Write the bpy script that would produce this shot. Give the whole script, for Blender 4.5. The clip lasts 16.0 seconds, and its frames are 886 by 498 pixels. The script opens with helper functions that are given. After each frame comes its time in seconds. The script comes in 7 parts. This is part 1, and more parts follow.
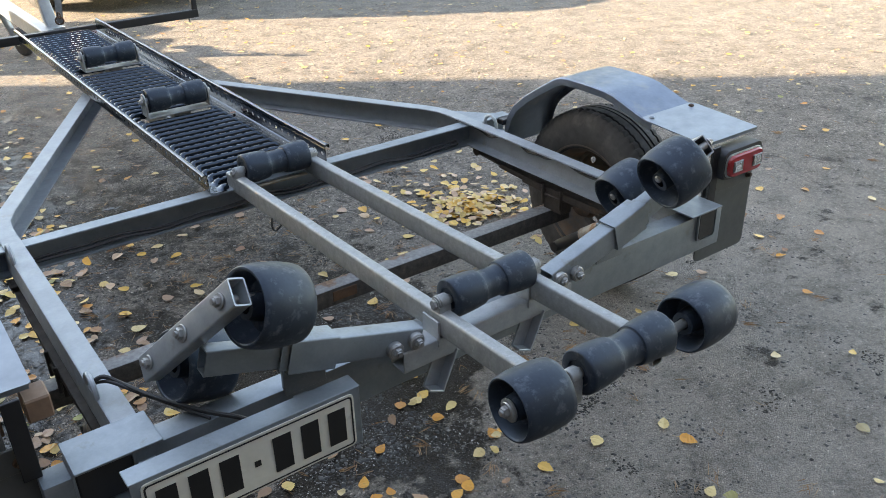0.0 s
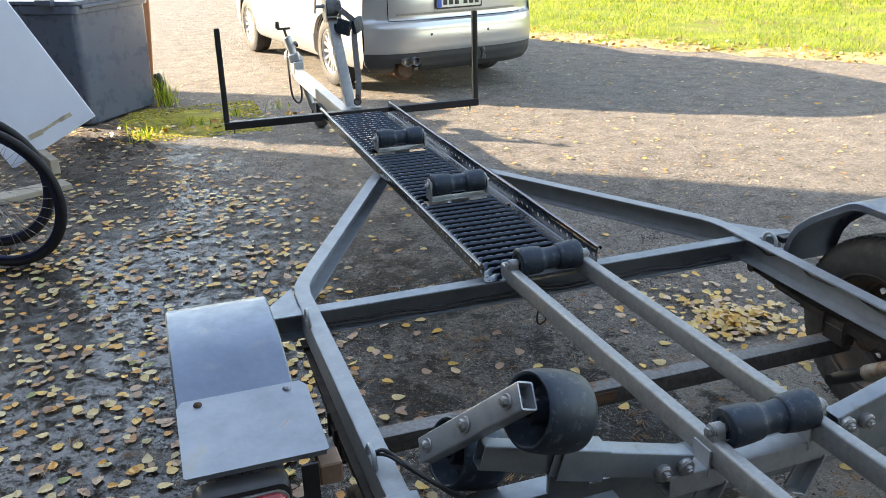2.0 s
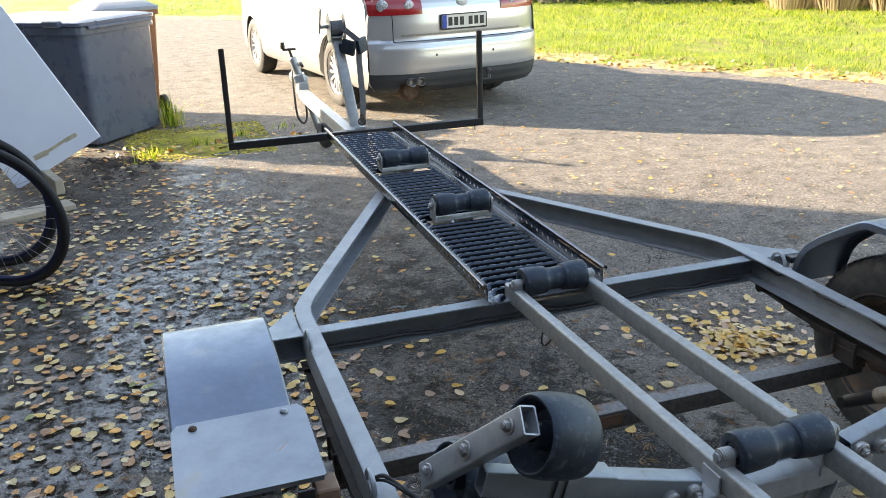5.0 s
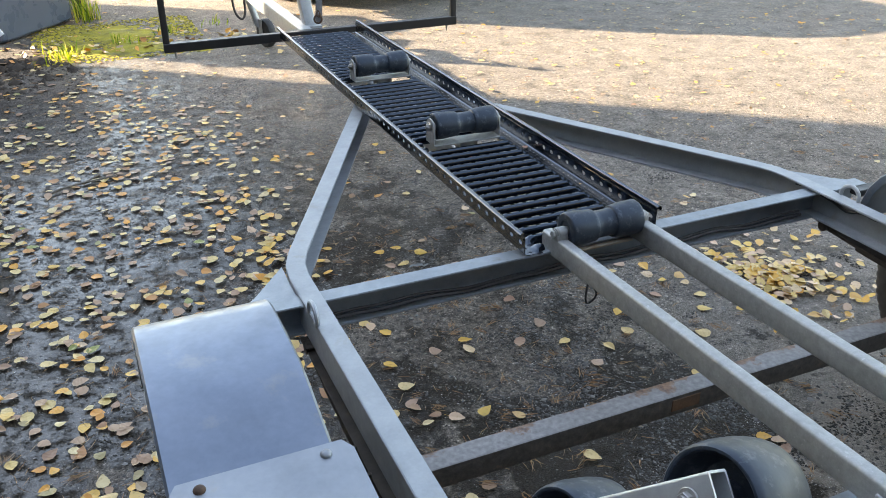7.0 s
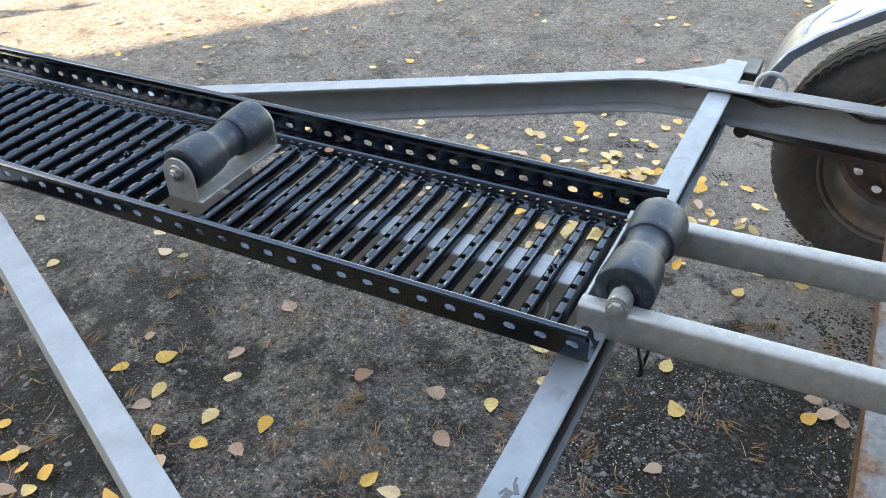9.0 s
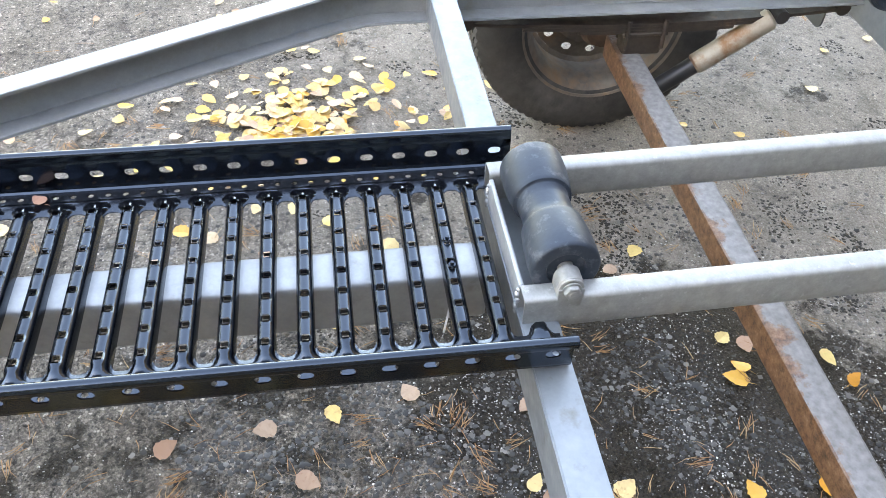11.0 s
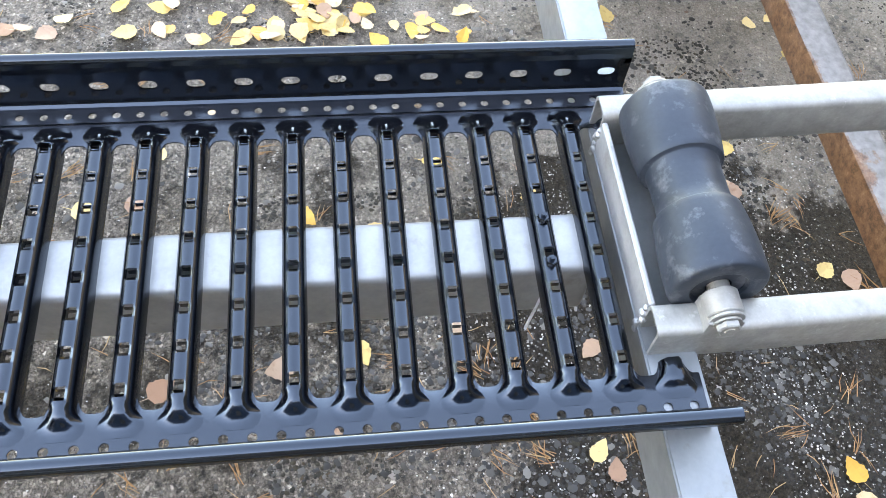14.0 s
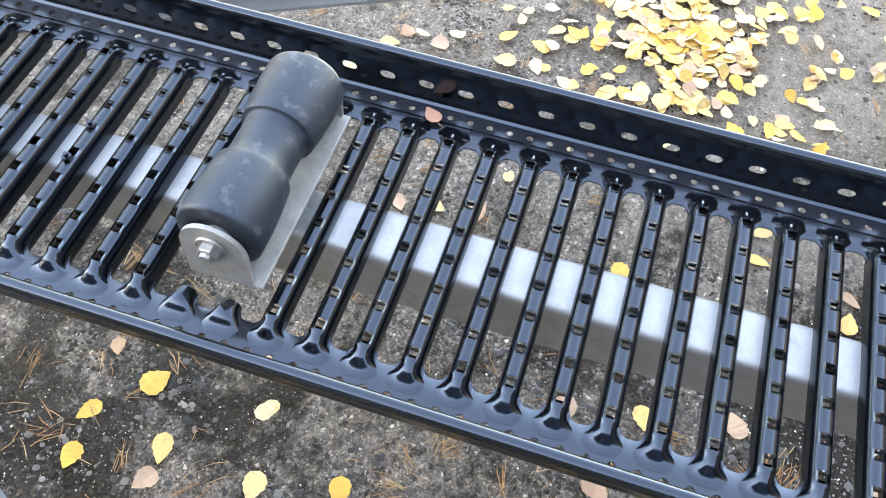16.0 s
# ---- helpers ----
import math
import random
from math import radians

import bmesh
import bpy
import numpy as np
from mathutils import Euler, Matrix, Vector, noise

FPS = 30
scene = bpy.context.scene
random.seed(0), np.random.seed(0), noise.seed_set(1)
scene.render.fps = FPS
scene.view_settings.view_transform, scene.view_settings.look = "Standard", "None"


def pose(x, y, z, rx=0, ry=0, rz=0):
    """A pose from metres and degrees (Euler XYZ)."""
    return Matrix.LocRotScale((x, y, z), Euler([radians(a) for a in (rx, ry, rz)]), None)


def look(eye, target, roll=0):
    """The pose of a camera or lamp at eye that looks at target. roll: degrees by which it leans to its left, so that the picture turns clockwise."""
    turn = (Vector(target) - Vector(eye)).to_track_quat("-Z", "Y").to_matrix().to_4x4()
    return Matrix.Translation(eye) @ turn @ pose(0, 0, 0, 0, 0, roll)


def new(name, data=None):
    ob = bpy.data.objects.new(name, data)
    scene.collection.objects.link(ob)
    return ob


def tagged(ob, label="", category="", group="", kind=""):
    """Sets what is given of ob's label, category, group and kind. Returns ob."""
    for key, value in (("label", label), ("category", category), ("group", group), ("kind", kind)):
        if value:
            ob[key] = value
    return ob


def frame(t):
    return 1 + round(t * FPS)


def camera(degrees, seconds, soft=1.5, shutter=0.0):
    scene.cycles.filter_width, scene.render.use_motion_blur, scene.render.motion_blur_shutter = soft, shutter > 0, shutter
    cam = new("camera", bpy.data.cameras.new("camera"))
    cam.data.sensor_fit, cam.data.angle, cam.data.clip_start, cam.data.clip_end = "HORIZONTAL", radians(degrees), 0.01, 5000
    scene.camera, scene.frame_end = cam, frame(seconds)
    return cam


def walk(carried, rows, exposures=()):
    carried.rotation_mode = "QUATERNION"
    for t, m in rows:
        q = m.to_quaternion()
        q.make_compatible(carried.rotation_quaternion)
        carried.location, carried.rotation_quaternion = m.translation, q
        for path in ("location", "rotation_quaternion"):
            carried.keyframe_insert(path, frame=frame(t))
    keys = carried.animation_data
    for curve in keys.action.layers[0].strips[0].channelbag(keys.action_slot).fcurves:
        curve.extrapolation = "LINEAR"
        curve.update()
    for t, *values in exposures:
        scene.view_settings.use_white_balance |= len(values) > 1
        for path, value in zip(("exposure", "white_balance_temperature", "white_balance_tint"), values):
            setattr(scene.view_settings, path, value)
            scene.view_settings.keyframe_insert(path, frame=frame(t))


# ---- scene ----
cam = camera(55.3, 16.0, soft=0.6)
PATH = [
    (0, (-0.962, -2.175, 1.469), (0.074, -0.734, 0.545), -1.5),
    (0.5, (-1.026, -2.164, 1.472), (-0.297, -0.548, 0.545), -2.7),
    (1, (-1.044, -2.157, 1.488), (-0.403, -0.505, 0.559), -2.5),
    (1.5, (-1.059, -2.143, 1.541), (-0.433, -0.405, 0.775), -1.7),
    (2, (-1.06, -2.14, 1.542), (-0.463, -0.381, 0.802), -1.5),
    (2.5, (-1.06, -2.132, 1.536), (-0.48, -0.363, 0.803), -1.0),
    (3, (-1.056, -2.124, 1.534), (-0.478, -0.344, 0.828), -0.9),
    (3.5, (-1.049, -2.119, 1.532), (-0.468, -0.336, 0.839), -1.1),
    (5.8, (-1.024, -2.103, 1.52), (-0.43, -0.325, 0.823), -1.9),
    (6, (-1.001, -2.086, 1.51), (-0.408, -0.324, 0.773), -1.7),
    (6.5, (-1.008, -1.898, 1.471), (-0.426, -0.18, 0.629), -1.7),
    (7, (-1.109, -1.553, 1.458), (-0.391, 0.072, 0.539), -0.1),
    (7.5, (-1.125, -1.169, 1.377), (-0.34, 0.386, 0.393), -1.6),
    (8, (-1.089, -0.823, 1.366), (-0.094, 0.534, 0.285), 1.0),
    (8.5, (-1.11, -0.514, 1.354), (0.244, 0.475, 0.266), 2.0),
    (9, (-1.032, -0.209, 1.303), (0.408, 0.555, 0.143), -1.9),
    (9.5, (-0.9, 0.01, 1.295), (0.546, 0.451, -0.015), -2.9),
    (10, (-0.8439, 0.1876, 1.2773), (0.644, 0.1517, -0.0588), 0.86),
    (10.2, (-0.831, 0.243, 1.288), (0.652, 0.062, -0.043), 0.65),
    (12.3, (-0.5207, 0.284, 1.1847), (0.7375, 0.0013, -0.3646), 5.47),
    (12.5, (-0.4529, 0.261, 1.1621), (0.716, 0.0006, -0.4602), 5.2),
    (13, (-0.4028, 0.2483, 1.1442), (0.6491, -0.0044, -0.5577), 4.56),
    (13.5, (-0.4102, 0.2504, 1.1588), (0.627, 0.0325, -0.5561), 2.9),
    (14, (-0.4117, 0.3146, 1.1712), (0.6212, 0.0859, -0.5413), 7.52),
    (14.5, (-0.4178, 0.385, 1.1851), (0.6188, 0.2585, -0.5298), 9.74),
    (15, (-0.4352, 0.4495, 1.197), (0.6016, 0.5169, -0.5142), 7.89),
    (15.5, (-0.4528, 0.4886, 1.2101), (0.5933, 0.7, -0.4757), 5.36),
    (16, (-0.4677, 0.4911, 1.2159), (0.607, 0.7546, -0.4424), 4.24),
]
EXPOSURES = [(0.0, 2.76, 8300, 13), (0.5, 2.96, 8300, 13), (1.0, 3.20, 8700, 14), (1.5, 2.52, 8000, 13), (3.0, 2.42, 7800, 12), (6.0, 2.48, 7800, 12), (6.5, 2.62, 8000, 12), (7.0, 2.80, 8300, 13), (8.5, 2.88, 8500, 14), (9.5, 3.78, 9000, 16), (10.0, 4.00, 9200, 17), (12.5, 3.92, 9200, 17), (13.5, 4.05, 9300, 17), (15.0, 4.22, 9300, 17), (16.0, 4.15, 9300, 17)]
walk(cam, [(t, look(eye, target, roll)) for t, eye, target, roll in PATH], EXPOSURES)

# ---------------------------------------------------------------- light
SUN_AZ = Vector((-0.78, 0.62))          # the ground direction towards the sun
SUN_EL = radians(19.8)
world = bpy.data.worlds.new("world")
scene.world = world
world.use_nodes = True
wn = world.node_tree
wn.nodes.clear()
sky = wn.nodes.new("ShaderNodeTexSky")
sky.sky_type = "NISHITA"
sky.sun_disc = False
sky.sun_elevation = SUN_EL
sky.sun_rotation = math.atan2(SUN_AZ.x, SUN_AZ.y)
sky.air_density, sky.dust_density, sky.ozone_density = 1.0, 0.6, 1.2
bg = wn.nodes.new("ShaderNodeBackground")
bg.inputs["Strength"].default_value = 0.15
wo = wn.nodes.new("ShaderNodeOutputWorld")
haze = wn.nodes.new("ShaderNodeMix")           # thin high haze, even over the whole sky
haze.data_type, haze.blend_type = "RGBA", "ADD"
haze.inputs[0].default_value = 1.0
haze.inputs[7].default_value = (0.22, 0.225, 0.24, 1)
wn.links.new(sky.outputs[0], haze.inputs[6])
wn.links.new(haze.outputs[2], bg.inputs["Color"])
wn.links.new(bg.outputs[0], wo.inputs["Surface"])

sun = new("sun", bpy.data.lights.new("sun", "SUN"))
sun.data.energy, sun.data.angle, sun.data.color = 4.4, radians(0.6), (1.0, 0.91, 0.775)
sun.matrix_world = look((SUN_AZ.x * 30, SUN_AZ.y * 30, 30 * math.tan(SUN_EL)), (0, 0, 0))

# ---------------------------------------------------------------- materials
def nodes_of(name):
    m = bpy.data.materials.new(name)
    m.use_nodes = True
    nt = m.node_tree
    return m, nt, nt.nodes["Principled BSDF"]


def add(nt, kind, **values):
    n = nt.nodes.new(kind)
    for key, v in values.items():
        if key in ("noise_dimensions", "feature", "distance", "blend_type", "data_type", "operation", "musgrave_type", "invert", "normalize"):
            if key == "feature":
                n.feature = v
            elif key == "distance":
                n.distance = v
            elif key == "blend_type":
                n.blend_type = v
            elif key == "data_type":
                n.data_type = v
            elif key == "operation":
                n.operation = v
        else:
            n.inputs[key].default_value = v
    return n


def ramp(nt, src, stops):
    r = nt.nodes.new("ShaderNodeValToRGB")
    el = r.color_ramp.elements
    while len(el) < len(stops):
        el.new(0.5)
    for e, (pos, col) in zip(el, stops):
        e.position = pos
        e.color = (*col, 1) if len(col) == 3 else col
    nt.links.new(src, r.inputs[0])
    return r.outputs["Color"]


def grey(v):
    return (v, v, v)


def mixc(nt, fac, a, b, blend="MIX"):
    n = nt.nodes.new("ShaderNodeMix")
    n.data_type, n.blend_type = "RGBA", blend
    for sock, v in ((n.inputs[0], fac), (n.inputs[6], a), (n.inputs[7], b)):
        if isinstance(v, (int, float)):
            sock.default_value = v
        elif isinstance(v, tuple):
            sock.default_value = (*v, 1)
        else:
            nt.links.new(v, sock)
    return n.outputs[2]


def coords(nt, scale=1.0):
    tc = nt.nodes.new("ShaderNodeTexCoord")
    mp = nt.nodes.new("ShaderNodeMapping")
    mp.inputs["Scale"].default_value = (scale,) * 3 if not isinstance(scale, tuple) else scale
    nt.links.new(tc.outputs["Object"], mp.inputs["Vector"])
    return mp.outputs[0]


def noise_tex(nt, vec, scale, detail=4.0, rough=0.55):
    n = add(nt, "ShaderNodeTexNoise", Scale=scale, Detail=detail, Roughness=rough)
    nt.links.new(vec, n.inputs["Vector"])
    return n.outputs["Fac"]


def bump(nt, b, height, strength=0.3, dist=0.002, prev=None):
    n = nt.nodes.new("ShaderNodeBump")
    n.inputs["Strength"].default_value, n.inputs["Distance"].default_value = strength, dist
    nt.links.new(height, n.inputs["Height"])
    if prev is not None:
        nt.links.new(prev, n.inputs["Normal"])
    nt.links.new(n.outputs[0], b.inputs["Normal"])
    return n.outputs[0]


def surface(name, dark, light, rough=(0.4, 0.6), metal=0.0, big=4.0, fine=90.0, bumps=0.15, dist=0.001, stain=None, stain_at=(0.58, 0.75), stain_scale=7.0, coat=0.0):
    """A worn surface: two scales of colour, uneven gloss, fine relief, and stains of their own colour."""
    m, nt, b = nodes_of(name)
    v = coords(nt)
    n1, n2 = noise_tex(nt, v, big, 5), noise_tex(nt, v, fine, 3)
    c = ramp(nt, n1, [(0.3, dark), (0.7, light)])
    c = mixc(nt, 0.25, c, ramp(nt, n2, [(0.3, dark), (0.7, light)]))
    if stain:
        s = noise_tex(nt, v, stain_scale, 7, 0.65)
        c = mixc(nt, ramp(nt, s, [(stain_at[0], grey(0)), (stain_at[1], grey(1))]), c, stain)
    nt.links.new(c, b.inputs["Base Color"])
    nt.links.new(ramp(nt, noise_tex(nt, v, big * 3, 6), [(0.3, grey(rough[0])), (0.7, grey(rough[1]))]), b.inputs["Roughness"])
    b.inputs["Metallic"].default_value = metal
    b.inputs["Coat Weight"].default_value = coat
    bump(nt, b, n2, bumps, dist)
    return m


GALV = surface("galvanised_steel", (0.285, 0.308, 0.322), (0.385, 0.408, 0.426), (0.38, 0.58), 0.50, 30.0, 210.0, 0.24, 0.0007, (0.25, 0.255, 0.24), (0.60, 0.76), 26.0)
RAIL = surface("weathered_zinc_rail", (0.225, 0.248, 0.262), (0.315, 0.338, 0.352), (0.42, 0.60), 0.22, 18.0, 180.0, 0.18, 0.0007, (0.235, 0.232, 0.205), (0.58, 0.76), 13.0)
PAINTED = surface("grey_painted_steel", (0.186, 0.212, 0.233), (0.265, 0.296, 0.318), (0.36, 0.56), 0.56, 16.0, 160.0, 0.14, 0.0007, (0.155, 0.15, 0.13), (0.60, 0.76), 14.0)
ALU = surface("mudguard_sheet", (0.125, 0.155, 0.20), (0.185, 0.22, 0.272), (0.30, 0.50), 0.80, 9.0, 90.0, 0.07, 0.0006, (0.235, 0.24, 0.235), (0.56, 0.76), 12.0)
BLACKTRAY = surface("black_powder_coat", (0.0012, 0.0015, 0.0024), (0.0020, 0.0024, 0.0036), (0.14, 0.20), 0.0, 12.0, 300.0, 0.0, 0.0001, (0.009, 0.009, 0.009), (0.76, 0.94), 25.0, 0.0)
DUSTYBLACK = surface("dusty_black_ledge", (0.0070, 0.0080, 0.0105), (0.0135, 0.0150, 0.0185), (0.17, 0.26), 0.0, 30.0, 240.0, 0.0, 0.0001, (0.030, 0.030, 0.031), (0.62, 0.86), 45.0, 0.0)
BLACKBAR = surface("black_painted_bar", (0.008, 0.008, 0.009), (0.016, 0.016, 0.018), (0.35, 0.55), 0.0, 12.0, 160.0, 0.08, 0.0006)
RUBBER = surface("roller_rubber", (0.0135, 0.0185, 0.0265), (0.027, 0.035, 0.047), (0.40, 0.56), 0.0, 14.0, 180.0, 0.16, 0.0008, (0.115, 0.126, 0.142), (0.54, 0.80), 48.0)
TYRE = surface("tyre_rubber", (0.022, 0.0215, 0.0215), (0.048, 0.0462, 0.0455), (0.6, 0.85), 0.0, 16.0, 140.0, 0.25, 0.001, (0.085, 0.080, 0.074), (0.55, 0.72), 9.0)
SHELF = surface("dull_zinc_sheet", (0.185, 0.207, 0.233), (0.255, 0.277, 0.299), (0.34, 0.54), 0.70, 9.0, 90.0, 0.08, 0.0006, (0.255, 0.235, 0.197), (0.58, 0.76), 9.0)
SPRING = surface("dark_spring_steel", (0.022, 0.018, 0.016), (0.055, 0.040, 0.030), (0.6, 0.85), 0.2, 16.0, 140.0, 0.3, 0.001, (0.10, 0.055, 0.03), (0.6, 0.76), 14.0)
RUST = surface("rusty_steel", (0.04, 0.026, 0.019), (0.13, 0.070, 0.040), (0.7, 0.9), 0.1, 16.0, 140.0, 0.4, 0.0015, (0.05, 0.032, 0.024), (0.55, 0.72), 14.0)
BLACKPL = surface("black_plastic", (0.012, 0.012, 0.013), (0.022, 0.022, 0.023), (0.4, 0.6), 0.0, 8.0, 200.0, 0.1, 0.0006)
CHROME = surface("zinc_bolt", (0.24, 0.24, 0.235), (0.38, 0.38, 0.37), (0.34, 0.52), 0.7, 40.0, 300.0, 0.15, 0.0005, (0.16, 0.12, 0.09), (0.58, 0.74), 60.0)
DULL = surface("dull_galvanised_tube", (0.232, 0.241, 0.237), (0.348, 0.357, 0.350), (0.42, 0.62), 0.45, 60.0, 320.0, 0.30, 0.0006, (0.40, 0.41, 0.40), (0.60, 0.74), 95.0)
RIM = surface("dusty_steel_rim", (0.08, 0.070, 0.061), (0.21, 0.18, 0.152), (0.5, 0.75), 0.3, 14.0, 90.0, 0.2, 0.001, (0.24, 0.15, 0.09), (0.52, 0.7), 11.0)
DAMPER = surface("rust_streaked_zinc", (0.26, 0.22, 0.17), (0.40, 0.36, 0.29), (0.5, 0.7), 0.3, 12.0, 90.0, 0.2, 0.001, (0.22, 0.11, 0.05), (0.5, 0.66), 14.0)
PLATEWHITE = surface("plate_white", (0.56, 0.54, 0.47), (0.68, 0.66, 0.58), (0.3, 0.45), 0.0, 9.0, 100.0, 0.05, 0.0004, (0.36, 0.33, 0.26), (0.62, 0.8), 16.0)
CYCLETYRE = surface("cycle_tyre", (0.007, 0.007, 0.009), (0.016, 0.016, 0.018), (0.7, 0.85), 0.0, 20.0, 200.0, 0.2, 0.001)
CYCLERIM = surface("blue_black_rim", (0.012, 0.018, 0.05), (0.02, 0.03, 0.08), (0.35, 0.5), 0.3, 10.0, 200.0, 0.05, 0.0004)
INK = surface("plate_black", (0.008, 0.008, 0.008), (0.015, 0.015, 0.015), (0.4, 0.5), 0.0)
REDLENS = surface("red_lens", (0.26, 0.008, 0.012), (0.34, 0.014, 0.018), (0.12, 0.2), 0.0, 10.0, 200.0, 0.05, 0.0004, coat=0.6)
CLEARLENS = surface("clear_lens", (0.10, 0.10, 0.11), (0.62, 0.63, 0.66), (0.08, 0.16), 0.8, 160.0, 300.0, 0.9, 0.004, coat=0.6)
STRAP = surface("webbing", (0.07, 0.072, 0.078), (0.13, 0.132, 0.138), (0.8, 0.95), 0.0, 40.0, 400.0, 0.3, 0.001)
FLAP = surface("weathered_panel", (0.065, 0.070, 0.072), (0.105, 0.112, 0.113), (0.45, 0.6), 0.25, 6.0, 80.0, 0.1, 0.0008, (0.10, 0.095, 0.075), (0.55, 0.75), 8.0)
BIN = surface("blue_grey_plastic", (0.060, 0.078, 0.112), (0.080, 0.100, 0.138), (0.24, 0.34), 0.0, 3.0, 120.0, 0.08, 0.001, (0.17, 0.17, 0.17), (0.66, 0.85), 5.0)
BINLID = surface("pale_bin_lid", (0.22, 0.23, 0.24), (0.34, 0.35, 0.36), (0.45, 0.6), 0.0, 4.0, 120.0, 0.08, 0.001, (0.12, 0.11, 0.09), (0.6, 0.8), 8.0)
BROWNBIN = surface("brown_plastic", (0.23, 0.085, 0.035), (0.30, 0.12, 0.05), (0.4, 0.55), 0.0, 3.0, 120.0, 0.08, 0.001)
WHITE = surface("white_board", (0.67, 0.71, 0.79), (0.75, 0.785, 0.86), (0.3, 0.42), 0.0, 3.0, 60.0, 0.03, 0.0005, (0.66, 0.65, 0.61), (0.64, 0.8), 4.0)
OLDWOOD = surface("brown_timber", (0.16, 0.095, 0.06), (0.26, 0.16, 0.105), (0.6, 0.8), 0.0, 12.0, 160.0, 0.25, 0.001)
TAPE = surface("old_tape", (0.42, 0.36, 0.24), (0.58, 0.52, 0.38), (0.5, 0.7), 0.0, 30.0)
WOOD = surface("pale_timber", (0.27, 0.235, 0.18), (0.38, 0.33, 0.26), (0.6, 0.8), 0.0, 12.0, 160.0, 0.25, 0.001, (0.25, 0.2, 0.14), (0.6, 0.8), 9.0)
CARPAINT = surface("silver_car_paint", (0.42, 0.425, 0.43), (0.46, 0.465, 0.47), (0.28, 0.34), 0.6, 2.0, 400.0, 0.02, 0.0003, coat=0.8)
CARDARK = surface("dark_bumper_plastic", (0.03, 0.031, 0.033), (0.05, 0.051, 0.054), (0.5, 0.65), 0.0, 5.0, 200.0, 0.1, 0.0006)
GLASS = surface("car_glass", (0.008, 0.010, 0.011), (0.014, 0.016, 0.017), (0.03, 0.06), 0.0, 3.0, 60.0, 0.0, 0.0001, coat=1.0)
ALLOY = surface("alloy_wheel", (0.52, 0.52, 0.53), (0.66, 0.66, 0.66), (0.28, 0.4), 0.7, 8.0)
DECAL = surface("blue_decal", (0.03, 0.09, 0.42), (0.06, 0.14, 0.50), (0.35, 0.5), 0.0, 9.0, 90.0, 0.03, 0.0004, (0.30, 0.33, 0.38), (0.6, 0.7), 40.0)
BLUEBAND = surface("plate_blue", (0.01, 0.05, 0.35), (0.015, 0.07, 0.42), (0.3, 0.4))
SOIL = surface("dark_soil", (0.018, 0.013, 0.009), (0.05, 0.036, 0.025), (0.85, 0.98), 0.0, 18.0, 120.0, 0.6, 0.004)
BARK = surface("bark", (0.06, 0.05, 0.042), (0.15, 0.13, 0.11), (0.8, 0.95), 0.0, 14.0, 60.0, 0.8, 0.006)
HOUSEWALL = surface("house_boards", (0.085, 0.066, 0.052), (0.13, 0.102, 0.082), (0.7, 0.85), 0.0, 1.5, 40.0, 0.2, 0.002)
TARRED = surface("tarred_boards", (0.06, 0.048, 0.038), (0.10, 0.082, 0.066), (0.7, 0.85), 0.0, 2.0, 40.0, 0.2, 0.002)
ROOF = surface("roof_sheet", (0.07, 0.05, 0.045), (0.11, 0.08, 0.07), (0.5, 0.7), 0.2, 1.0, 30.0, 0.1, 0.002)
WINDOWDARK = surface("window_glass", (0.012, 0.015, 0.017), (0.02, 0.023, 0.025), (0.04, 0.08), 0.0, 2.0, 20.0, 0.0, coat=1.0)


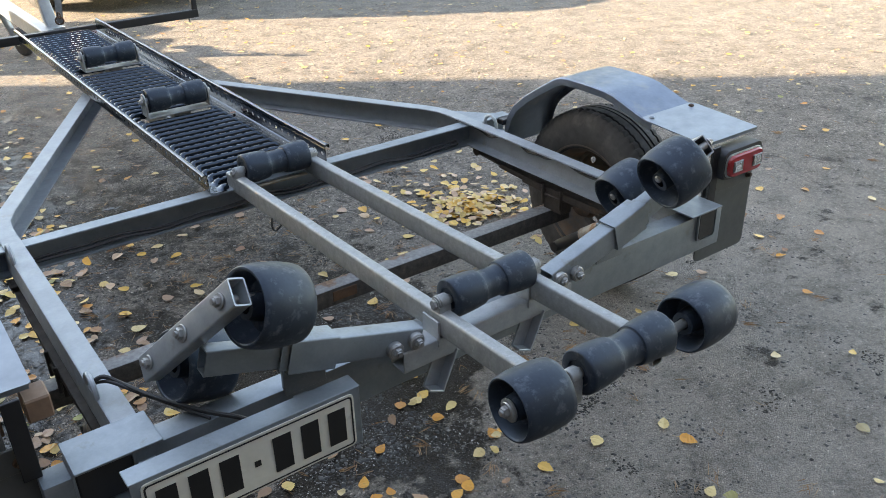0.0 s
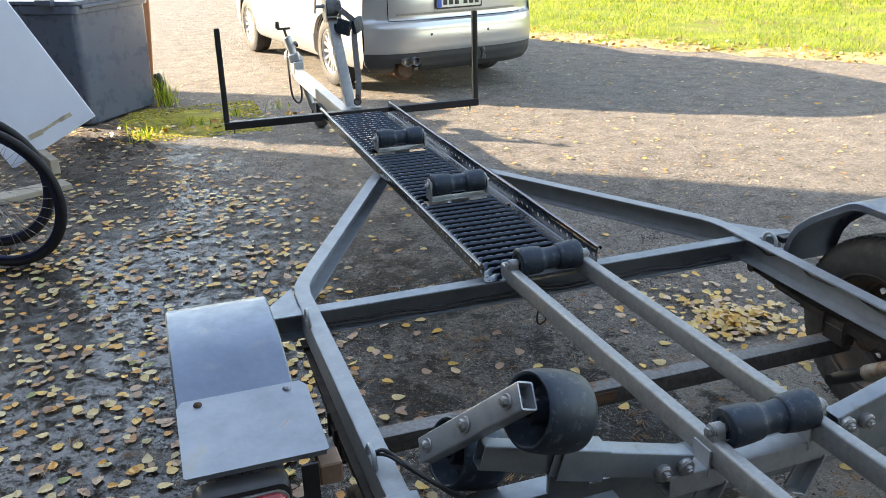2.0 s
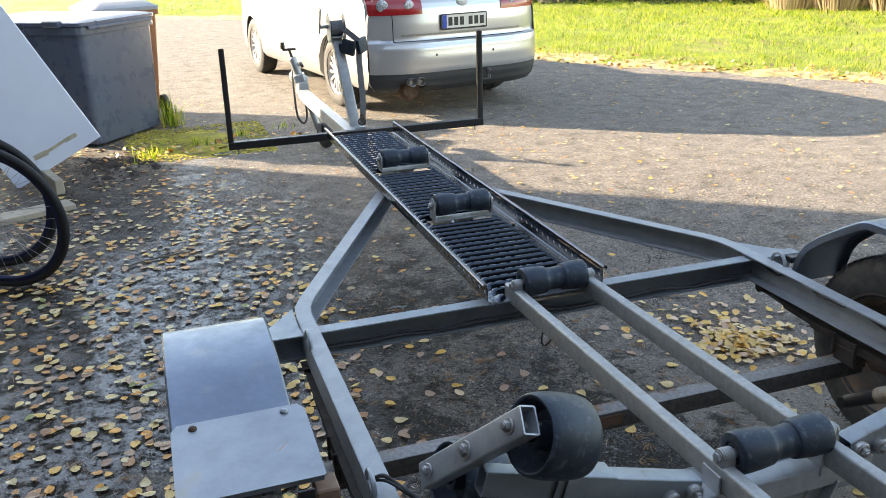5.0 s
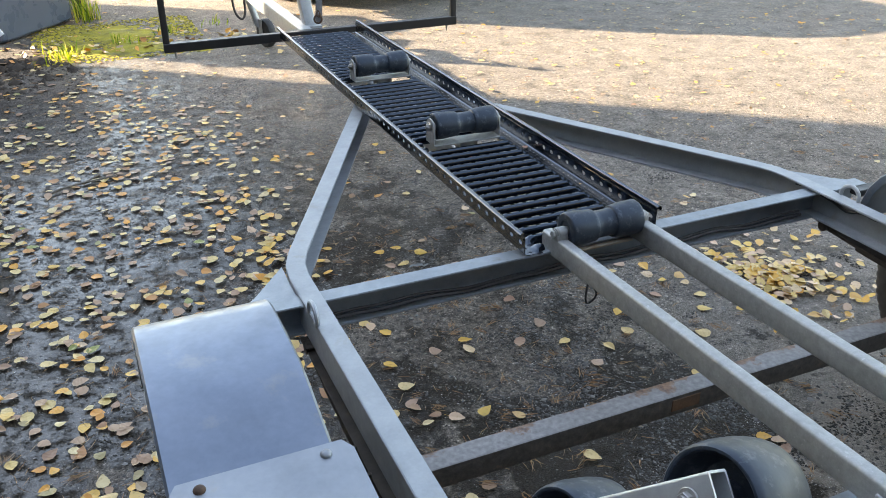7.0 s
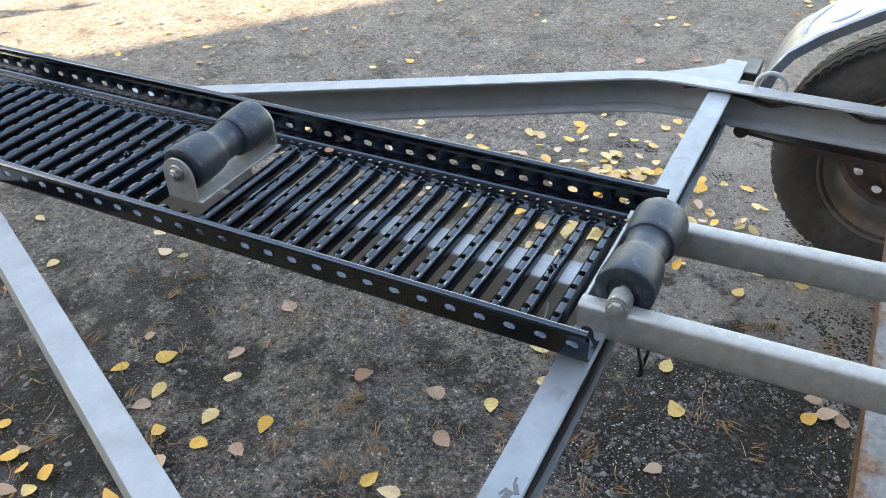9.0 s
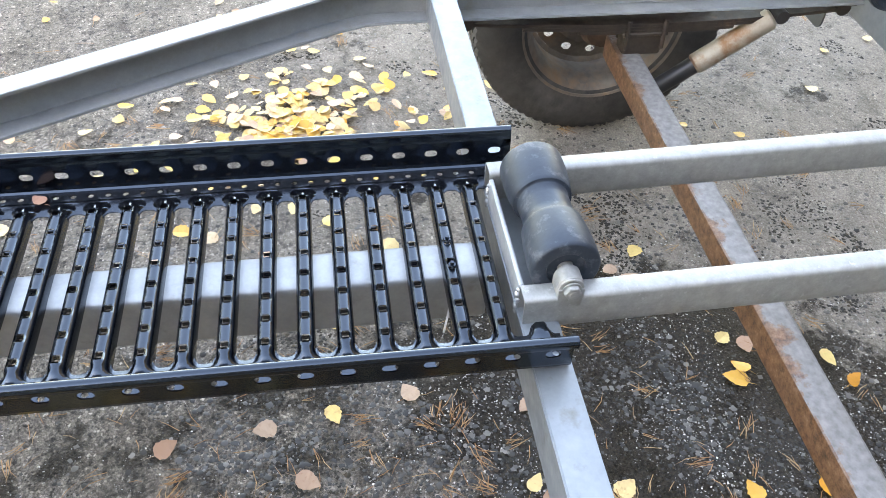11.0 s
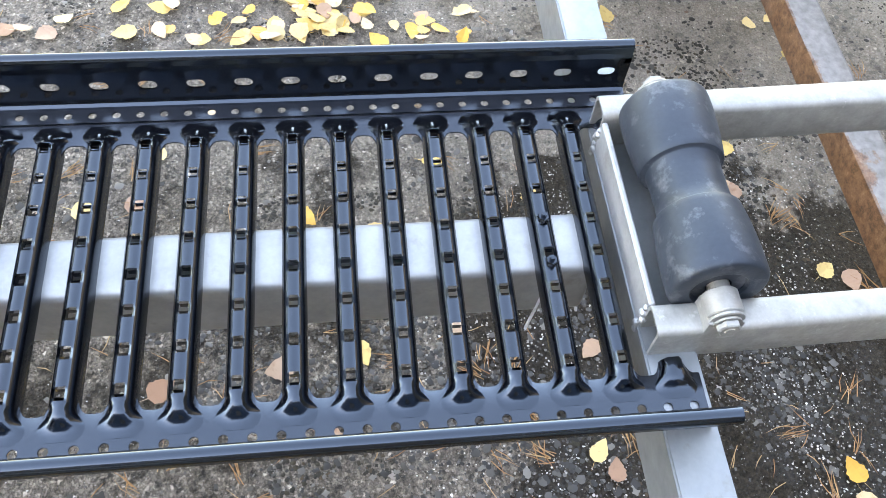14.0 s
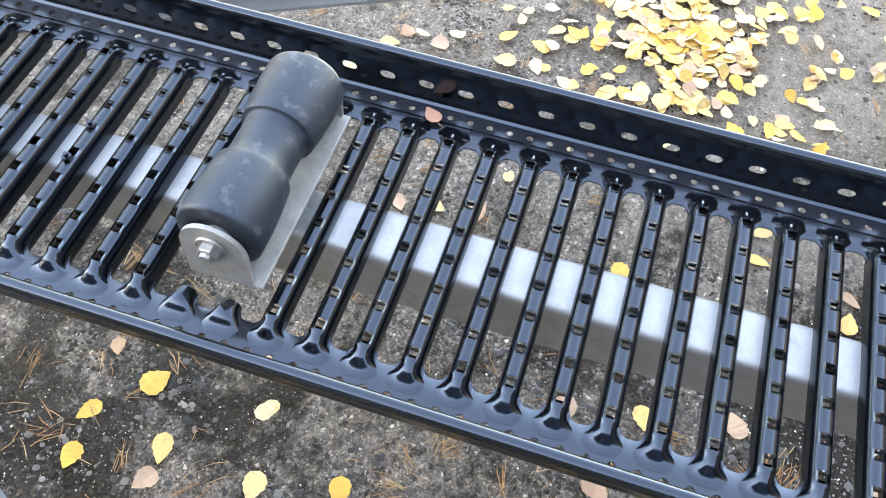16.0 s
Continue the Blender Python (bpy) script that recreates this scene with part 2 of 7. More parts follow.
def axle_steel():
    """Grey paint on top that has rusted through along the sides."""
    m, nt, b = nodes_of("axle_paint_and_rust")
    v = coords(nt)
    big, fine = noise_tex(nt, v, 11.0, 7, 0.7), noise_tex(nt, v, 90.0, 4)
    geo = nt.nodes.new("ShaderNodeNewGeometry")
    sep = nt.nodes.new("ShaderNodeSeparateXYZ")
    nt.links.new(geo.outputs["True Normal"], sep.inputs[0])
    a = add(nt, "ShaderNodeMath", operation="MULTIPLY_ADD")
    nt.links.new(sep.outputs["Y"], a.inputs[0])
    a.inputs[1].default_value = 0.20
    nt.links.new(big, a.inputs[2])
    where = nt.nodes.new("ShaderNodeSeparateXYZ")
    nt.links.new(geo.outputs["Position"], where.inputs[0])
    front_edge = add(nt, "ShaderNodeMath", operation="MULTIPLY_ADD")      # the rust creeps over the front edge
    nt.links.new(where.outputs["Y"], front_edge.inputs[0])
    front_edge.inputs[1].default_value = 5.0
    front_edge.inputs[2].default_value = 5.0 * 0.372
    both = add(nt, "ShaderNodeMath", operation="ADD")
    nt.links.new(a.outputs[0], both.inputs[0])
    nt.links.new(front_edge.outputs[0], both.inputs[1])
    mask = ramp(nt, both.outputs[0], [(0.58, grey(0)), (0.64, grey(0.8)), (0.74, grey(1))])
    grey_c = ramp(nt, fine, [(0.3, (0.14, 0.134, 0.128)), (0.7, (0.235, 0.226, 0.217))])
    rust_c = ramp(nt, noise_tex(nt, v, 75.0, 8, 0.8), [(0.34, (0.045, 0.027, 0.019)), (0.46, (0.14, 0.072, 0.040)), (0.58, (0.22, 0.120, 0.068)), (0.72, (0.33, 0.235, 0.165))])
    # faces turned to -y are mixed to this darker brown-grey
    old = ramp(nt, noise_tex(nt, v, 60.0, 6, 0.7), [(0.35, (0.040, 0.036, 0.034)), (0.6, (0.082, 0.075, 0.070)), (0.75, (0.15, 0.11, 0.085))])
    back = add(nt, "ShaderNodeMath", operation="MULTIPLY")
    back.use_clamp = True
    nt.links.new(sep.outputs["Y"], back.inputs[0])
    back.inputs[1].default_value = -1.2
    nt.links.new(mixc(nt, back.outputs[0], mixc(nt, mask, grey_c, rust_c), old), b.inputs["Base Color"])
    b.inputs["Roughness"].default_value = 0.52
    b.inputs["Metallic"].default_value = 0.25
    bump(nt, b, fine, 0.35, 0.001)
    return m


AXLE = axle_steel()
for m_, spec in ((BLACKTRAY, 0.85), (DUSTYBLACK, 0.85), (RUBBER, 0.45)):
    m_.node_tree.nodes["Principled BSDF"].inputs["Specular IOR Level"].default_value = spec
for m_ in (BLACKTRAY, DUSTYBLACK):
    m_.node_tree.nodes["Principled BSDF"].inputs["Specular Tint"].default_value = (0.60, 0.78, 1.0, 1)
RUBBER.node_tree.nodes["Principled BSDF"].inputs["Specular Tint"].default_value = (0.66, 0.82, 1.0, 1)


def ground_mat():
    """Old tarmac: stones of all greys in a dark dusty binder, worn and painted paler on the sunlit open drive, damp on
    the bin side.
    """
    m, nt, b = nodes_of("old_tarmac")
    v0 = coords(nt)
    wob = add(nt, "ShaderNodeTexNoise", Scale=70.0, Detail=2.0)
    nt.links.new(v0, wob.inputs["Vector"])
    shift = add(nt, "ShaderNodeVectorMath", operation="MULTIPLY_ADD")
    nt.links.new(wob.outputs["Color"], shift.inputs[0])
    shift.inputs[1].default_value = (0.007, 0.007, 0.007)
    nt.links.new(v0, shift.inputs[2])
    v = shift.outputs[0]

    def stones(scale, stops, gap):
        col = add(nt, "ShaderNodeTexVoronoi", Scale=scale)
        edge = add(nt, "ShaderNodeTexVoronoi", Scale=scale, feature="DISTANCE_TO_EDGE")
        for n in (col, edge):
            nt.links.new(v, n.inputs["Vector"])
        pick = nt.nodes.new("ShaderNodeSeparateColor")
        nt.links.new(col.outputs["Color"], pick.inputs[0])
        return ramp(nt, pick.outputs[0], stops), ramp(nt, edge.outputs["Distance"], [(gap * 0.2, grey(0)), (gap, grey(1))]), pick.outputs[1]

    tones = [(0.0, (0.016, 0.0145, 0.013)), (0.30, (0.060, 0.054, 0.048)), (0.62, (0.118, 0.107, 0.095)), (0.88, (0.185, 0.168, 0.150)), (1.0, (0.40, 0.37, 0.335))]
    big_c, big_e, big_r = stones(150.0, tones, 0.20)
    small_c, small_e, small_r = stones(250.0, tones, 0.26)
    big = noise_tex(nt, v0, 0.9, 6, 0.6)
    mid = noise_tex(nt, v0, 6.0, 6, 0.65)
    fine = noise_tex(nt, v0, 170.0, 5, 0.7)
    dust = ramp(nt, fine, [(0.34, (0.020, 0.018, 0.015)), (0.48, (0.092, 0.083, 0.073)), (0.62, (0.165, 0.150, 0.132))])
    base = mixc(nt, 0.40, dust, small_c)
    base = mixc(nt, 1.0, base, ramp(nt, small_e, [(0.0, grey(0.70)), (0.7, grey(1.04))]), "MULTIPLY")
    show = add(nt, "ShaderNodeMath", operation="MULTIPLY")
    nt.links.new(big_e, show.inputs[0])
    nt.links.new(ramp(nt, big_r, [(0.45, grey(0.05)), (0.70, grey(0.85))]), show.inputs[1])
    base = mixc(nt, show.outputs[0], base, big_c)
    pits = ramp(nt, noise_tex(nt, v0, 48.0, 5, 0.75), [(0.37, grey(0.16)), (0.45, grey(0.8)), (0.60, grey(1.05))])
    base = mixc(nt, 1.0, base, pits, "MULTIPLY")
    base = mixc(nt, 1.0, base, ramp(nt, mid, [(0.28, (0.40, 0.37, 0.33)), (0.46, (0.84, 0.82, 0.80)), (0.68, (1.16, 1.15, 1.15))]), "MULTIPLY")
    base = mixc(nt, 1.0, base, ramp(nt, noise_tex(nt, v0, 22.0, 6, 0.7), [(0.32, (0.50, 0.47, 0.43)), (0.46, (0.95, 0.95, 0.95)), (0.66, (1.10, 1.10, 1.10))]), "MULTIPLY")
    base = mixc(nt, 1.0, base, ramp(nt, big, [(0.35, grey(0.85)), (0.65, grey(1))]), "MULTIPLY")
    base = mixc(nt, 1.0, base, (2.25, 2.17, 2.11), "MULTIPLY")
    # the drive beyond the trailer: dry dust, and sunlight painted in as paler colour
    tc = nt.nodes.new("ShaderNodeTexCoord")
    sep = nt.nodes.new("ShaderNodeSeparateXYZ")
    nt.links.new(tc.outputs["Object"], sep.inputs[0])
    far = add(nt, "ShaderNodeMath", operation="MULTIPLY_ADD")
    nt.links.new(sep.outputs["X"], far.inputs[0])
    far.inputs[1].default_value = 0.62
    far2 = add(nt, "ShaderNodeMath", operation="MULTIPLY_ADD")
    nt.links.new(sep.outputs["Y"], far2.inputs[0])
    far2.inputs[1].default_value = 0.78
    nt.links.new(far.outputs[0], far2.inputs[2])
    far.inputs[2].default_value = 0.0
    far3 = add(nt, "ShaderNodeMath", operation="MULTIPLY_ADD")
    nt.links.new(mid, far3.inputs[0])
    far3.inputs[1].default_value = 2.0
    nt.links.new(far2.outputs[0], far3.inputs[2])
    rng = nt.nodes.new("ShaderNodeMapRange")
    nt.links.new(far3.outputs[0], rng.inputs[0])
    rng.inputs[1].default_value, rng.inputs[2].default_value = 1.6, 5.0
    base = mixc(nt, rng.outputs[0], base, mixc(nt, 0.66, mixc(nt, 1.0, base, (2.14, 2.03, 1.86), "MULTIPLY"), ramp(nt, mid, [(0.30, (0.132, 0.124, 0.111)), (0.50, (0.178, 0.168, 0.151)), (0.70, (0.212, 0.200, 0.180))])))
    # damp, mossy hollows under the trailer and on the bin side
    wet_far = noise_tex(nt, v0, 2.3, 7, 0.68)
    wet_patch = add(nt, "ShaderNodeMath", operation="MULTIPLY_ADD")      # broken up hand by hand
    nt.links.new(noise_tex(nt, v0, 7.5, 6, 0.7), wet_patch.inputs[0])
    wet_patch.inputs[1].default_value = 1.1
    wet_patch.inputs[2].default_value = -0.55
    wet_sum = add(nt, "ShaderNodeMath", operation="ADD")
    nt.links.new(wet_far, wet_sum.inputs[0])
    nt.links.new(wet_patch.outputs[0], wet_sum.inputs[1])
    wetn = wet_sum.outputs[0]
    wet_side = nt.nodes.new("ShaderNodeMapRange")
    nt.links.new(sep.outputs["X"], wet_side.inputs[0])
    wet_side.inputs[1].default_value, wet_side.inputs[2].default_value = 0.9, -1.2
    wet_side.inputs[3].default_value, wet_side.inputs[4].default_value = -0.07, 0.11
    wadd = add(nt, "ShaderNodeMath", operation="ADD")
    nt.links.new(wetn, wadd.inputs[0])
    nt.links.new(wet_side.outputs[0], wadd.inputs[1])
    for cx_, cy_, rad_, k_ in ((-0.02, -0.36, 0.50, 0.42), (0.22, -0.04, 0.30, 0.32), (0.36, -0.20, 0.15, 0.34), (0.16, 0.34, 0.40, 0.05), (-0.14, -0.75, 0.46, 0.14), (-0.12, 1.10, 0.38, 0.09), (-0.10, 0.60, 0.40, -0.06), (0.90, -0.50, 0.50, -0.30), (0.50, -1.15, 0.55, -0.20), (-1.25, 1.3, 2.0, 0.13), (-1.65, 0.85, 0.7, 0.12), (-1.60, 3.95, 0.75, 0.30)):
        dist = add(nt, "ShaderNodeVectorMath", operation="DISTANCE")
        nt.links.new(tc.outputs["Object"], dist.inputs[0])
        dist.inputs[1].default_value = (cx_, cy_, 0)
        near = nt.nodes.new("ShaderNodeMapRange")
        nt.links.new(dist.outputs["Value"], near.inputs[0])
        near.inputs[1].default_value, near.inputs[2].default_value = rad_, rad_ * 0.3
        near.inputs[3].default_value, near.inputs[4].default_value = 0.0, k_
        more = add(nt, "ShaderNodeMath", operation="ADD")
        nt.links.new(wadd.outputs[0], more.inputs[0])
        nt.links.new(near.outputs[0], more.inputs[1])
        wadd = more
    sand = add(nt, "ShaderNodeVectorMath", operation="DISTANCE")      # sandy dirt carried in by the wheel
    nt.links.new(tc.outputs["Object"], sand.inputs[0])
    sand.inputs[1].default_value = (1.28, -1.05, 0)
    sand_r = nt.nodes.new("ShaderNodeMapRange")
    nt.links.new(sand.outputs["Value"], sand_r.inputs[0])
    sand_r.inputs[1].default_value, sand_r.inputs[2].default_value = 1.95, 0.95
    sand_m = add(nt, "ShaderNodeMath", operation="MULTIPLY")
    nt.links.new(sand_r.outputs[0], sand_m.inputs[0])
    nt.links.new(ramp(nt, mid, [(0.30, grey(0.35)), (0.58, grey(1))]), sand_m.inputs[1])
    silt = ramp(nt, noise_tex(nt, v0, 260.0, 5, 0.75), [(0.34, (0.14, 0.124, 0.106)), (0.48, (0.265, 0.238, 0.206)), (0.66, (0.345, 0.314, 0.276))])
    base = mixc(nt, sand_m.outputs[0], base, mixc(nt, 0.72, mixc(nt, 1.0, base, (1.35, 1.27, 1.17), "MULTIPLY"), silt))
    wet = ramp(nt, wadd.outputs[0], [(0.54, grey(0)), (0.64, grey(1))])
    dry = add(nt, "ShaderNodeMath", operation="SUBTRACT")
    dry.inputs[0].default_value = 1.0
    nt.links.new(rng.outputs[0], dry.inputs[1])
    wm = add(nt, "ShaderNodeMath", operation="MULTIPLY")
    nt.links.new(wet, wm.inputs[0])
    nt.links.new(dry.outputs[0], wm.inputs[1])
    soaked = mixc(nt, 0.62, base, mixc(nt, 1.0, dust, (2.3, 2.2, 2.1), "MULTIPLY"))
    base = mixc(nt, wm.outputs[0], base, mixc(nt, 1.0, soaked, (0.145, 0.134, 0.120), "MULTIPLY"))
    # rounded stones washed out of the dark soil
    pv = add(nt, "ShaderNodeTexVoronoi", Scale=165.0)
    nt.links.new(v0, pv.inputs["Vector"])
    pick = nt.nodes.new("ShaderNodeSeparateColor")
    nt.links.new(pv.outputs["Color"], pick.inputs[0])
    peb_c = ramp(nt, pick.outputs[0], [(0.0, (0.03, 0.029, 0.027)), (0.5, (0.070, 0.066, 0.061)), (0.88, (0.12, 0.113, 0.105)), (1.0, (0.24, 0.225, 0.21))])
    peb = add(nt, "ShaderNodeMath", operation="MULTIPLY")
    nt.links.new(ramp(nt, pv.outputs["Distance"], [(0.24, grey(1)), (0.40, grey(0))]), peb.inputs[0])
    nt.links.new(ramp(nt, pick.outputs[1], [(0.62, grey(0)), (0.70, grey(0.75))]), peb.inputs[1])
    peb_w = add(nt, "ShaderNodeMath", operation="MULTIPLY")
    nt.links.new(peb.outputs[0], peb_w.inputs[0])
    nt.links.new(wm.outputs[0], peb_w.inputs[1])
    base = mixc(nt, peb_w.outputs[0], base, mixc(nt, 1.0, peb_c, ramp(nt, fine, [(0.35, grey(0.6)), (0.65, grey(1.0))]), "MULTIPLY"))
    # white flecks painted in as glints of the wet ground, faint where dry
    qv = add(nt, "ShaderNodeTexVoronoi", Scale=260.0)
    nt.links.new(v, qv.inputs["Vector"])
    qp = nt.nodes.new("ShaderNodeSeparateColor")
    nt.links.new(qv.outputs["Color"], qp.inputs[0])
    glint_fleck = add(nt, "ShaderNodeMath", operation="MULTIPLY")
    nt.links.new(ramp(nt, qv.outputs["Distance"], [(0.20, grey(1)), (0.34, grey(0))]), glint_fleck.inputs[0])
    nt.links.new(ramp(nt, qp.outputs[2], [(0.91, grey(0)), (0.95, grey(0.9))]), glint_fleck.inputs[1])
    fleck_share = add(nt, "ShaderNodeMath", operation="MULTIPLY_ADD")
    nt.links.new(wm.outputs[0], fleck_share.inputs[0])
    fleck_share.inputs[1].default_value, fleck_share.inputs[2].default_value = 0.8, 0.2
    shown = add(nt, "ShaderNodeMath", operation="MULTIPLY")
    nt.links.new(glint_fleck.outputs[0], shown.inputs[0])
    nt.links.new(fleck_share.outputs[0], shown.inputs[1])
    base = mixc(nt, shown.outputs[0], base, (0.46, 0.45, 0.43))
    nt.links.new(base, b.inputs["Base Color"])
    ro = nt.nodes.new("ShaderNodeMapRange")
    nt.links.new(wm.outputs[0], ro.inputs[0])
    ro.inputs[3].default_value, ro.inputs[4].default_value = 0.84, 0.66
    nt.links.new(ro.outputs[0], b.inputs["Roughness"])
    sheen = nt.nodes.new("ShaderNodeMapRange")
    nt.links.new(wm.outputs[0], sheen.inputs[0])
    sheen.inputs[3].default_value, sheen.inputs[4].default_value = 0.40, 0.12
    nt.links.new(sheen.outputs[0], b.inputs["Specular IOR Level"])
    h1 = bump(nt, b, big_e, 0.9, 0.004)
    h2 = bump(nt, b, fine, 0.8, 0.004, h1)
    h3 = bump(nt, b, mid, 0.35, 0.015, h2)
    bump(nt, b, peb_w.outputs[0], 0.7, 0.005, h3)
    film = nt.nodes.new("ShaderNodeBump")          # the water film lies flatter than the stone under it
    film.inputs["Strength"].default_value, film.inputs["Distance"].default_value = 0.55, 0.0024
    nt.links.new(noise_tex(nt, v0, 46.0, 6, 0.65), film.inputs["Height"])
    nt.links.new(film.outputs[0], b.inputs["Coat Normal"])
    patch = add(nt, "ShaderNodeMath", operation="MULTIPLY")
    nt.links.new(ramp(nt, noise_tex(nt, v0, 12.0, 9, 0.85), [(0.44, grey(0.0)), (0.54, grey(1))]), patch.inputs[0])
    nt.links.new(wm.outputs[0], patch.inputs[1])
    pool = nt.nodes.new("ShaderNodeMapRange")           # standing water only on the low side, by the bin
    nt.links.new(sep.outputs["X"], pool.inputs[0])
    pool.inputs[1].default_value, pool.inputs[2].default_value = 0.1, -1.0
    pool.inputs[3].default_value, pool.inputs[4].default_value = 0.12, 1.0
    film_w = add(nt, "ShaderNodeMath", operation="MULTIPLY")
    nt.links.new(patch.outputs[0], film_w.inputs[0])
    nt.links.new(pool.outputs[0], film_w.inputs[1])
    nt.links.new(film_w.outputs[0], b.inputs["Coat Weight"])
    b.inputs["Coat Roughness"].default_value, b.inputs["Coat IOR"].default_value = 0.05, 1.5
    return m


TARMAC = ground_mat()


def island_colours(name, stops, rough=0.6, transl=0.0, spot=None):
    m, nt, b = nodes_of(name)
    geo = nt.nodes.new("ShaderNodeNewGeometry")
    c = ramp(nt, geo.outputs["Random Per Island"], stops)
    v = coords(nt)
    n = noise_tex(nt, v, 120.0, 4)
    if spot:
        c = mixc(nt, ramp(nt, n, [(0.55, grey(0)), (0.72, grey(0.6))]), c, spot)
    nt.links.new(c, b.inputs["Base Color"])
    b.inputs["Roughness"].default_value = rough
    if transl:
        tr = nt.nodes.new("ShaderNodeBsdfTranslucent")
        mx = nt.nodes.new("ShaderNodeMixShader")
        mx.inputs[0].default_value = transl
        nt.links.new(c, tr.inputs["Color"])
        out = nt.nodes["Material Output"]
        nt.links.new(b.outputs[0], mx.inputs[1])
        nt.links.new(tr.outputs[0], mx.inputs[2])
        nt.links.new(mx.outputs[0], out.inputs["Surface"])
    return m


LEAF = island_colours("birch_leaves", [(0.0, (0.60, 0.42, 0.14)), (0.20, (0.57, 0.45, 0.24)), (0.36, (0.63, 0.38, 0.08)), (0.52, (0.66, 0.28, 0.03)), (0.62, (0.50, 0.21, 0.04)), (0.72, (0.26, 0.14, 0.08)), (0.94, (0.40, 0.26, 0.16)), (0.99, (0.20, 0.22, 0.05))], 0.5, 0.0, (0.30, 0.19, 0.07))
BROWNLEAF = island_colours("withered_leaves", [(0.0, (0.36, 0.215, 0.145)), (0.5, (0.42, 0.29, 0.205)), (0.85, (0.30, 0.17, 0.11)), (1.0, (0.55, 0.40, 0.28))], 0.65, 0.0, (0.24, 0.13, 0.08))
PILELEAF = island_colours("yellow_birch_leaves", [(0.0, (0.60, 0.415, 0.13)), (0.28, (0.58, 0.43, 0.21)), (0.46, (0.61, 0.385, 0.085)), (0.64, (0.62, 0.32, 0.045)), (0.80, (0.58, 0.43, 0.25)), (0.90, (0.58, 0.40, 0.27)), (0.97, (0.38, 0.24, 0.16))], 0.6, 0.0, (0.36, 0.22, 0.09))
NEEDLE = island_colours("pine_needles", [(0.0, (0.26, 0.12, 0.045)), (0.5, (0.36, 0.19, 0.08)), (0.85, (0.44, 0.29, 0.15)), (1.0, (0.16, 0.09, 0.05))], 0.6)
CRUMB = island_colours("dark_chips", [(0.0, (0.008, 0.0072, 0.006)), (0.4, (0.020, 0.018, 0.0155)), (0.72, (0.042, 0.039, 0.035)), (0.90, (0.085, 0.080, 0.073)), (1.0, (0.17, 0.16, 0.145))], 0.34)
GRAIN = island_colours("pale_grain", [(0.0, (0.14, 0.13, 0.118)), (0.6, (0.30, 0.28, 0.255)), (1.0, (0.62, 0.59, 0.55))], 0.75)
WETGRIT = island_colours("wet_stones", [(0.0, (0.010, 0.010, 0.010)), (0.6, (0.030, 0.029, 0.027)), (0.9, (0.070, 0.066, 0.060)), (1.0, (0.16, 0.15, 0.135))], 0.16)
CUSHION = island_colours("brown_moss", [(0.0, (0.007, 0.006, 0.004)), (0.55, (0.012, 0.010, 0.006)), (0.85, (0.024, 0.019, 0.008)), (1.0, (0.060, 0.036, 0.018))], 0.75)
PEBBLE = island_colours("grit", [(0.0, (0.014, 0.0125, 0.011)), (0.35, (0.045, 0.041, 0.037)), (0.65, (0.085, 0.079, 0.071)), (0.90, (0.14, 0.13, 0.118)), (0.98, (0.24, 0.225, 0.205)), (1.0, (0.16, 0.10, 0.075))], 0.7)
MOSSTUFT = island_colours("moss_cushions", [(0.0, (0.07, 0.058, 0.02)), (0.4, (0.24, 0.20, 0.022)), (0.8, (0.46, 0.38, 0.028)), (1.0, (0.50, 0.38, 0.06))], 0.9)
GRASS = island_colours("lawn_grass", [(0.0, (0.04, 0.09, 0.008)), (0.25, (0.15, 0.26, 0.015)), (0.6, (0.32, 0.42, 0.02)), (0.85, (0.52, 0.52, 0.04)), (1.0, (0.58, 0.46, 0.16))], 0.45, 0.45)
BUSH = island_colours("bush_leaves", [(0.0, (0.03, 0.045, 0.012)), (0.5, (0.06, 0.075, 0.02)), (0.8, (0.13, 0.11, 0.03)), (1.0, (0.2, 0.13, 0.04))], 0.6, 0.2)
STRAW = island_colours("dry_reed", [(0.0, (0.34, 0.25, 0.14)), (0.6, (0.48, 0.38, 0.23)), (1.0, (0.25, 0.18, 0.1))], 0.7, 0.15)
LAWN = surface("lawn_soil", (0.09, 0.14, 0.010), (0.25, 0.28, 0.02), (0.85, 0.95), 0.0, 3.0, 30.0, 0.5, 0.01, (0.17, 0.13, 0.06), (0.5, 0.7), 1.6)
VERGE = surface("verge_litter", (0.30, 0.23, 0.09), (0.46, 0.38, 0.20), (0.85, 0.95), 0.0, 7.0, 60.0, 0.5, 0.008, (0.12, 0.13, 0.04), (0.5, 0.7), 3.0)
MOSS = surface("moss", (0.15, 0.13, 0.02), (0.42, 0.36, 0.03), (0.9, 0.98), 0.0, 8.0, 120.0, 0.6, 0.004, (0.08, 0.068, 0.04), (0.52, 0.7), 5.0)

# ---------------------------------------------------------------- building tools
def mesh_of(name, bm, mats, sharp=35):
    bmesh.ops.recalc_face_normals(bm, faces=bm.faces)
    me = bpy.data.meshes.new(name)
    bm.to_mesh(me)
    bm.free()
    for m in mats if isinstance(mats, (list, tuple)) else (mats,):
        me.materials.append(m)
    me.shade_smooth()
    me.set_sharp_from_angle(angle=radians(sharp))
    return me


def part(name, bm, material, parent, label="", at=None, sharp=35):
    """Links a bmesh as one mesh object under a thing or a part."""
    me = bm if isinstance(bm, bpy.types.Mesh) else mesh_of(name, bm, material, sharp)
    ob = new(name, me)
    ob.parent = parent
    if at is not None:
        ob.matrix_basis = at
    return tagged(ob, label) if label else ob


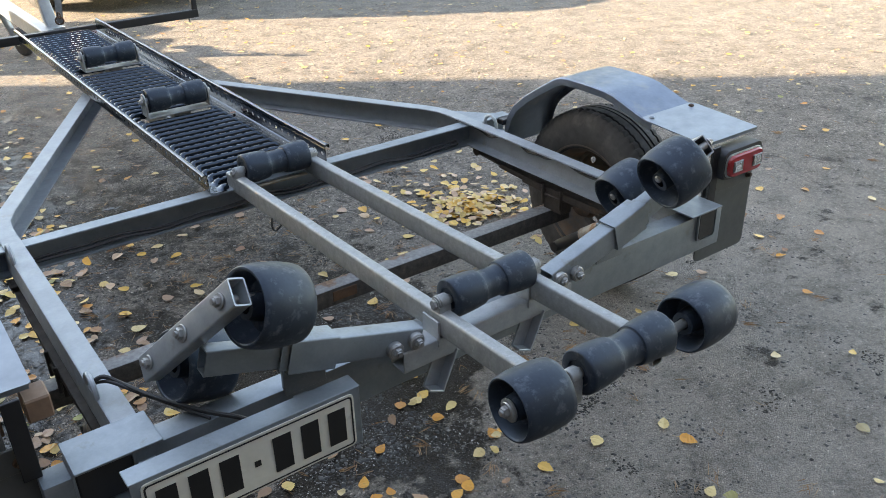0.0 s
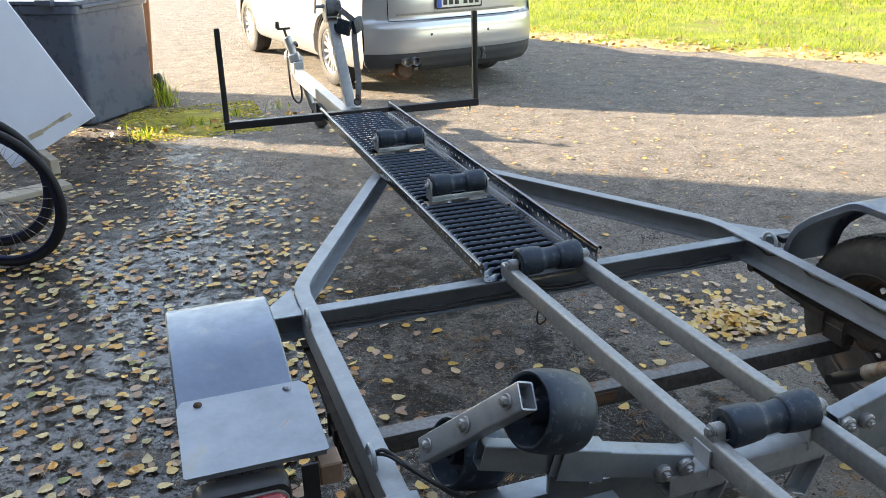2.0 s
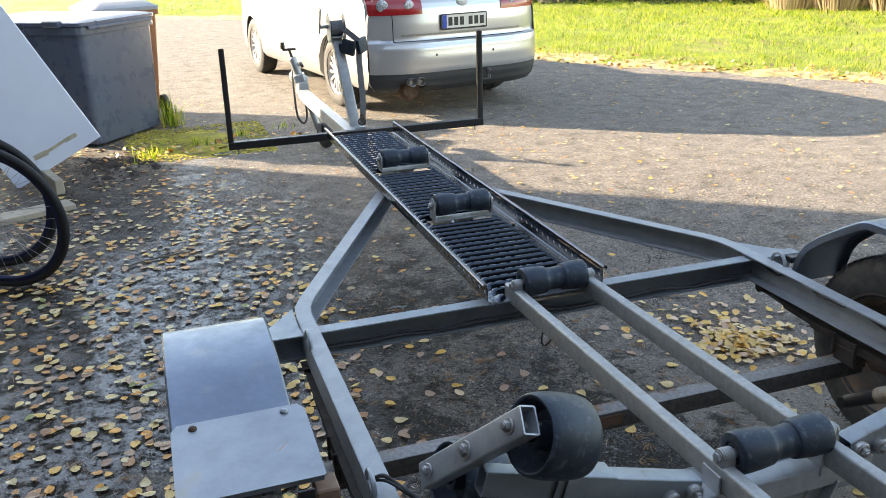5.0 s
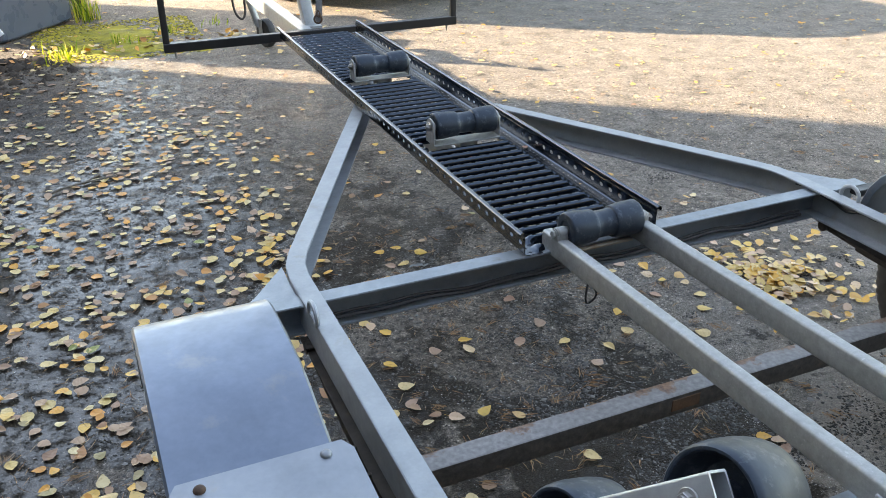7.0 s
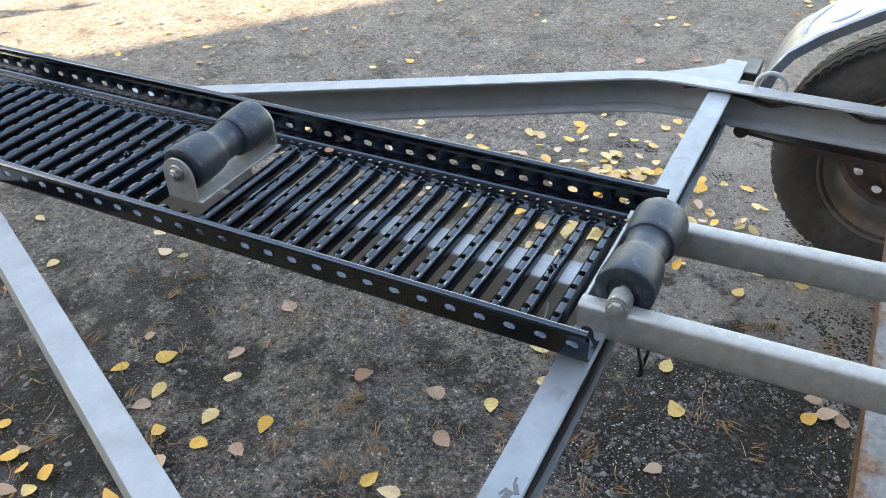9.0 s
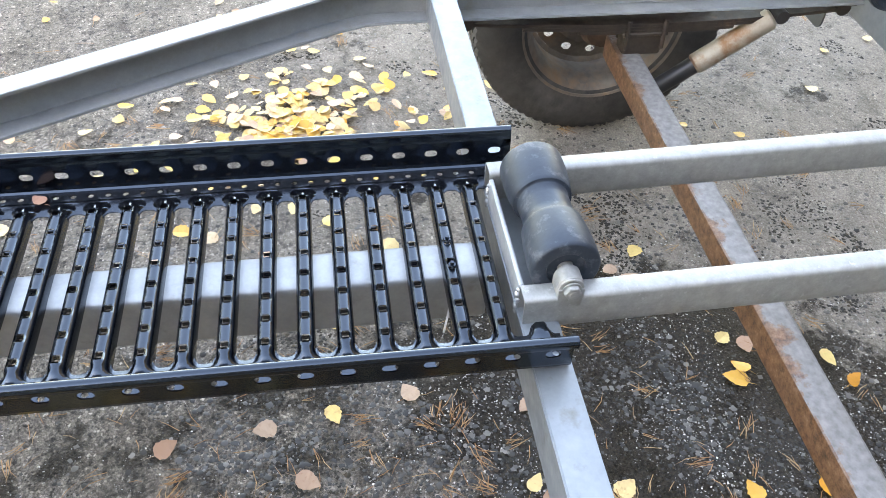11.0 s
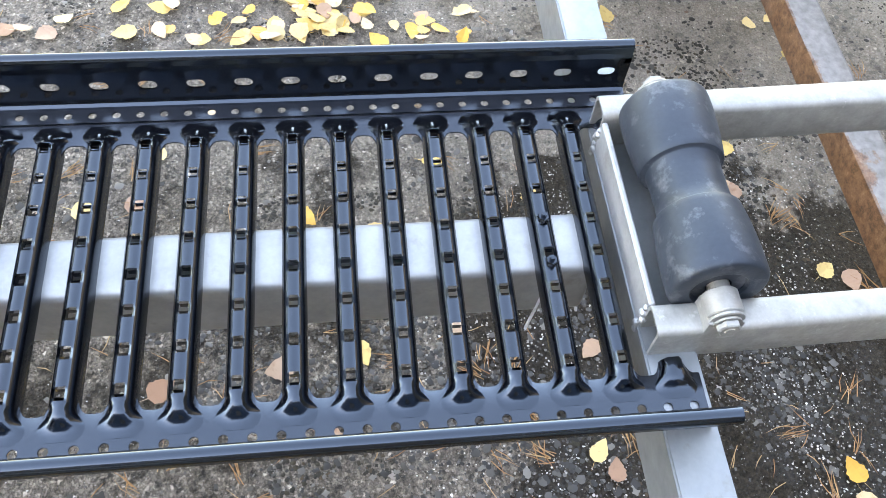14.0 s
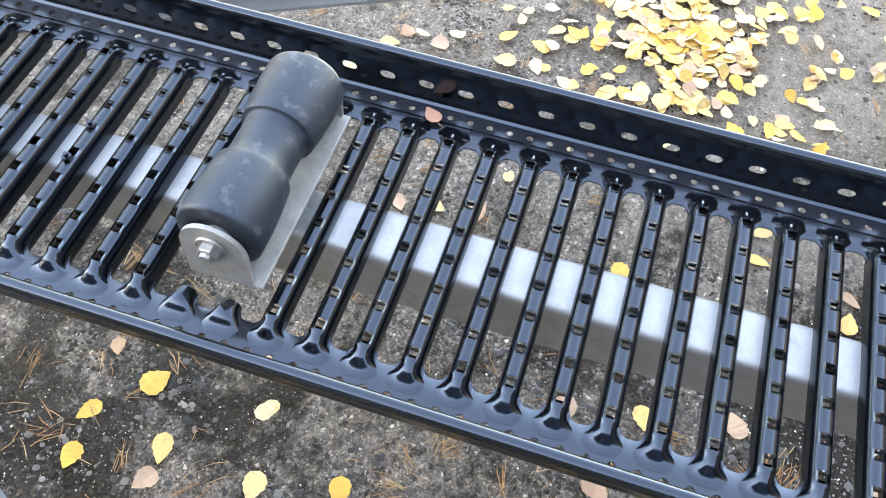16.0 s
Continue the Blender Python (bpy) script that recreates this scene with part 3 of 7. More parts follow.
def thing(name, label, category, at=None, group="", kind=""):
    ob = new(name)
    ob.empty_display_size = 0.1
    if at is not None:
        ob.matrix_basis = at
    return tagged(ob, label, category, group, kind)


def solo(name, bm, material, label, category, at=None, group="", kind="", sharp=35):
    ob = part(name, bm, material, None, "", at, sharp)
    return tagged(ob, label, category, group, kind)


V = Vector


def box(bm, centre, size, turn=None, bevel=0.0, seg=1):
    m = Matrix.Translation(centre) @ (turn.to_4x4() if turn is not None else Matrix.Identity(4)) @ Matrix.Diagonal((*size, 1))
    vs = bmesh.ops.create_cube(bm, size=1, matrix=m)["verts"]
    if bevel:
        es = list({e for v in vs for e in v.link_edges})
        bmesh.ops.bevel(bm, geom=es, offset=bevel, segments=seg, affect="EDGES", profile=0.6)
    return bm


def frame_of(axis, up=(0, 0, 1)):
    w = V(axis).normalized()
    u = w.cross(V(up))
    if u.length < 1e-4:
        u = w.cross(V((0, 1, 0)))
    u.normalize()
    return u, u.cross(w), w            # right, up, along


def loops(bm, rings, closed=True, caps=(True, True), mat=0):
    made = [[bm.verts.new(p) for p in r] for r in rings]
    n = len(rings[0])
    for a, b in zip(made, made[1:]):
        for i in range(n if closed else n - 1):
            j = (i + 1) % n
            bm.faces.new((a[i], a[j], b[j], b[i])).material_index = mat
    if caps[0]:
        bm.faces.new(made[0]).material_index = mat
    if caps[1]:
        bm.faces.new(made[-1][::-1]).material_index = mat
    return made


def lathe(bm, origin, axis, prof, n=24, caps=(True, True), mat=0, up=(0, 0, 1)):
    """prof: pairs of way along the axis and radius."""
    u, v, w = frame_of(axis, up)
    o = V(origin)
    rings = [[o + w * s + (u * math.cos(a) + v * math.sin(a)) * r for a in (2 * math.pi * k / n for k in range(n))] for s, r in prof]
    return loops(bm, rings, True, caps, mat)


def rod(bm, p0, p1, r, n=12, mat=0):
    d = V(p1) - V(p0)
    e = min(r * 0.25, d.length * 0.2)
    lathe(bm, p0, d, [(0, r - e), (e, r), (d.length - e, r), (d.length, r - e)], n, mat=mat)


def bolt(bm, p, axis, r=0.011, h=0.008, shank=0.006, washer=True):
    """A hexagon head on a washer, its back at p."""
    a = V(axis).normalized()
    if washer:
        lathe(bm, p, a, [(0, r * 1.45), (0.0015, r * 1.5), (0.003, r * 1.4)], 16)
    lathe(bm, V(p) + a * 0.003, a, [(0, r), (h * 0.8, r), (h, r * 0.86)], 6)
    lathe(bm, V(p) + a * (0.003 + h), a, [(0, shank), (0.004, shank * 0.9)], 10)


def rrect(w, h, r, n=3):
    pts = []
    for cx, cy, a0 in ((w / 2 - r, h / 2 - r, 0), (-w / 2 + r, h / 2 - r, 90), (-w / 2 + r, -h / 2 + r, 180), (w / 2 - r, -h / 2 + r, 270)):
        for k in range(n + 1):
            a = radians(a0 + 90 * k / n)
            pts.append((cx + r * math.cos(a), cy + r * math.sin(a)))
    return pts


def sweep(bm, prof, path, up=(0, 0, 1), caps=(True, True), mat=0):
    """A flat closed outline (right, up) carried along a path, mitred at its bends."""
    path = [V(p) for p in path]
    rings = []
    for i, p in enumerate(path):
        a = (path[i] - path[i - 1]).normalized() if i else None
        b = (path[i + 1] - path[i]).normalized() if i + 1 < len(path) else None
        t = ((a or b) + (b or a)).normalized()
        u, v, _ = frame_of(t, up)
        k = 1 / max(0.3, t.dot(b or a))
        rings.append([p + u * (x * k) + v * y for x, y in prof])
    return loops(bm, rings, True, caps, mat)


def tube(bm, p0, p1, w, h, up=(0, 0, 1), t=0.003, r=0.004):
    """A hollow rectangular section with open ends."""
    u, v, a = frame_of(V(p1) - V(p0), up)
    out, inn = rrect(w, h, r, 3), rrect(w - 2 * t, h - 2 * t, max(0.001, r - t * 0.6), 3)
    rings = []
    for prof, q in ((inn, p0), (out, p0), (out, p1), (inn, p1)):
        rings.append([V(q) + u * x + v * y for x, y in prof])
    made = loops(bm, rings, True, (False, False))
    n = len(out)
    for i in range(n):
        j = (i + 1) % n
        bm.faces.new((made[3][i], made[3][j], made[0][j], made[0][i]))
    return bm


def channel(w, h, t, web):
    """A C outline, top edge at 0; web: +1 for the web at the right, -1 at the left."""
    s = web
    pts = [(s * w / 2, 0), (s * w / 2, -h), (-s * w / 2, -h), (-s * w / 2, -h + t), (s * (w / 2 - t), -h + t), (s * (w / 2 - t), -t), (-s * w / 2, -t), (-s * w / 2, 0)]
    return pts


def ring(bm, centre, axis, R, r, n=24, m=8, arc=(0, 360), up=(0, 0, 1)):
    u, v, w = frame_of(axis, up)
    c = V(centre)
    full = arc[1] - arc[0] >= 360
    k = n if full else n + 1
    rings = []
    for i in range(k):
        a = radians(arc[0] + (arc[1] - arc[0]) * i / n)
        d = u * math.cos(a) + v * math.sin(a)
        rings.append([c + d * (R + r * math.cos(b)) + w * (r * math.sin(b)) for b in (2 * math.pi * j / m for j in range(m))])
    if full:
        rings.append(rings[0])
        made = loops(bm, rings, True, (False, False))
        bmesh.ops.remove_doubles(bm, verts=made[0] + made[-1], dist=1e-6)
    else:
        loops(bm, rings)


def hose(bm, pts, r, m=6, smooth=4):
    """A round cord through points, smoothed."""
    P = [V(p) for p in pts]
    fine = []
    for i in range(len(P) - 1):
        p0, p1, p2, p3 = P[max(i - 1, 0)], P[i], P[i + 1], P[min(i + 2, len(P) - 1)]
        for k in range(smooth):
            s = k / smooth
            fine.append(0.5 * ((2 * p1) + (p2 - p0) * s + (2 * p0 - 5 * p1 + 4 * p2 - p3) * s * s + (3 * p1 - p0 - 3 * p2 + p3) * s ** 3))
    fine.append(P[-1])
    rings = []
    for i, p in enumerate(fine):
        t = fine[min(i + 1, len(fine) - 1)] - fine[max(i - 1, 0)]
        u, v, _ = frame_of(t)
        rings.append([p + (u * math.cos(a) + v * math.sin(a)) * r for a in (2 * math.pi * j / m for j in range(m))])
    loops(bm, rings)


def holed_cell(bm, place, a, b, hw, hh, n=8):
    """One sheet cell a by b with an oblong hole hw by hh; place(x, y) gives the point."""
    out, inn = [], []
    for k in range(n):
        ang = 2 * math.pi * k / n + math.pi / 4
        c, s = math.cos(ang), math.sin(ang)
        f = 1 / max(abs(c), abs(s))
        out.append((c * f * a / 2, s * f * b / 2))
        r = hh / 2
        ix = (hw / 2 - r) * (1 if c > 1e-6 else -1 if c < -1e-6 else 0)
        inn.append((ix + r * c, r * s))
    ov, iv = [bm.verts.new(place(*p)) for p in out], [bm.verts.new(place(*p)) for p in inn]
    for k in range(n):
        j = (k + 1) % n
        bm.faces.new((ov[k], ov[j], iv[j], iv[k]))


def thicken(ob, t, offset=-1.0):
    m = ob.modifiers.new("sheet", "SOLIDIFY")
    m.thickness, m.offset, m.use_rim = t, offset, False
    return ob

# ---------------------------------------------------------------- setting
def sheet(name, nx, ny, place, material, label, category, kind="structure"):
    bm = bmesh.new()
    g = [[bm.verts.new(place(i / nx, j / ny)) for i in range(nx + 1)] for j in range(ny + 1)]
    for j in range(ny):
        for i in range(nx):
            bm.faces.new((g[j][i], g[j][i + 1], g[j + 1][i + 1], g[j + 1][i]))
    return solo(name, bm, material, label, category, kind=kind, sharp=60)


def graded(s, near, far):
    """-far..far, with fine steps near the middle."""
    q = 2 * s - 1
    return near * q + (far - near) * q ** 7


def ground_z(x, y):
    return 0.006 * noise.noise((x * 1.3, y * 1.3, 0)) + 0.0025 * noise.noise((x * 4, y * 4, 3)) - 0.003


def ground_place(s, t):
    x, y = 1.0 + graded(s, 9, 1200), 4.0 + graded(t, 9, 1200)
    return (x, y, ground_z(x, y))


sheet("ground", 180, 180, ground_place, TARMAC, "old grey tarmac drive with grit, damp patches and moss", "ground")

# the lawn's edge: a line from the verge by the drive, then round behind the car
EDGE = [(13.0, -6.0), (9.4, 0.2), (6.15, 4.65), (3.9, 7.75), (3.0, 11.0), (1.6, 16.0), (-3.0, 20.5), (-12.0, 22.0)]


def edge_at(s):
    k = s * (len(EDGE) - 1)
    i = min(int(k), len(EDGE) - 2)
    f = k - i
    a, b = EDGE[i], EDGE[i + 1]
    return V((a[0] + (b[0] - a[0]) * f, a[1] + (b[1] - a[1]) * f, 0))


def lawn_place(s, t):
    e = edge_at(s)
    out = V((0.82, 0.58, 0)).lerp(V((0.2, 0.98, 0)), min(1, max(0, (s - 0.6) / 0.4))).normalized()
    d = 60 * t ** 2.6
    p = e + out * d
    wob = 0.16 * noise.noise((s * 90, 0.3, 0)) + 0.07 * noise.noise((s * 300, 1.3, 0))
    p += out * wob * (1 - t)
    h = 0.004 + 0.075 * min(1, d / 0.9) + 0.04 * noise.noise((p.x * 0.7, p.y * 0.7, 5)) * min(1, d)
    return (p.x, p.y, h)


sheet("lawn", 260, 70, lawn_place, LAWN, "sunlit lawn with long uneven grass", "lawn")


def verge_place(s, t):
    e = edge_at(s)
    out = V((0.82, 0.58, 0)).lerp(V((0.2, 0.98, 0)), min(1, max(0, (s - 0.6) / 0.4))).normalized()
    w = -0.22 + 0.20 * noise.noise((s * 70, 7, 0)) + 0.1 * noise.noise((s * 220, 7, 0))
    p = e + out * (w + (0.5 - w) * t)
    return (p.x, p.y, -0.006 + 0.037 * math.sin(t * math.pi / 2) + 0.004 * noise.noise((p.x * 9, p.y * 9, 0)))


sheet("verge", 300, 8, verge_place, VERGE, "strip of dry leaf litter and earth along the lawn", "verge")

# the house whose shadow lies over the trailer
def house():
    h = thing("house", "plain dark brown boarded house that shades the yard", "house", pose(-5.75, 8.1, 0))
    W, L, H = 8.5, 13.3, 6.6
    for nm, c, s in (("wall", (-0.1, -L / 2, H / 2), (0.2, L, H)), ("wall", (-W + 0.1, -L / 2, H / 2), (0.2, L, H)), ("wall", (-W / 2, -0.1, H / 2), (W - 0.41, 0.2, H)), ("wall", (-W / 2, -L + 0.1, H / 2), (W - 0.41, 0.2, H))):
        part(nm, box(bmesh.new(), c, s), HOUSEWALL, h)
    bm = bmesh.new()
    sweep(bm, [(W / 2 + 0.2, 0), (W / 2 + 0.2, 0.12), (0, 2.0), (-W / 2 - 0.2, 0.12), (-W / 2 - 0.2, 0)], [(-W / 2, 0.15, H), (-W / 2, -L - 0.15, H)])
    part("roof", bm, ROOF, h)
    for k in range(3):
        for z in (1.5, 4.4):
            y = -2.2 - k * 3.6
            w = part("window", box(bmesh.new(), (0.012, y, z), (0.05, 1.3, 1.3), bevel=0.008), WHITE, h)
            part("pane", box(bmesh.new(), (0.026, y, z), (0.03, 1.12, 1.12)), WINDOWDARK, w)


house()


def unseen_back_wall():
    """An unseen wall and roof, added behind the camera to darken faces turned there."""
    o = thing("outbuilding", "unseen dark wall and roof added behind the camera to block low sky light", "outbuilding", pose(-3.4, -5.6, 0))
    part("wall", box(bmesh.new(), (0, -0.15, 2.6), (19.6, 0.3, 5.2)), TARRED, o)
    bm = bmesh.new()
    sweep(bm, [(3.0, 0), (3.0, 0.12), (0, 1.7), (-3.0, 0.12), (-3.0, 0)], [(-10.0, -2.7, 5.2), (10.0, -2.7, 5.2)])
    part("roof", bm, ROOF, o)


unseen_back_wall()


def moss_patch():
    def place(s, t):
        x, y = -1.35 + 1.10 * s, 4.40 + 1.20 * t
        edge = min(s, 1 - s, t, 1 - t)
        h = 0.014 * min(1, edge * 4) + (0.016 * noise.noise((x * 3.1, y * 3.1, 2)) + 0.012 * noise.noise((x * 11, y * 11, 2))) * min(1, edge * 5) - 0.012
        return (x + 0.12 * noise.noise((y * 4, 1, 0)), y + 0.16 * noise.noise((x * 3, 4, 0)), h + 0.003)
    sheet("moss_strip", 90, 90, place, MOSS, "yellow-green mossy strip of ground by the bins", "moss")


moss_patch()

# ---------------------------------------------------------------- boat trailer
CX = 0.012                               # the trailer's middle line


def mirror(x, side):
    """x on the bin side (side -1) or its mirror image (side +1)."""
    return x if side < 0 else 2 * CX - x


trailer = thing("boat_trailer", "grey galvanised boat trailer with black cable tray and rubber rollers", "trailer")


def keel_roller_mesh(length=0.209, k=1.0):
    bm = bmesh.new()
    h = length / 2
    half = [(h - 0.004, 0.011), (h - 0.004, 0.0225), (h - 0.0005, 0.0245), (h, 0.026), (h, 0.0385), (h - 0.0008, 0.0402), (h - 0.0026, 0.0416), (h - 0.006, 0.0424), (0.075, 0.0424), (0.050, 0.0409), (0.034, 0.0391), (0.0288, 0.0384), (0.0275, 0.0376), (0.0264, 0.0340), (0.0252, 0.0330), (0.010, 0.0325)]
    prof = [(-s, r * k) for s, r in half] + [(s, r * k) for s, r in reversed(half)]
    lathe(bm, (0, 0, 0), (1, 0, 0), prof, 36, (False, False))
    return mesh_of("keel_roller", bm, RUBBER, 40)


def side_roller_mesh(R=0.074, w=0.104):
    bm = bmesh.new()
    h = w / 2
    half = [(h - 0.006, 0.012), (h - 0.006, 0.022), (0.012, 0.026), (0.010, R * 0.62), (h - 0.020, R * 0.80), (h - 0.002, R * 0.83), (h, R * 0.86), (h, R * 0.90), (h - 0.003, R * 0.935), (h - 0.012, R * 0.965), (0.020, R * 0.995), (0.010, R)]
    prof = [(-s, r) for s, r in half] + [(s, r) for s, r in reversed(half)]
    lathe(bm, (0, 0, 0), (1, 0, 0), prof, 40, (False, False))
    return mesh_of("side_roller", bm, RUBBER, 40)


def bolt_part(p, axis, parent, *size, mat=None, name="bolt"):
    b = bmesh.new()
    bolt(b, p, axis, *size)
    return part(name, b, mat or CHROME, parent)


KEEL, SIDE, WOBBLE = keel_roller_mesh(), side_roller_mesh(), side_roller_mesh(0.0615, 0.100)


def rails():
    for side in (-1, 1):
        X = lambda x: mirror(x, side)
        path = [(X(-0.726), -0.875, 0.513), (X(-0.726), 0.13, 0.513), (X(-0.719), 0.19, 0.513), (X(-0.697), 0.25, 0.512), (X(-0.18), 1.315, 0.488), (X(-0.055), 1.575, 0.482)]
        bm = bmesh.new()
        sweep(bm, channel(0.046, 0.082, 0.006, side), path)
        bmesh.ops.bevel(bm, geom=[e for e in bm.edges if e.calc_length() > 0.05], offset=0.0018, segments=2, affect="EDGES")
        rail = part("side_rail", bm, RAIL, trailer, "grey steel channel bent into the drawbar")
        for y in (-0.06, -0.735):
            bm = bmesh.new()
            ring(bm, (X(-0.747), y, 0.518), (1, 0, 0), 0.030, 0.0055, 20, 8, (-20, 200) if y > -0.5 else (-10, 190))
            part("lashing_loop", bm, GALV, rail, "welded round lashing loop")
        bm = bmesh.new()
        pts = [(X(-0.738), 0.12 - 0.94 * k / 20, 0.489 + 0.008 * math.sin(k * 1.25) + 0.004 * math.sin(k * 2.9)) for k in range(21)]
        hose(bm, pts, 0.0042, 6, 3)
        part("wiring", bm, BLACKPL, rail, "black wiring run inside the channel")
        for y in (0.04, -0.42):
            bm = bmesh.new()
            lathe(bm, (X(-0.744), y, 0.492), (1 if side < 0 else -1, 0, 0), [(0, 0.009), (0.004, 0.009), (0.007, 0.006)], 12)
            part("screw", bm, CHROME, rail)
        # gusset between the bend and the beam's end
        bm = bmesh.new()
        pts = [(X(-0.748), 0.21), (X(-0.752), 0.0600), (X(-0.875), 0.0600), (X(-0.84), 0.09)]
        top = [bm.verts.new((x, y, 0.5010)) for x, y in pts]
        bot = [bm.verts.new((x, y, 0.4950)) for x, y in pts]
        bm.faces.new(top), bm.faces.new(bot[::-1])
        for i in range(4):
            j = (i + 1) % 4
            bm.faces.new((top[i], bot[i], bot[j], top[j]))
        part("gusset_plate", bm, PAINTED, trailer)
    bm = bmesh.new()
    sweep(bm, channel(0.048, 0.074, 0.006, -1), [(-0.895, 0.036, 0.5036), (0.92, 0.036, 0.5036)])
    bmesh.ops.bevel(bm, geom=[e for e in bm.edges if e.calc_length() > 0.5], offset=0.0018, segments=2, affect="EDGES")
    beam = part("crossbeam", bm, PAINTED, trailer, "grey steel channel open to the rear")
    bm = bmesh.new()
    for x, y, w, d, a in ((-0.490, 0.013, 0.016, 0.006, 0.3), (-0.476, 0.009, 0.020, 0.008, -0.2), (-0.462, 0.003, 0.014, 0.006, 0.5), (-0.470, 0.015, 0.012, 0.003, -0.4), (-0.451, 0.008, 0.010, 0.003, 0.1)):
        box(bm, (x, y + 0.009, 0.5410), (w, d, 0.0008), Matrix.Rotation(a, 3, "Z"))
    part("scuff_mark", bm, FLAP, beam, "dark torn remnant of a sticker")
    bm = bmesh.new()
    pts = []
    for k in range(25):
        x = -0.69 + 1.38 * k / 24
        dip = 0.004 * math.sin(k * 0.8) + 0.003 * math.sin(k * 1.7 + 1)
        pts.append((x, 0.022 - 0.003 * math.sin(k * 0.9), 0.447 + dip))
    hose(bm, pts, 0.0048, 6, 3)
    hose(bm, [(p[0], p[1] + 0.008, p[2] + 0.005 + 0.003 * math.sin(i * 0.6)) for i, p in enumerate(pts)], 0.0035, 6, 3)
    hose(bm, [(-0.015, 0.008, 0.45), (-0.03, -0.012, 0.415), (-0.045, -0.028, 0.375), (-0.03, -0.02, 0.352), (-0.012, -0.026, 0.375), (-0.028, -0.03, 0.41)], 0.003, 6, 4)
    part("wiring", bm, BLACKPL, beam, "black wiring lying in the channel")


def centre_tubes():
    bm = bmesh.new()
    box(bm, (0, 2.26, 0.0), (0.064, 4.36, 0.085), None, 0.0095, 4)
    part("drawbar_tube", bm, GALV, trailer, "galvanised square drawbar tube under the tray", pose(-0.004, 0, 0.4575, -0.50, 0, -0.29))
    bm = bmesh.new()
    hose(bm, [(-0.0430, 0.131, 0.458), (-0.0440, 0.133, 0.440), (-0.0460, 0.136, 0.422), (-0.0490, 0.139, 0.405)], 0.0016, 6, 3)
    part("cable_tie", bm, WHITE, trailer, "white cable tie tail hanging by the tube")
    for x in (-0.114, 0.119):
        up = 0.0 if x < 0 else 0.005
        bm = bmesh.new()
        x1 = -0.108 if x < 0 else 0.136
        tube(bm, (x, 0.058, 0.5170 + up), (x1, -1.335, 0.5465), 0.030, 0.054, r=0.0065)
        keel = part("keel_tube", bm, DULL, trailer, "dull galvanised keel roller tube")
        x_front = x
        for y, z in ((0.003, 0.5600), (-0.975, 0.5815), (-1.348, 0.609)):
            bm = bmesh.new()
            if y < -0.5:
                x = x1
            low = 0.004 if y > -0.5 else 0.0
            out = -1 if x < 0 else 1
            lathe(bm, (x - out * 0.0140, y, z - low), (out, 0, 0), [(0, 0.0148), (0.0015, 0.0162), (0.0215, 0.0162), (0.023, 0.0150), (0.021, 0.0100)], 28)
            box(bm, (x, y, z - 0.018 - (0.008 if y < -1.2 else 0)), (0.030, 0.033, 0.030 + (0.02 if y < -1.2 else 0)), None, 0.003, 2)
            part("roller_ear", bm, DULL, keel)
        s = -1 if x < 0 else 1
        for y, z in ((0.003, 0.5600), (-0.975, 0.5815)):
            bm = bmesh.new()
            at = V(((x1 if y < -0.5 else x_front) + s * 0.0094, y, z - (0.004 if y > -0.5 else 0)))
            lathe(bm, at, (s, 0, 0), [(0, 0.0148), (0.0006, 0.0156), (0.0026, 0.0156), (0.0032, 0.0148), (0.0032, 0.0080)], 24)
            lathe(bm, at + V((s * 0.0040, 0, 0)), (s, 0, 0), [(0, 0.0080), (0.0002, 0.0122), (0.0020, 0.0122), (0.0022, 0.0080)], 20)
            lathe(bm, at + V((s * 0.0066, 0, 0)), (s, 0, 0), [(0, 0.0105), (0.0044, 0.0105), (0.0056, 0.0092), (0.0056, 0.0048), (0.0062, 0.0044)], 6)
            part("bolt", bm, DULL, keel)
    bm = bmesh.new()
    box(bm, (0.0025, 0.0555, 0.5155), (0.203, 0.006, 0.050), None, 0.0015)
    for x in (-0.110, 0.115):
        for k in range(6):
            bmesh.ops.create_icosphere(bm, subdivisions=2, radius=0.0040 + 0.0009 * math.sin(k * 2.1), matrix=pose(x + (0.012 + 0.002 * math.sin(k * 1.7)) * (1 if x < 0 else -1), 0.0585, 0.4945 + k * 0.0072, 20 * k, 0, 35 * k))
    part("end_plate", bm, GALV, trailer, "welded end plate between the keel tubes")
    bm = bmesh.new()
    box(bm, (0.0025, 0.026, 0.4955), (0.203, 0.052, 0.005), None, 0.001)
    part("cross_plate", bm, DAMPER, trailer, "brown-stained zinc plate under the front roller")
    for y, z, k in ((0.003, 0.5600, 1.03), (-0.975, 0.5815, 1.0), (-1.348, 0.609, 1.0)):
        r = part("keel_roller", KEEL, None, trailer, "", pose(0.0025 if y > -0.5 else 0.014, y, z) @ Matrix.Diagonal((0.965 if y > -0.5 else 1.0, k, k, 1)))
        bm = bmesh.new()
        rod(bm, (-0.118, 0, 0), (0.118, 0, 0), 0.0095)
        part("axle_pin", bm, CHROME, r)


PITCH, NR = 0.0462, 53


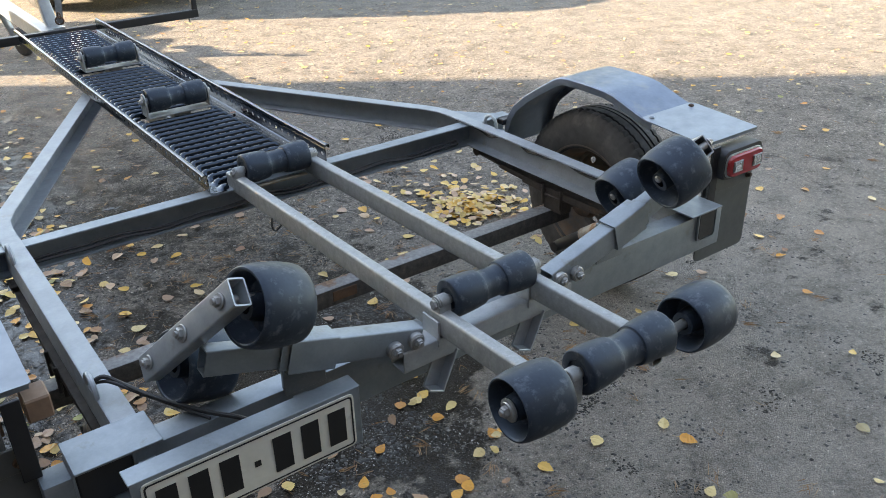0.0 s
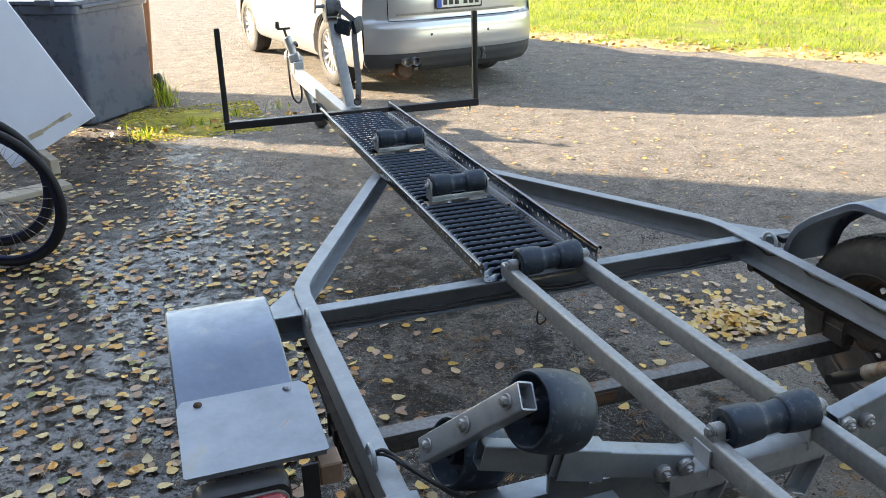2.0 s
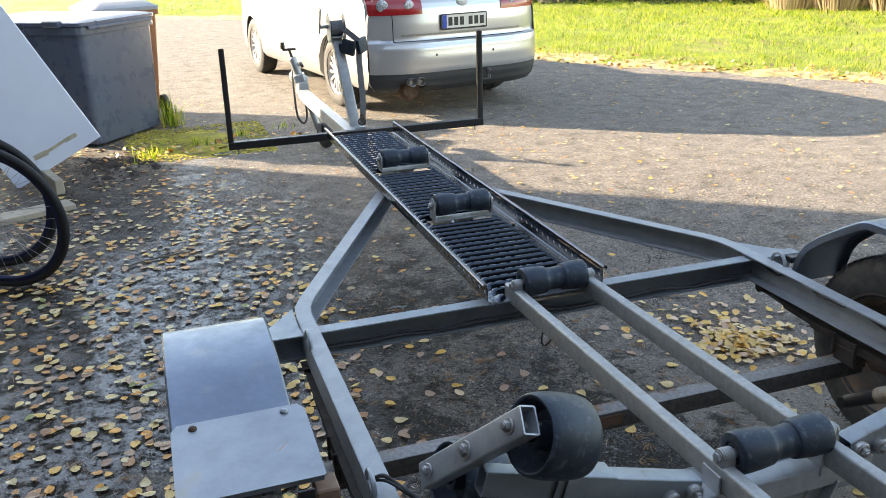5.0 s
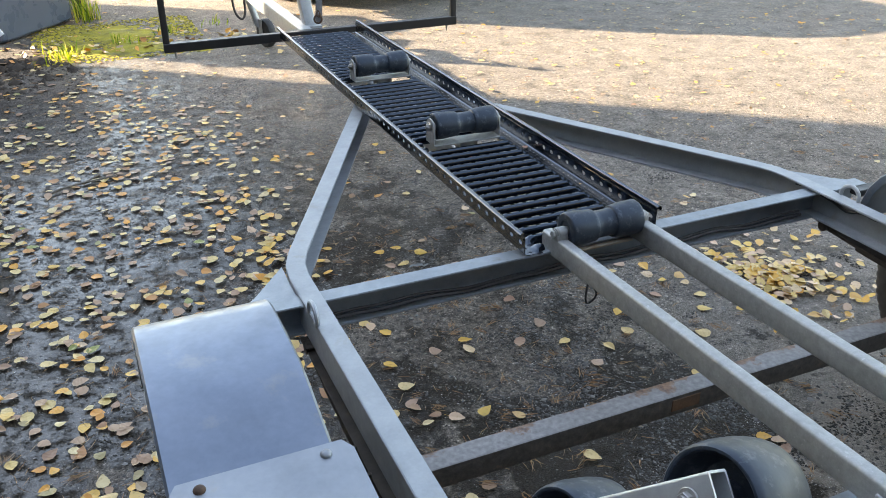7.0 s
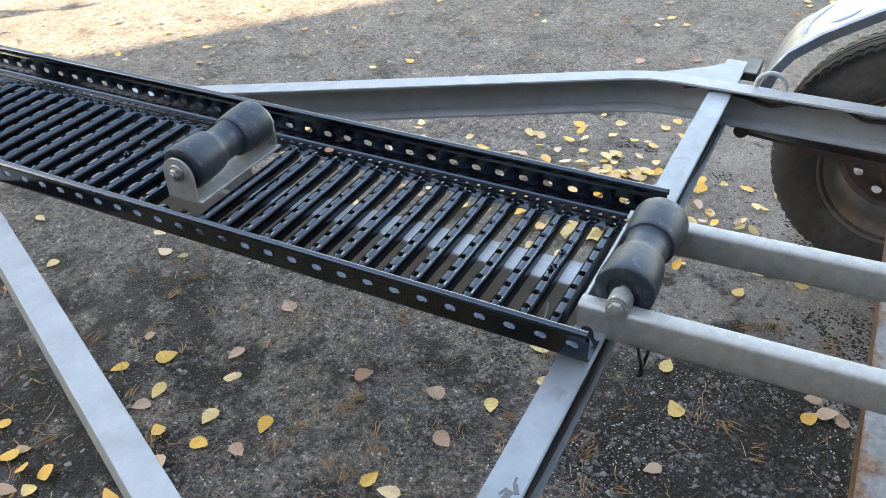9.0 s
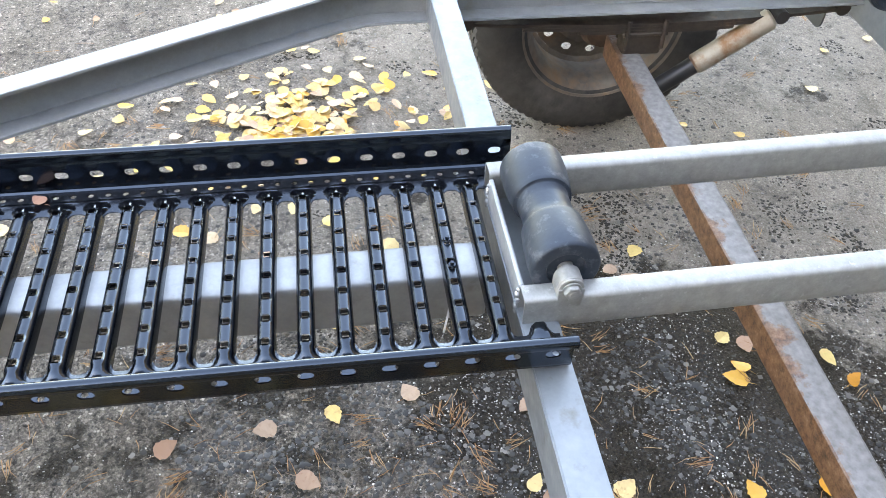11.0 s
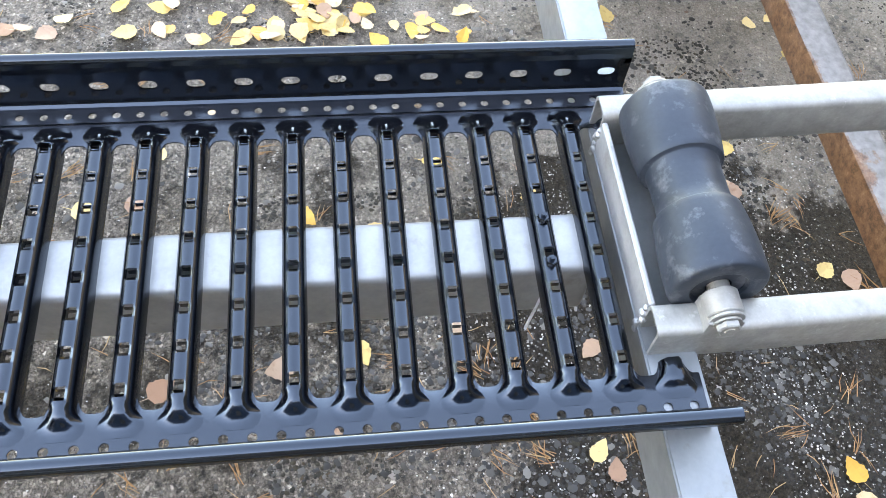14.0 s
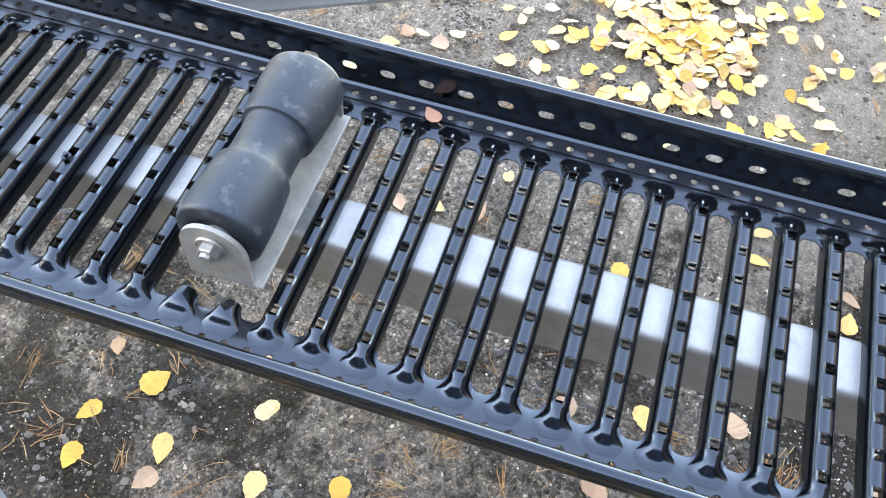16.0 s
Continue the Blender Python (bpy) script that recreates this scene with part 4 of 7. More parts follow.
def rung_mesh():
    """A pressed rung with open slots along its crown and flared ends. Crown at z = 0, it runs along x."""
    bm = bmesh.new()
    holes = []
    half = 0.1318
    n_slot, step = 8, 0.0357
    marks = [-half]
    for k in range(n_slot):
        c = (k - (n_slot - 1) / 2) * step
        marks += [c - 0.0060, c - 0.0036, c + 0.0036, c + 0.0060]
        holes += [(c - 0.0060, 0), (c - 0.0036, 1), (c + 0.0036, 0)]
    marks.append(half)
    w = 0.0105
    rows = []
    for x in marks:
        rows.append([(x, -w, -0.023), (x, -w, -0.0080), (x, -0.0072, -0.0014), (x, -0.0040, 0.0004), (x, 0.0040, 0.0004), (x, 0.0072, -0.0014), (x, w, -0.0080), (x, w, -0.023)])
    vr = [[bm.verts.new(p) for p in r] for r in rows]
    for a, b in zip(vr, vr[1:]):
        hole = [h[1] for h in holes if abs(a[0].co.x - h[0]) < 1e-6]
        for i in range(7):
            if hole and i == 3:
                continue
            bm.faces.new((a[i], a[i + 1], b[i + 1], b[i]))
        if hole and hole[0] == 1:                  # tongues bent down into the slot
            for u in (a, b):
                p = [u[3].co.copy(), u[4].co.copy()]
                q = [bm.verts.new(v + V((0, 0, -0.006))) for v in p]
                bm.faces.new((u[3], u[4], q[1], q[0]))
    for s, end in ((-1, vr[0]), (1, vr[-1])):      # the flare, dying into the ledge
        prev = end
        for f, ww, zc, zb in ((0.0035, 0.0112, -0.0004, -0.0165), (0.0085, 0.0138, -0.0012, -0.0145), (0.0130, 0.0172, -0.0042, -0.0142), (0.0166, 0.0184, -0.0084, -0.0142), (0.0196, 0.0182, -0.0114, -0.0142), (0.0238, 0.0160, -0.0131, -0.0141), (0.0285, 0.0110, -0.0139, -0.0141)):
            x = s * (half + f)
            c = 0.45 * ww
            k1, k2 = (0.45, 0.86) if f < 0.006 else (0.16, 0.62)
            cur = [bm.verts.new(p) for p in ((x, -ww, zb), (x, -ww * 0.86, zb + (zc - zb) * k1), (x, -c * 1.15, zb + (zc - zb) * k2), (x, -c * 0.5, zc), (x, c * 0.5, zc), (x, c * 1.15, zb + (zc - zb) * k2), (x, ww * 0.86, zb + (zc - zb) * k1), (x, ww, zb))]
            for i in range(7):
                bm.faces.new((prev[i], prev[i + 1], cur[i + 1], cur[i]))
            prev = cur
    return mesh_of("rung", bm, BLACKTRAY, 50)


def stub_mesh(s):
    bm = bmesh.new()
    rows = []
    for f, ww, zc, zb in ((-0.006, 0.0108, -0.003, -0.017), (0.0, 0.0108, -0.0004, -0.0175), (0.0085, 0.0138, -0.0012, -0.0145), (0.0130, 0.0172, -0.0042, -0.0142), (0.0166, 0.0184, -0.0084, -0.0142), (0.0196, 0.0182, -0.0114, -0.0142), (0.0238, 0.0160, -0.0131, -0.0141), (0.0285, 0.0110, -0.0139, -0.0141)):
        x = s * (0.1318 + f)
        c = 0.45 * ww
        rows.append([(x, -ww, zb), (x, -ww * 0.86, zb + (zc - zb) * 0.45), (x, -c, zb + (zc - zb) * 0.86), (x, c, zb + (zc - zb) * 0.86), (x, ww * 0.86, zb + (zc - zb) * 0.45), (x, ww, zb)])
    loops(bm, rows, False, (True, False))
    return mesh_of("rung_stub", bm, BLACKTRAY, 60)


def cable_tray():
    """Ledge at z = 0 of the tray's own space, crowns at 0.014, the rails' rims at 0.062."""
    at = pose(-0.0113, 0.0152, 0.5057, -0.34, 0, -0.46)
    L, WALL, LEDGE = NR * PITCH, {-1: 0.1902, 1: 0.1902}, {-1: 0.1675, 1: 0.1735}
    tray = None
    for s in (-1, 1):
        bm = bmesh.new()
        for k in range(NR * 2):
            yc = (k + 0.5) * PITCH / 2
            holed_cell(bm, lambda a, b: (s * LEDGE[s] + s * b, yc + a, 0.0), PITCH / 2, 0.018, 0.0084, 0.0084, 12)
        bmesh.ops.remove_doubles(bm, verts=bm.verts, dist=1e-5)
        if tray is None:
            tray = thicken(part("cable_tray", bm, DUSTYBLACK, trailer, "glossy black perforated steel cable tray", at, 30), 0.0016)
        else:
            thicken(part("perforated_ledge", bm, DUSTYBLACK, tray, "", None, 30), 0.0016)
    for s in (-1, 1):                             # the scalloped inner strip that carries the rungs
        bm = bmesh.new()
        edge = [(-PITCH / 2, 0.1378), (-0.0175, 0.1374), (-0.0145, 0.1355), (-0.0122, 0.131), (-0.0104, 0.126), (0.0104, 0.126), (0.0122, 0.131), (0.0145, 0.1355), (0.0175, 0.1374)]
        line = [((k + 0.5) * PITCH + q, x) for k in range(NR) for q, x in edge] + [(L, 0.1378)]
        o = LEDGE[s] - 0.009
        rows = [[(s * o, y, 0.0) for y, x in line], [(s * (x + 0.0006), y, 0.0) for y, x in line], [(s * x, y, -0.0006) for y, x in line], [(s * x, y, -0.0016) for y, x in line], [(s * o, y, -0.0016) for y, x in line]]
        loops(bm, rows, False, (False, False))
        part("rung_ledge", bm, DUSTYBLACK, tray, "", None, 50)
    for s in (-1, 1):
        bm, HW = bmesh.new(), WALL[s]
        for k in range(NR):
            yc = (k + 0.5) * PITCH
            holed_cell(bm, lambda a, b: (s * HW, yc + a, 0.0270 + b), PITCH, 0.037, 0.0185, 0.0120, 16)
        rows = []
        for x, z in ((LEDGE[s] + 0.009, 0.0), (HW - 0.0055, 0.0002), (HW - 0.0016, 0.0030), (HW, 0.0085)):
            rows.append([(s * x, 0, z), (s * x, L, z)])
        for a, b in zip(rows, rows[1:]):
            bm.faces.new([bm.verts.new(p) for p in (a[0], a[1], b[1], b[0])])
        rim = [(HW, 0.0455)] + [(HW + 0.0070 - 0.0070 * math.cos(q), 0.0555 + 0.0066 * math.sin(q)) for q in (math.pi * j / 14 for j in range(15))] + [(HW + 0.0139, 0.0525), (HW + 0.0130, 0.0503), (HW + 0.0110, 0.0489)]
        for (x0, z0), (x1, z1) in zip(rim, rim[1:]):
            bm.faces.new([bm.verts.new(p) for p in ((s * x0, 0, z0), (s * x0, L, z0), (s * x1, L, z1), (s * x1, 0, z1))])
        bmesh.ops.remove_doubles(bm, verts=bm.verts, dist=1e-5)
        thicken(part("side_rail", bm, BLACKTRAY, tray, "", None, 30), 0.0018)
    rung, stubs = rung_mesh(), (stub_mesh(-1), stub_mesh(1))
    cut = {0, 16, 17, 33, 34}                                # rungs sawn out for the roller brackets
    for k in range(NR):
        p = pose(0, (k + 0.5) * PITCH, 0.0142)
        if k in cut:
            for m in stubs:
                part("rung_stub", m, None, tray, "", p)
        else:
            part("rung", rung, None, tray, "", p)
    for k in (2, 21):
        for x in (0.024, -0.023):
            bolt_part((x - 0.006, (k + 0.5) * PITCH, 0.0130), (0, 0, 1), tray, 0.0058, 0.0045, 0.0026, False, mat=BLACKTRAY)
    for k in (17, 34):
        y, z = (k - 0.23 if k < 20 else k + 0.02) * PITCH, 0.0735
        bm = bmesh.new()
        box(bm, (0.0035, y - 0.012, 0.0215), (0.231, 0.060, 0.005), None, 0.001)
        for s in (-1, 1):
            x = 0.0035 + s * 0.1135
            prof = [(-0.033, 0.019), (0.033, 0.019)] + [(0.033 * math.cos(a), z - 0.006 + 0.033 * math.sin(a)) for a in (math.pi * q / 12 for q in range(13))]
            rings = [[(x + e, y + u, v) for u, v in prof] for e in (-0.0025, 0.0025)]
            loops(bm, rings)
        box(bm, (0.012, y - 0.002, 0.004), (0.062, 0.05, 0.034), None, 0.002)
        part("roller_bracket", bm, DULL, tray, "dull galvanised bracket through the sawn tray")
        for s in (-1, 1):
            bolt_part((0.0035 + s * 0.116, y, z), (s, 0, 0), tray, 0.0105)
        bm = bmesh.new()
        rod(bm, (-0.108, y, z), (0.115, y, z), 0.0125)
        part("roller_pin", bm, GALV, tray)
        part("keel_roller", KEEL, None, tray, "", pose(0.0035, y, z))


def rear():
    bm = bmesh.new()
    box(bm, (CX - 0.022, -0.905, 0.441), (1.756, 0.055, 0.108), None, 0.006, 2)
    part("rear_beam", bm, PAINTED, trailer, "grey box-section rear beam")
    bm = bmesh.new()
    pieces = []
    tube(bm, (-0.215, -0.968, 0.4835), (0.245, -0.968, 0.4835), 0.050, 0.050)
    for x in (-0.108, 0.136):
        for e in (-0.021, 0.021):
            pieces.append(("lug", box(bmesh.new(), (x + e, -0.968, 0.520), (0.005, 0.055, 0.060), None, 0.001)))
        b = bmesh.new()
        pieces.append(("hanger", b))
        turn = Matrix.Rotation(0.42, 3, "Y")
        for p, s in (((0, 0, 0), (0.040, 0.005, 0.100)), ((0.018, -0.012, 0), (0.005, 0.028, 0.100)), ((0, -0.012, -0.049), (0.040, 0.028, 0.005))):
            box(b, V((x - 0.012, -0.972, 0.430)) + turn @ V(p), s, turn, 0.001)
    box(bm, (CX, -0.934, 0.465), (0.30, 0.014, 0.05), None, 0.001)
    pivot = part("pivot_tube", bm, GALV, trailer)
    for name, b in pieces:
        part(name, b, GALV, pivot)
    for side in (-1, 1):
        X = lambda x: mirror(x, side)
        bm = bmesh.new()
        tube(bm, (X(-0.17), -0.968, 0.520), (X(-0.47), -0.966, 0.605), 0.042, 0.056)
        tube(bm, (X(-0.36), -0.967, 0.574), (X(-0.455), -0.966, 0.6008), 0.054, 0.068, t=0.005)
        tube(bm, (X(-0.40), -0.966, 0.5855), (X(-0.600), -0.955, 0.640), 0.036, 0.050)
        box(bm, (X(-0.405), -0.93, 0.535), (0.09, 0.012, 0.11), None, 0.002)
        arm = part("swing_arm", bm, PAINTED, trailer, "adjustable grey roller arm with a clamp sleeve")
        for x, z in ((-0.235, 0.527), (-0.185, 0.529)):
            bm = bmesh.new()
            lathe(bm, (X(x), -0.989, z), (0, -1, 0), [(0, 0.018), (0.010, 0.018), (0.012, 0.016)], 16)
            bolt(bm, (X(x), -1.000, z), (0, -1, 0), 0.010)
            part("bolt", bm, CHROME, arm)
        # the rocking pair of rollers
        if side < 0:
            b1, b3 = V((-0.573, -1.016, 0.777)), V((-0.661, -0.844, 0.601))
            n0 = V((-0.84, -0.27, 0.47))
        else:
            b1, b3 = V((0.628, -1.030, 0.761)), V((0.698, -0.835, 0.630))
            n0 = V((0.84, -0.27, 0.47))
        d = (b1 - b3).normalized()
        n = (n0 - d * n0.dot(d)).normalized()
        f = n.cross(d)
        c1, c3 = b1 - n * 0.018, b3 - n * 0.018
        bm = bmesh.new()
        tube(bm, c3 - d * 0.034, c1 + d * (0.034 if side < 0 else 0.010), 0.033, 0.050, up=f)
        part("rocker_tube", bm, GALV, arm, "galvanised rocker tube with an open end")
        mid = (b1 + b3) / 2
        for p in (b1, b3, mid):
            bm = bmesh.new()
            bolt(bm, p, n, 0.0095 if p is not mid else 0.011)
            rod(bm, p, p - n * (0.16 if p is not mid else 0.06), 0.009)
            part("bolt", bm, CHROME, arm)
        turn = (-n).to_track_quat("X", "Z").to_matrix().to_4x4()
        for p in (b1, b3):
            part("side_roller", SIDE, None, arm, "", Matrix.Translation(p - n * 0.104 - V((0.010 if side < 0 else 0, 0, 0.012))) @ turn)
    for s in (-1, 1):
        w = part("wobble_roller", WOBBLE, None, trailer, "", pose(0.014 + s * 0.209, -1.348, 0.602, 0, 0, s * 3))
        bm = bmesh.new()
        rod(bm, (-0.08 if s > 0 else -0.054, 0, 0), (0.08 if s < 0 else 0.054, 0, 0), 0.0095)
        lathe(bm, (s * 0.046, 0, 0), (s, 0, 0), [(0, 0.021), (0.003, 0.021), (0.004, 0.018)], 18)
        bolt(bm, (s * 0.050, 0, 0), (s, 0, 0), 0.0105)
        part("bolt", bm, CHROME, w)
    # corner sockets, number plate holder
    for side in (-1, 1):
        X = lambda x: mirror(x, side)
        bm = bmesh.new()
        cx, cw = (-0.790, 0.104) if side < 0 else (0.800, 0.075)
        tube(bm, (cx, -0.940, 0.466), (cx, -0.8775, 0.466), cw, 0.090, t=0.004, r=0.012)
        box(bm, (cx + 0.025 * (1 if side < 0 else -1), -0.905, 0.5135), (cw + 0.046, 0.10, 0.005), None, 0.001)
        if side < 0:
            box(bm, (cx, -0.945, 0.412), (0.07, 0.05, 0.026), None, 0.003)
        sock = part("corner_socket", bm, PAINTED, trailer)
        part("end_cap", box(bmesh.new(), (cx, -0.934, 0.466), (cw - 0.010, 0.010, 0.080), None, 0.003), BLACKPL, sock, "dark recessed end")
    part("packing_block", box(bmesh.new(), (-0.852, -0.845, 0.606), (0.042, 0.055, 0.044), None, 0.003), OLDWOOD, trailer, "brown timber packing block")
    bm = bmesh.new()
    box(bm, (-0.56, -1.012, 0.5135), (0.436, 0.044, 0.004), None, 0.001)
    box(bm, (-0.56, -1.032, 0.4485), (0.432, 0.004, 0.130), None, 0.001)
    for x in (-0.72, -0.42):
        box(bm, (x, -0.975, 0.470), (0.03, 0.088, 0.005), None, 0.001)
    holder = part("plate_holder", bm, PAINTED, trailer, "folded grey sheet that carries the number plate")
    bm = bmesh.new()
    rings = [[(-0.560 + x, -1.0345 - e, 0.447 + z) for x, z in rrect(0.402, 0.120, 0.010, 4)] for e in (0.0, 0.002)]
    loops(bm, rings)
    pl = part("number_plate", bm, PLATEWHITE, trailer, "white rear number plate with black characters")
    bm = bmesh.new()
    o, i = rrect(0.394, 0.112, 0.008, 4), rrect(0.387, 0.105, 0.006, 4)
    ov, iv = [bm.verts.new((-0.56 + x, -1.0375, 0.447 + z)) for x, z in o], [bm.verts.new((-0.56 + x, -1.0375, 0.447 + z)) for x, z in i]
    for a in range(len(o)):
        c = (a + 1) % len(o)
        bm.faces.new((ov[a], ov[c], iv[c], iv[a]))
    for k, cx in enumerate((-0.162, -0.106, -0.050, 0.050, 0.106, 0.162)):
        part("plate_bar", box(bmesh.new(), (-0.56 + cx, -1.0378, 0.447), (0.036, 0.0012, 0.076)), INK, pl)
    part("plate_bar", box(bmesh.new(), (-0.56, -1.0378, 0.447), (0.012, 0.0012, 0.012)), INK, pl)
    part("plate_border", bm, INK, pl)
    bm = bmesh.new()
    hose(bm, [(-0.742, -0.74, 0.535), (-0.725, -0.755, 0.548), (-0.700, -0.775, 0.532), (-0.66, -0.84, 0.520), (-0.60, -0.925, 0.512), (-0.555, -0.985, 0.512), (-0.535, -0.99, 0.480)], 0.0045, 8, 5)
    hose(bm, [(-0.742, -0.735, 0.528), (-0.72, -0.765, 0.540), (-0.685, -0.80, 0.522), (-0.64, -0.87, 0.512), (-0.60, -0.94, 0.506)], 0.0032, 8, 5)
    part("lamp_cable", bm, BLACKPL, trailer, "loose black lamp cable")


def running_gear():
    bm = bmesh.new()
    box(bm, (CX, -0.377, 0.3055), (1.62, 0.052, 0.052), None, 0.004, 2)
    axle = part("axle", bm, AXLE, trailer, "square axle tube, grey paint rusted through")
    bm = bmesh.new()
    box(bm, (-0.02, -0.404, 0.308), (0.075, 0.003, 0.030), None, 0.001)
    part("rust_scab", bm, RUST, axle, "orange rusty scab")

    tyre = bmesh.new()
    R, W, n = 0.290, 0.155, 216
    half = [(0.070, 0.172), (0.0745, 0.180), (0.0775, 0.205), (0.0775, 0.235), (0.073, 0.262), (0.064, 0.278), (0.058, 0.2855), (0.046, 0.2885), (0.043, 0.2885), (0.042, 0.283), (0.036, 0.283), (0.035, 0.2895), (0.012, 0.290), (0.011, 0.284), (0.006, 0.284), (0.005, 0.290)]
    prof = [(-s, r) for s, r in half] + [(s, r) for s, r in reversed(half)]
    rings = lathe(tyre, (0, 0, 0), (1, 0, 0), prof, n, (False, False))
    for k, row in enumerate(rings):                  # cross cuts in the shoulders
        s, r = prof[k]
        if r > 0.276 and abs(s) > 0.03:
            for i, v in enumerate(row):
                if i % 3 == 0:
                    v.co.y *= 0.985
                    v.co.z *= 0.985
    tyre = mesh_of("tyre", tyre, TYRE, 30)

    rim = bmesh.new()
    lathe(rim, (0, 0, 0), (1, 0, 0), [(-0.074, 0.181), (-0.078, 0.186), (-0.076, 0.180), (-0.066, 0.178), (-0.060, 0.168), (-0.045, 0.166), (-0.043, 0.160), (-0.03, 0.158), (0.02, 0.156), (0.058, 0.165), (0.066, 0.180), (0.072, 0.178), (0.066, 0.172), (0.055, 0.160), (0.02, 0.151), (-0.03, 0.153), (-0.060, 0.163), (-0.072, 0.178)], 48, (False, False))
    NH = 12
    for k in range(NH):
        a0 = 2 * math.pi * k / NH
        holed_cell(rim, lambda a, b: ((0.030 - 0.28 * abs(b + 0.0) + 0.2 * b), (0.118 + b) * math.cos(a0 + a / 0.118), (0.118 + b) * math.sin(a0 + a / 0.118)), 2 * math.pi * 0.118 / NH, 0.046, 0.024, 0.021, 8)
    lathe(rim, (0, 0, 0), (1, 0, 0), [(0.031, 0.141), (0.022, 0.1535)], 48, (False, False))
    lathe(rim, (0, 0, 0), (1, 0, 0), [(0.018, 0.0955), (0.026, 0.085), (0.030, 0.05), (0.020, 0.035)], 48, (False, False))
    bmesh.ops.remove_doubles(rim, verts=rim.verts, dist=1e-5)
    rim = mesh_of("rim", rim, RIM, 35)
    hub = bmesh.new()
    lathe(hub, (0, 0, 0), (1, 0, 0), [(-0.09, 0.045), (-0.07, 0.055), (-0.02, 0.055), (0.015, 0.05), (0.02, 0.034), (0.055, 0.032), (0.060, 0.025)], 24)
    for k in range(4):
        a = math.pi / 4 + k * math.pi / 2
        bolt(hub, (0.029, 0.06 * math.cos(a), 0.06 * math.sin(a)), (1, 0, 0), 0.009, 0.012)
    hub = mesh_of("hub", hub, RUST, 35)
    for side in (-1, 1):
        X = lambda x: mirror(x, side)
        dx, dz = (0.0, 0.0) if side < 0 else (-0.055, -0.022)
        at = pose(X(-0.988) + 0.4 * dx, -0.378, 0.3035, 23, 0, 180 if side < 0 else 0)
        wheel = part("wheel", tyre, None, trailer, "dusty trailer wheel with a worn tyre", at @ Matrix.Scale(1.047, 4))
        part("rim", rim, None, wheel, "dusty steel rim with round holes")
        part("hub", hub, None, wheel, "rusty hub")
        # leaf spring and hangers
        bm = bmesh.new()
        for j, (ya, yb, dz) in enumerate(((-0.02, -0.84, 0.0), (-0.14, -0.72, -0.0075), (-0.26, -0.60, -0.015))):
            pts = []
            for k in range(13):
                f = k / 12
                y = ya + (yb - ya) * f
                pts.append((X(-0.738), y, 0.398 + dz + 0.018 * ((y + 0.43) / 0.41) ** 2))
            sweep(bm, [(0.022, 0.0035), (-0.022, 0.0035), (-0.022, -0.0035), (0.022, -0.0035)], pts)
        for y in (-0.02, -0.84):
            lathe(bm, (X(-0.738) - 0.024, y, 0.418), (1, 0, 0), [(0, 0.016), (0.048, 0.016)], 14)
            box(bm, (X(-0.738), y, 0.428), (0.056, 0.05, 0.004), None, 0.001)
        box(bm, (X(-0.738), -0.405, 0.353), (0.044, 0.085, 0.052), None, 0.004)
        box(bm, (X(-0.738), -0.405, 0.378), (0.054, 0.10, 0.008), None, 0.002)
        for e in (-0.026, 0.026):
            for y in (-0.365, -0.445):
                rod(bm, (X(-0.738) + e, y, 0.345), (X(-0.738) + e, y, 0.412), 0.005, 8)
        part("leaf_spring", bm, SPRING, trailer, "rusty leaf spring on hangers")
        bm = bmesh.new()
        p0, p1 = V((X(-0.725), -0.43, 0.213)), V((X(-0.725), -0.700, 0.408))
        dd = (p1 - p0).normalized()
        rod(bm, p0 + dd * 0.13, p1 - dd * 0.015, 0.024, 18)
        damper = part("shock_absorber", bm, DAMPER, trailer, "rust-streaked shock absorber")
        bm = bmesh.new()
        rod(bm, p0, p0 + dd * 0.14, 0.0195, 16)
        part("damper_rod", bm, BLACKPL, damper)
        for q, r in ((p0, 0.017), (p1, 0.015)):
            bm = bmesh.new()
            lathe(bm, q - V((0.02, 0, 0)), (1, 0, 0), [(0, r), (0.04, r)], 14)
            part("damper_eye", bm, BLACKPL, damper)
        # mudguard
        bm = bmesh.new()
        c = [(y, z + dz) for y, z in ((-0.022, 0.43), (-0.029, 0.49), (-0.044, 0.540), (-0.072, 0.583), (-0.130, 0.632), (-0.210, 0.684), (-0.262, 0.7155), (-0.280, 0.7245), (-0.298, 0.7308), (-0.318, 0.7340), (-0.40, 0.7355), (-0.485, 0.7325), (-0.525, 0.7255), (-0.565, 0.7125), (-0.61, 0.6975), (-0.675, 0.680))]
        w = 0.114 + 0.18 * dx
        rows = []
        for k, (y, z) in enumerate(c):
            a, b = c[max(k - 1, 0)], c[min(k + 1, len(c) - 1)]
            tx, tz = b[0] - a[0], b[1] - a[1]
            l = math.hypot(tx, tz)
            nx, nz = tz / l, -tx / l                      # outward
            if nz < -0.2:
                nx, nz = -nx, -nz
            x0 = X(-0.990) + dx
            ins = 0.024
            rows.append([(x0 - w, y - nx * ins, z - nz * ins), (x0 - w, y - nx * 0.004, z - nz * 0.004), (x0 - w + 0.004, y, z), (x0 + w - 0.004, y, z), (x0 + w, y - nx * 0.004, z - nz * 0.004), (x0 + w, y - nx * ins, z - nz * ins)])
        loops(bm, rows, False, (False, False))
        guard = thicken(part("mudguard", bm, ALU, trailer, "pale sheet-metal mudguard with rolled edges", None, 40), 0.002)
        def on_guard(x, y):
            for (ya, za), (yb, zb) in zip(c[1:], c[2:]):
                if yb <= y <= ya:
                    return (x0 + x, y, za + (zb - za) * (ya - y) / (ya - yb) + 0.0015)
            return (x0 + x, y, c[-1][1])
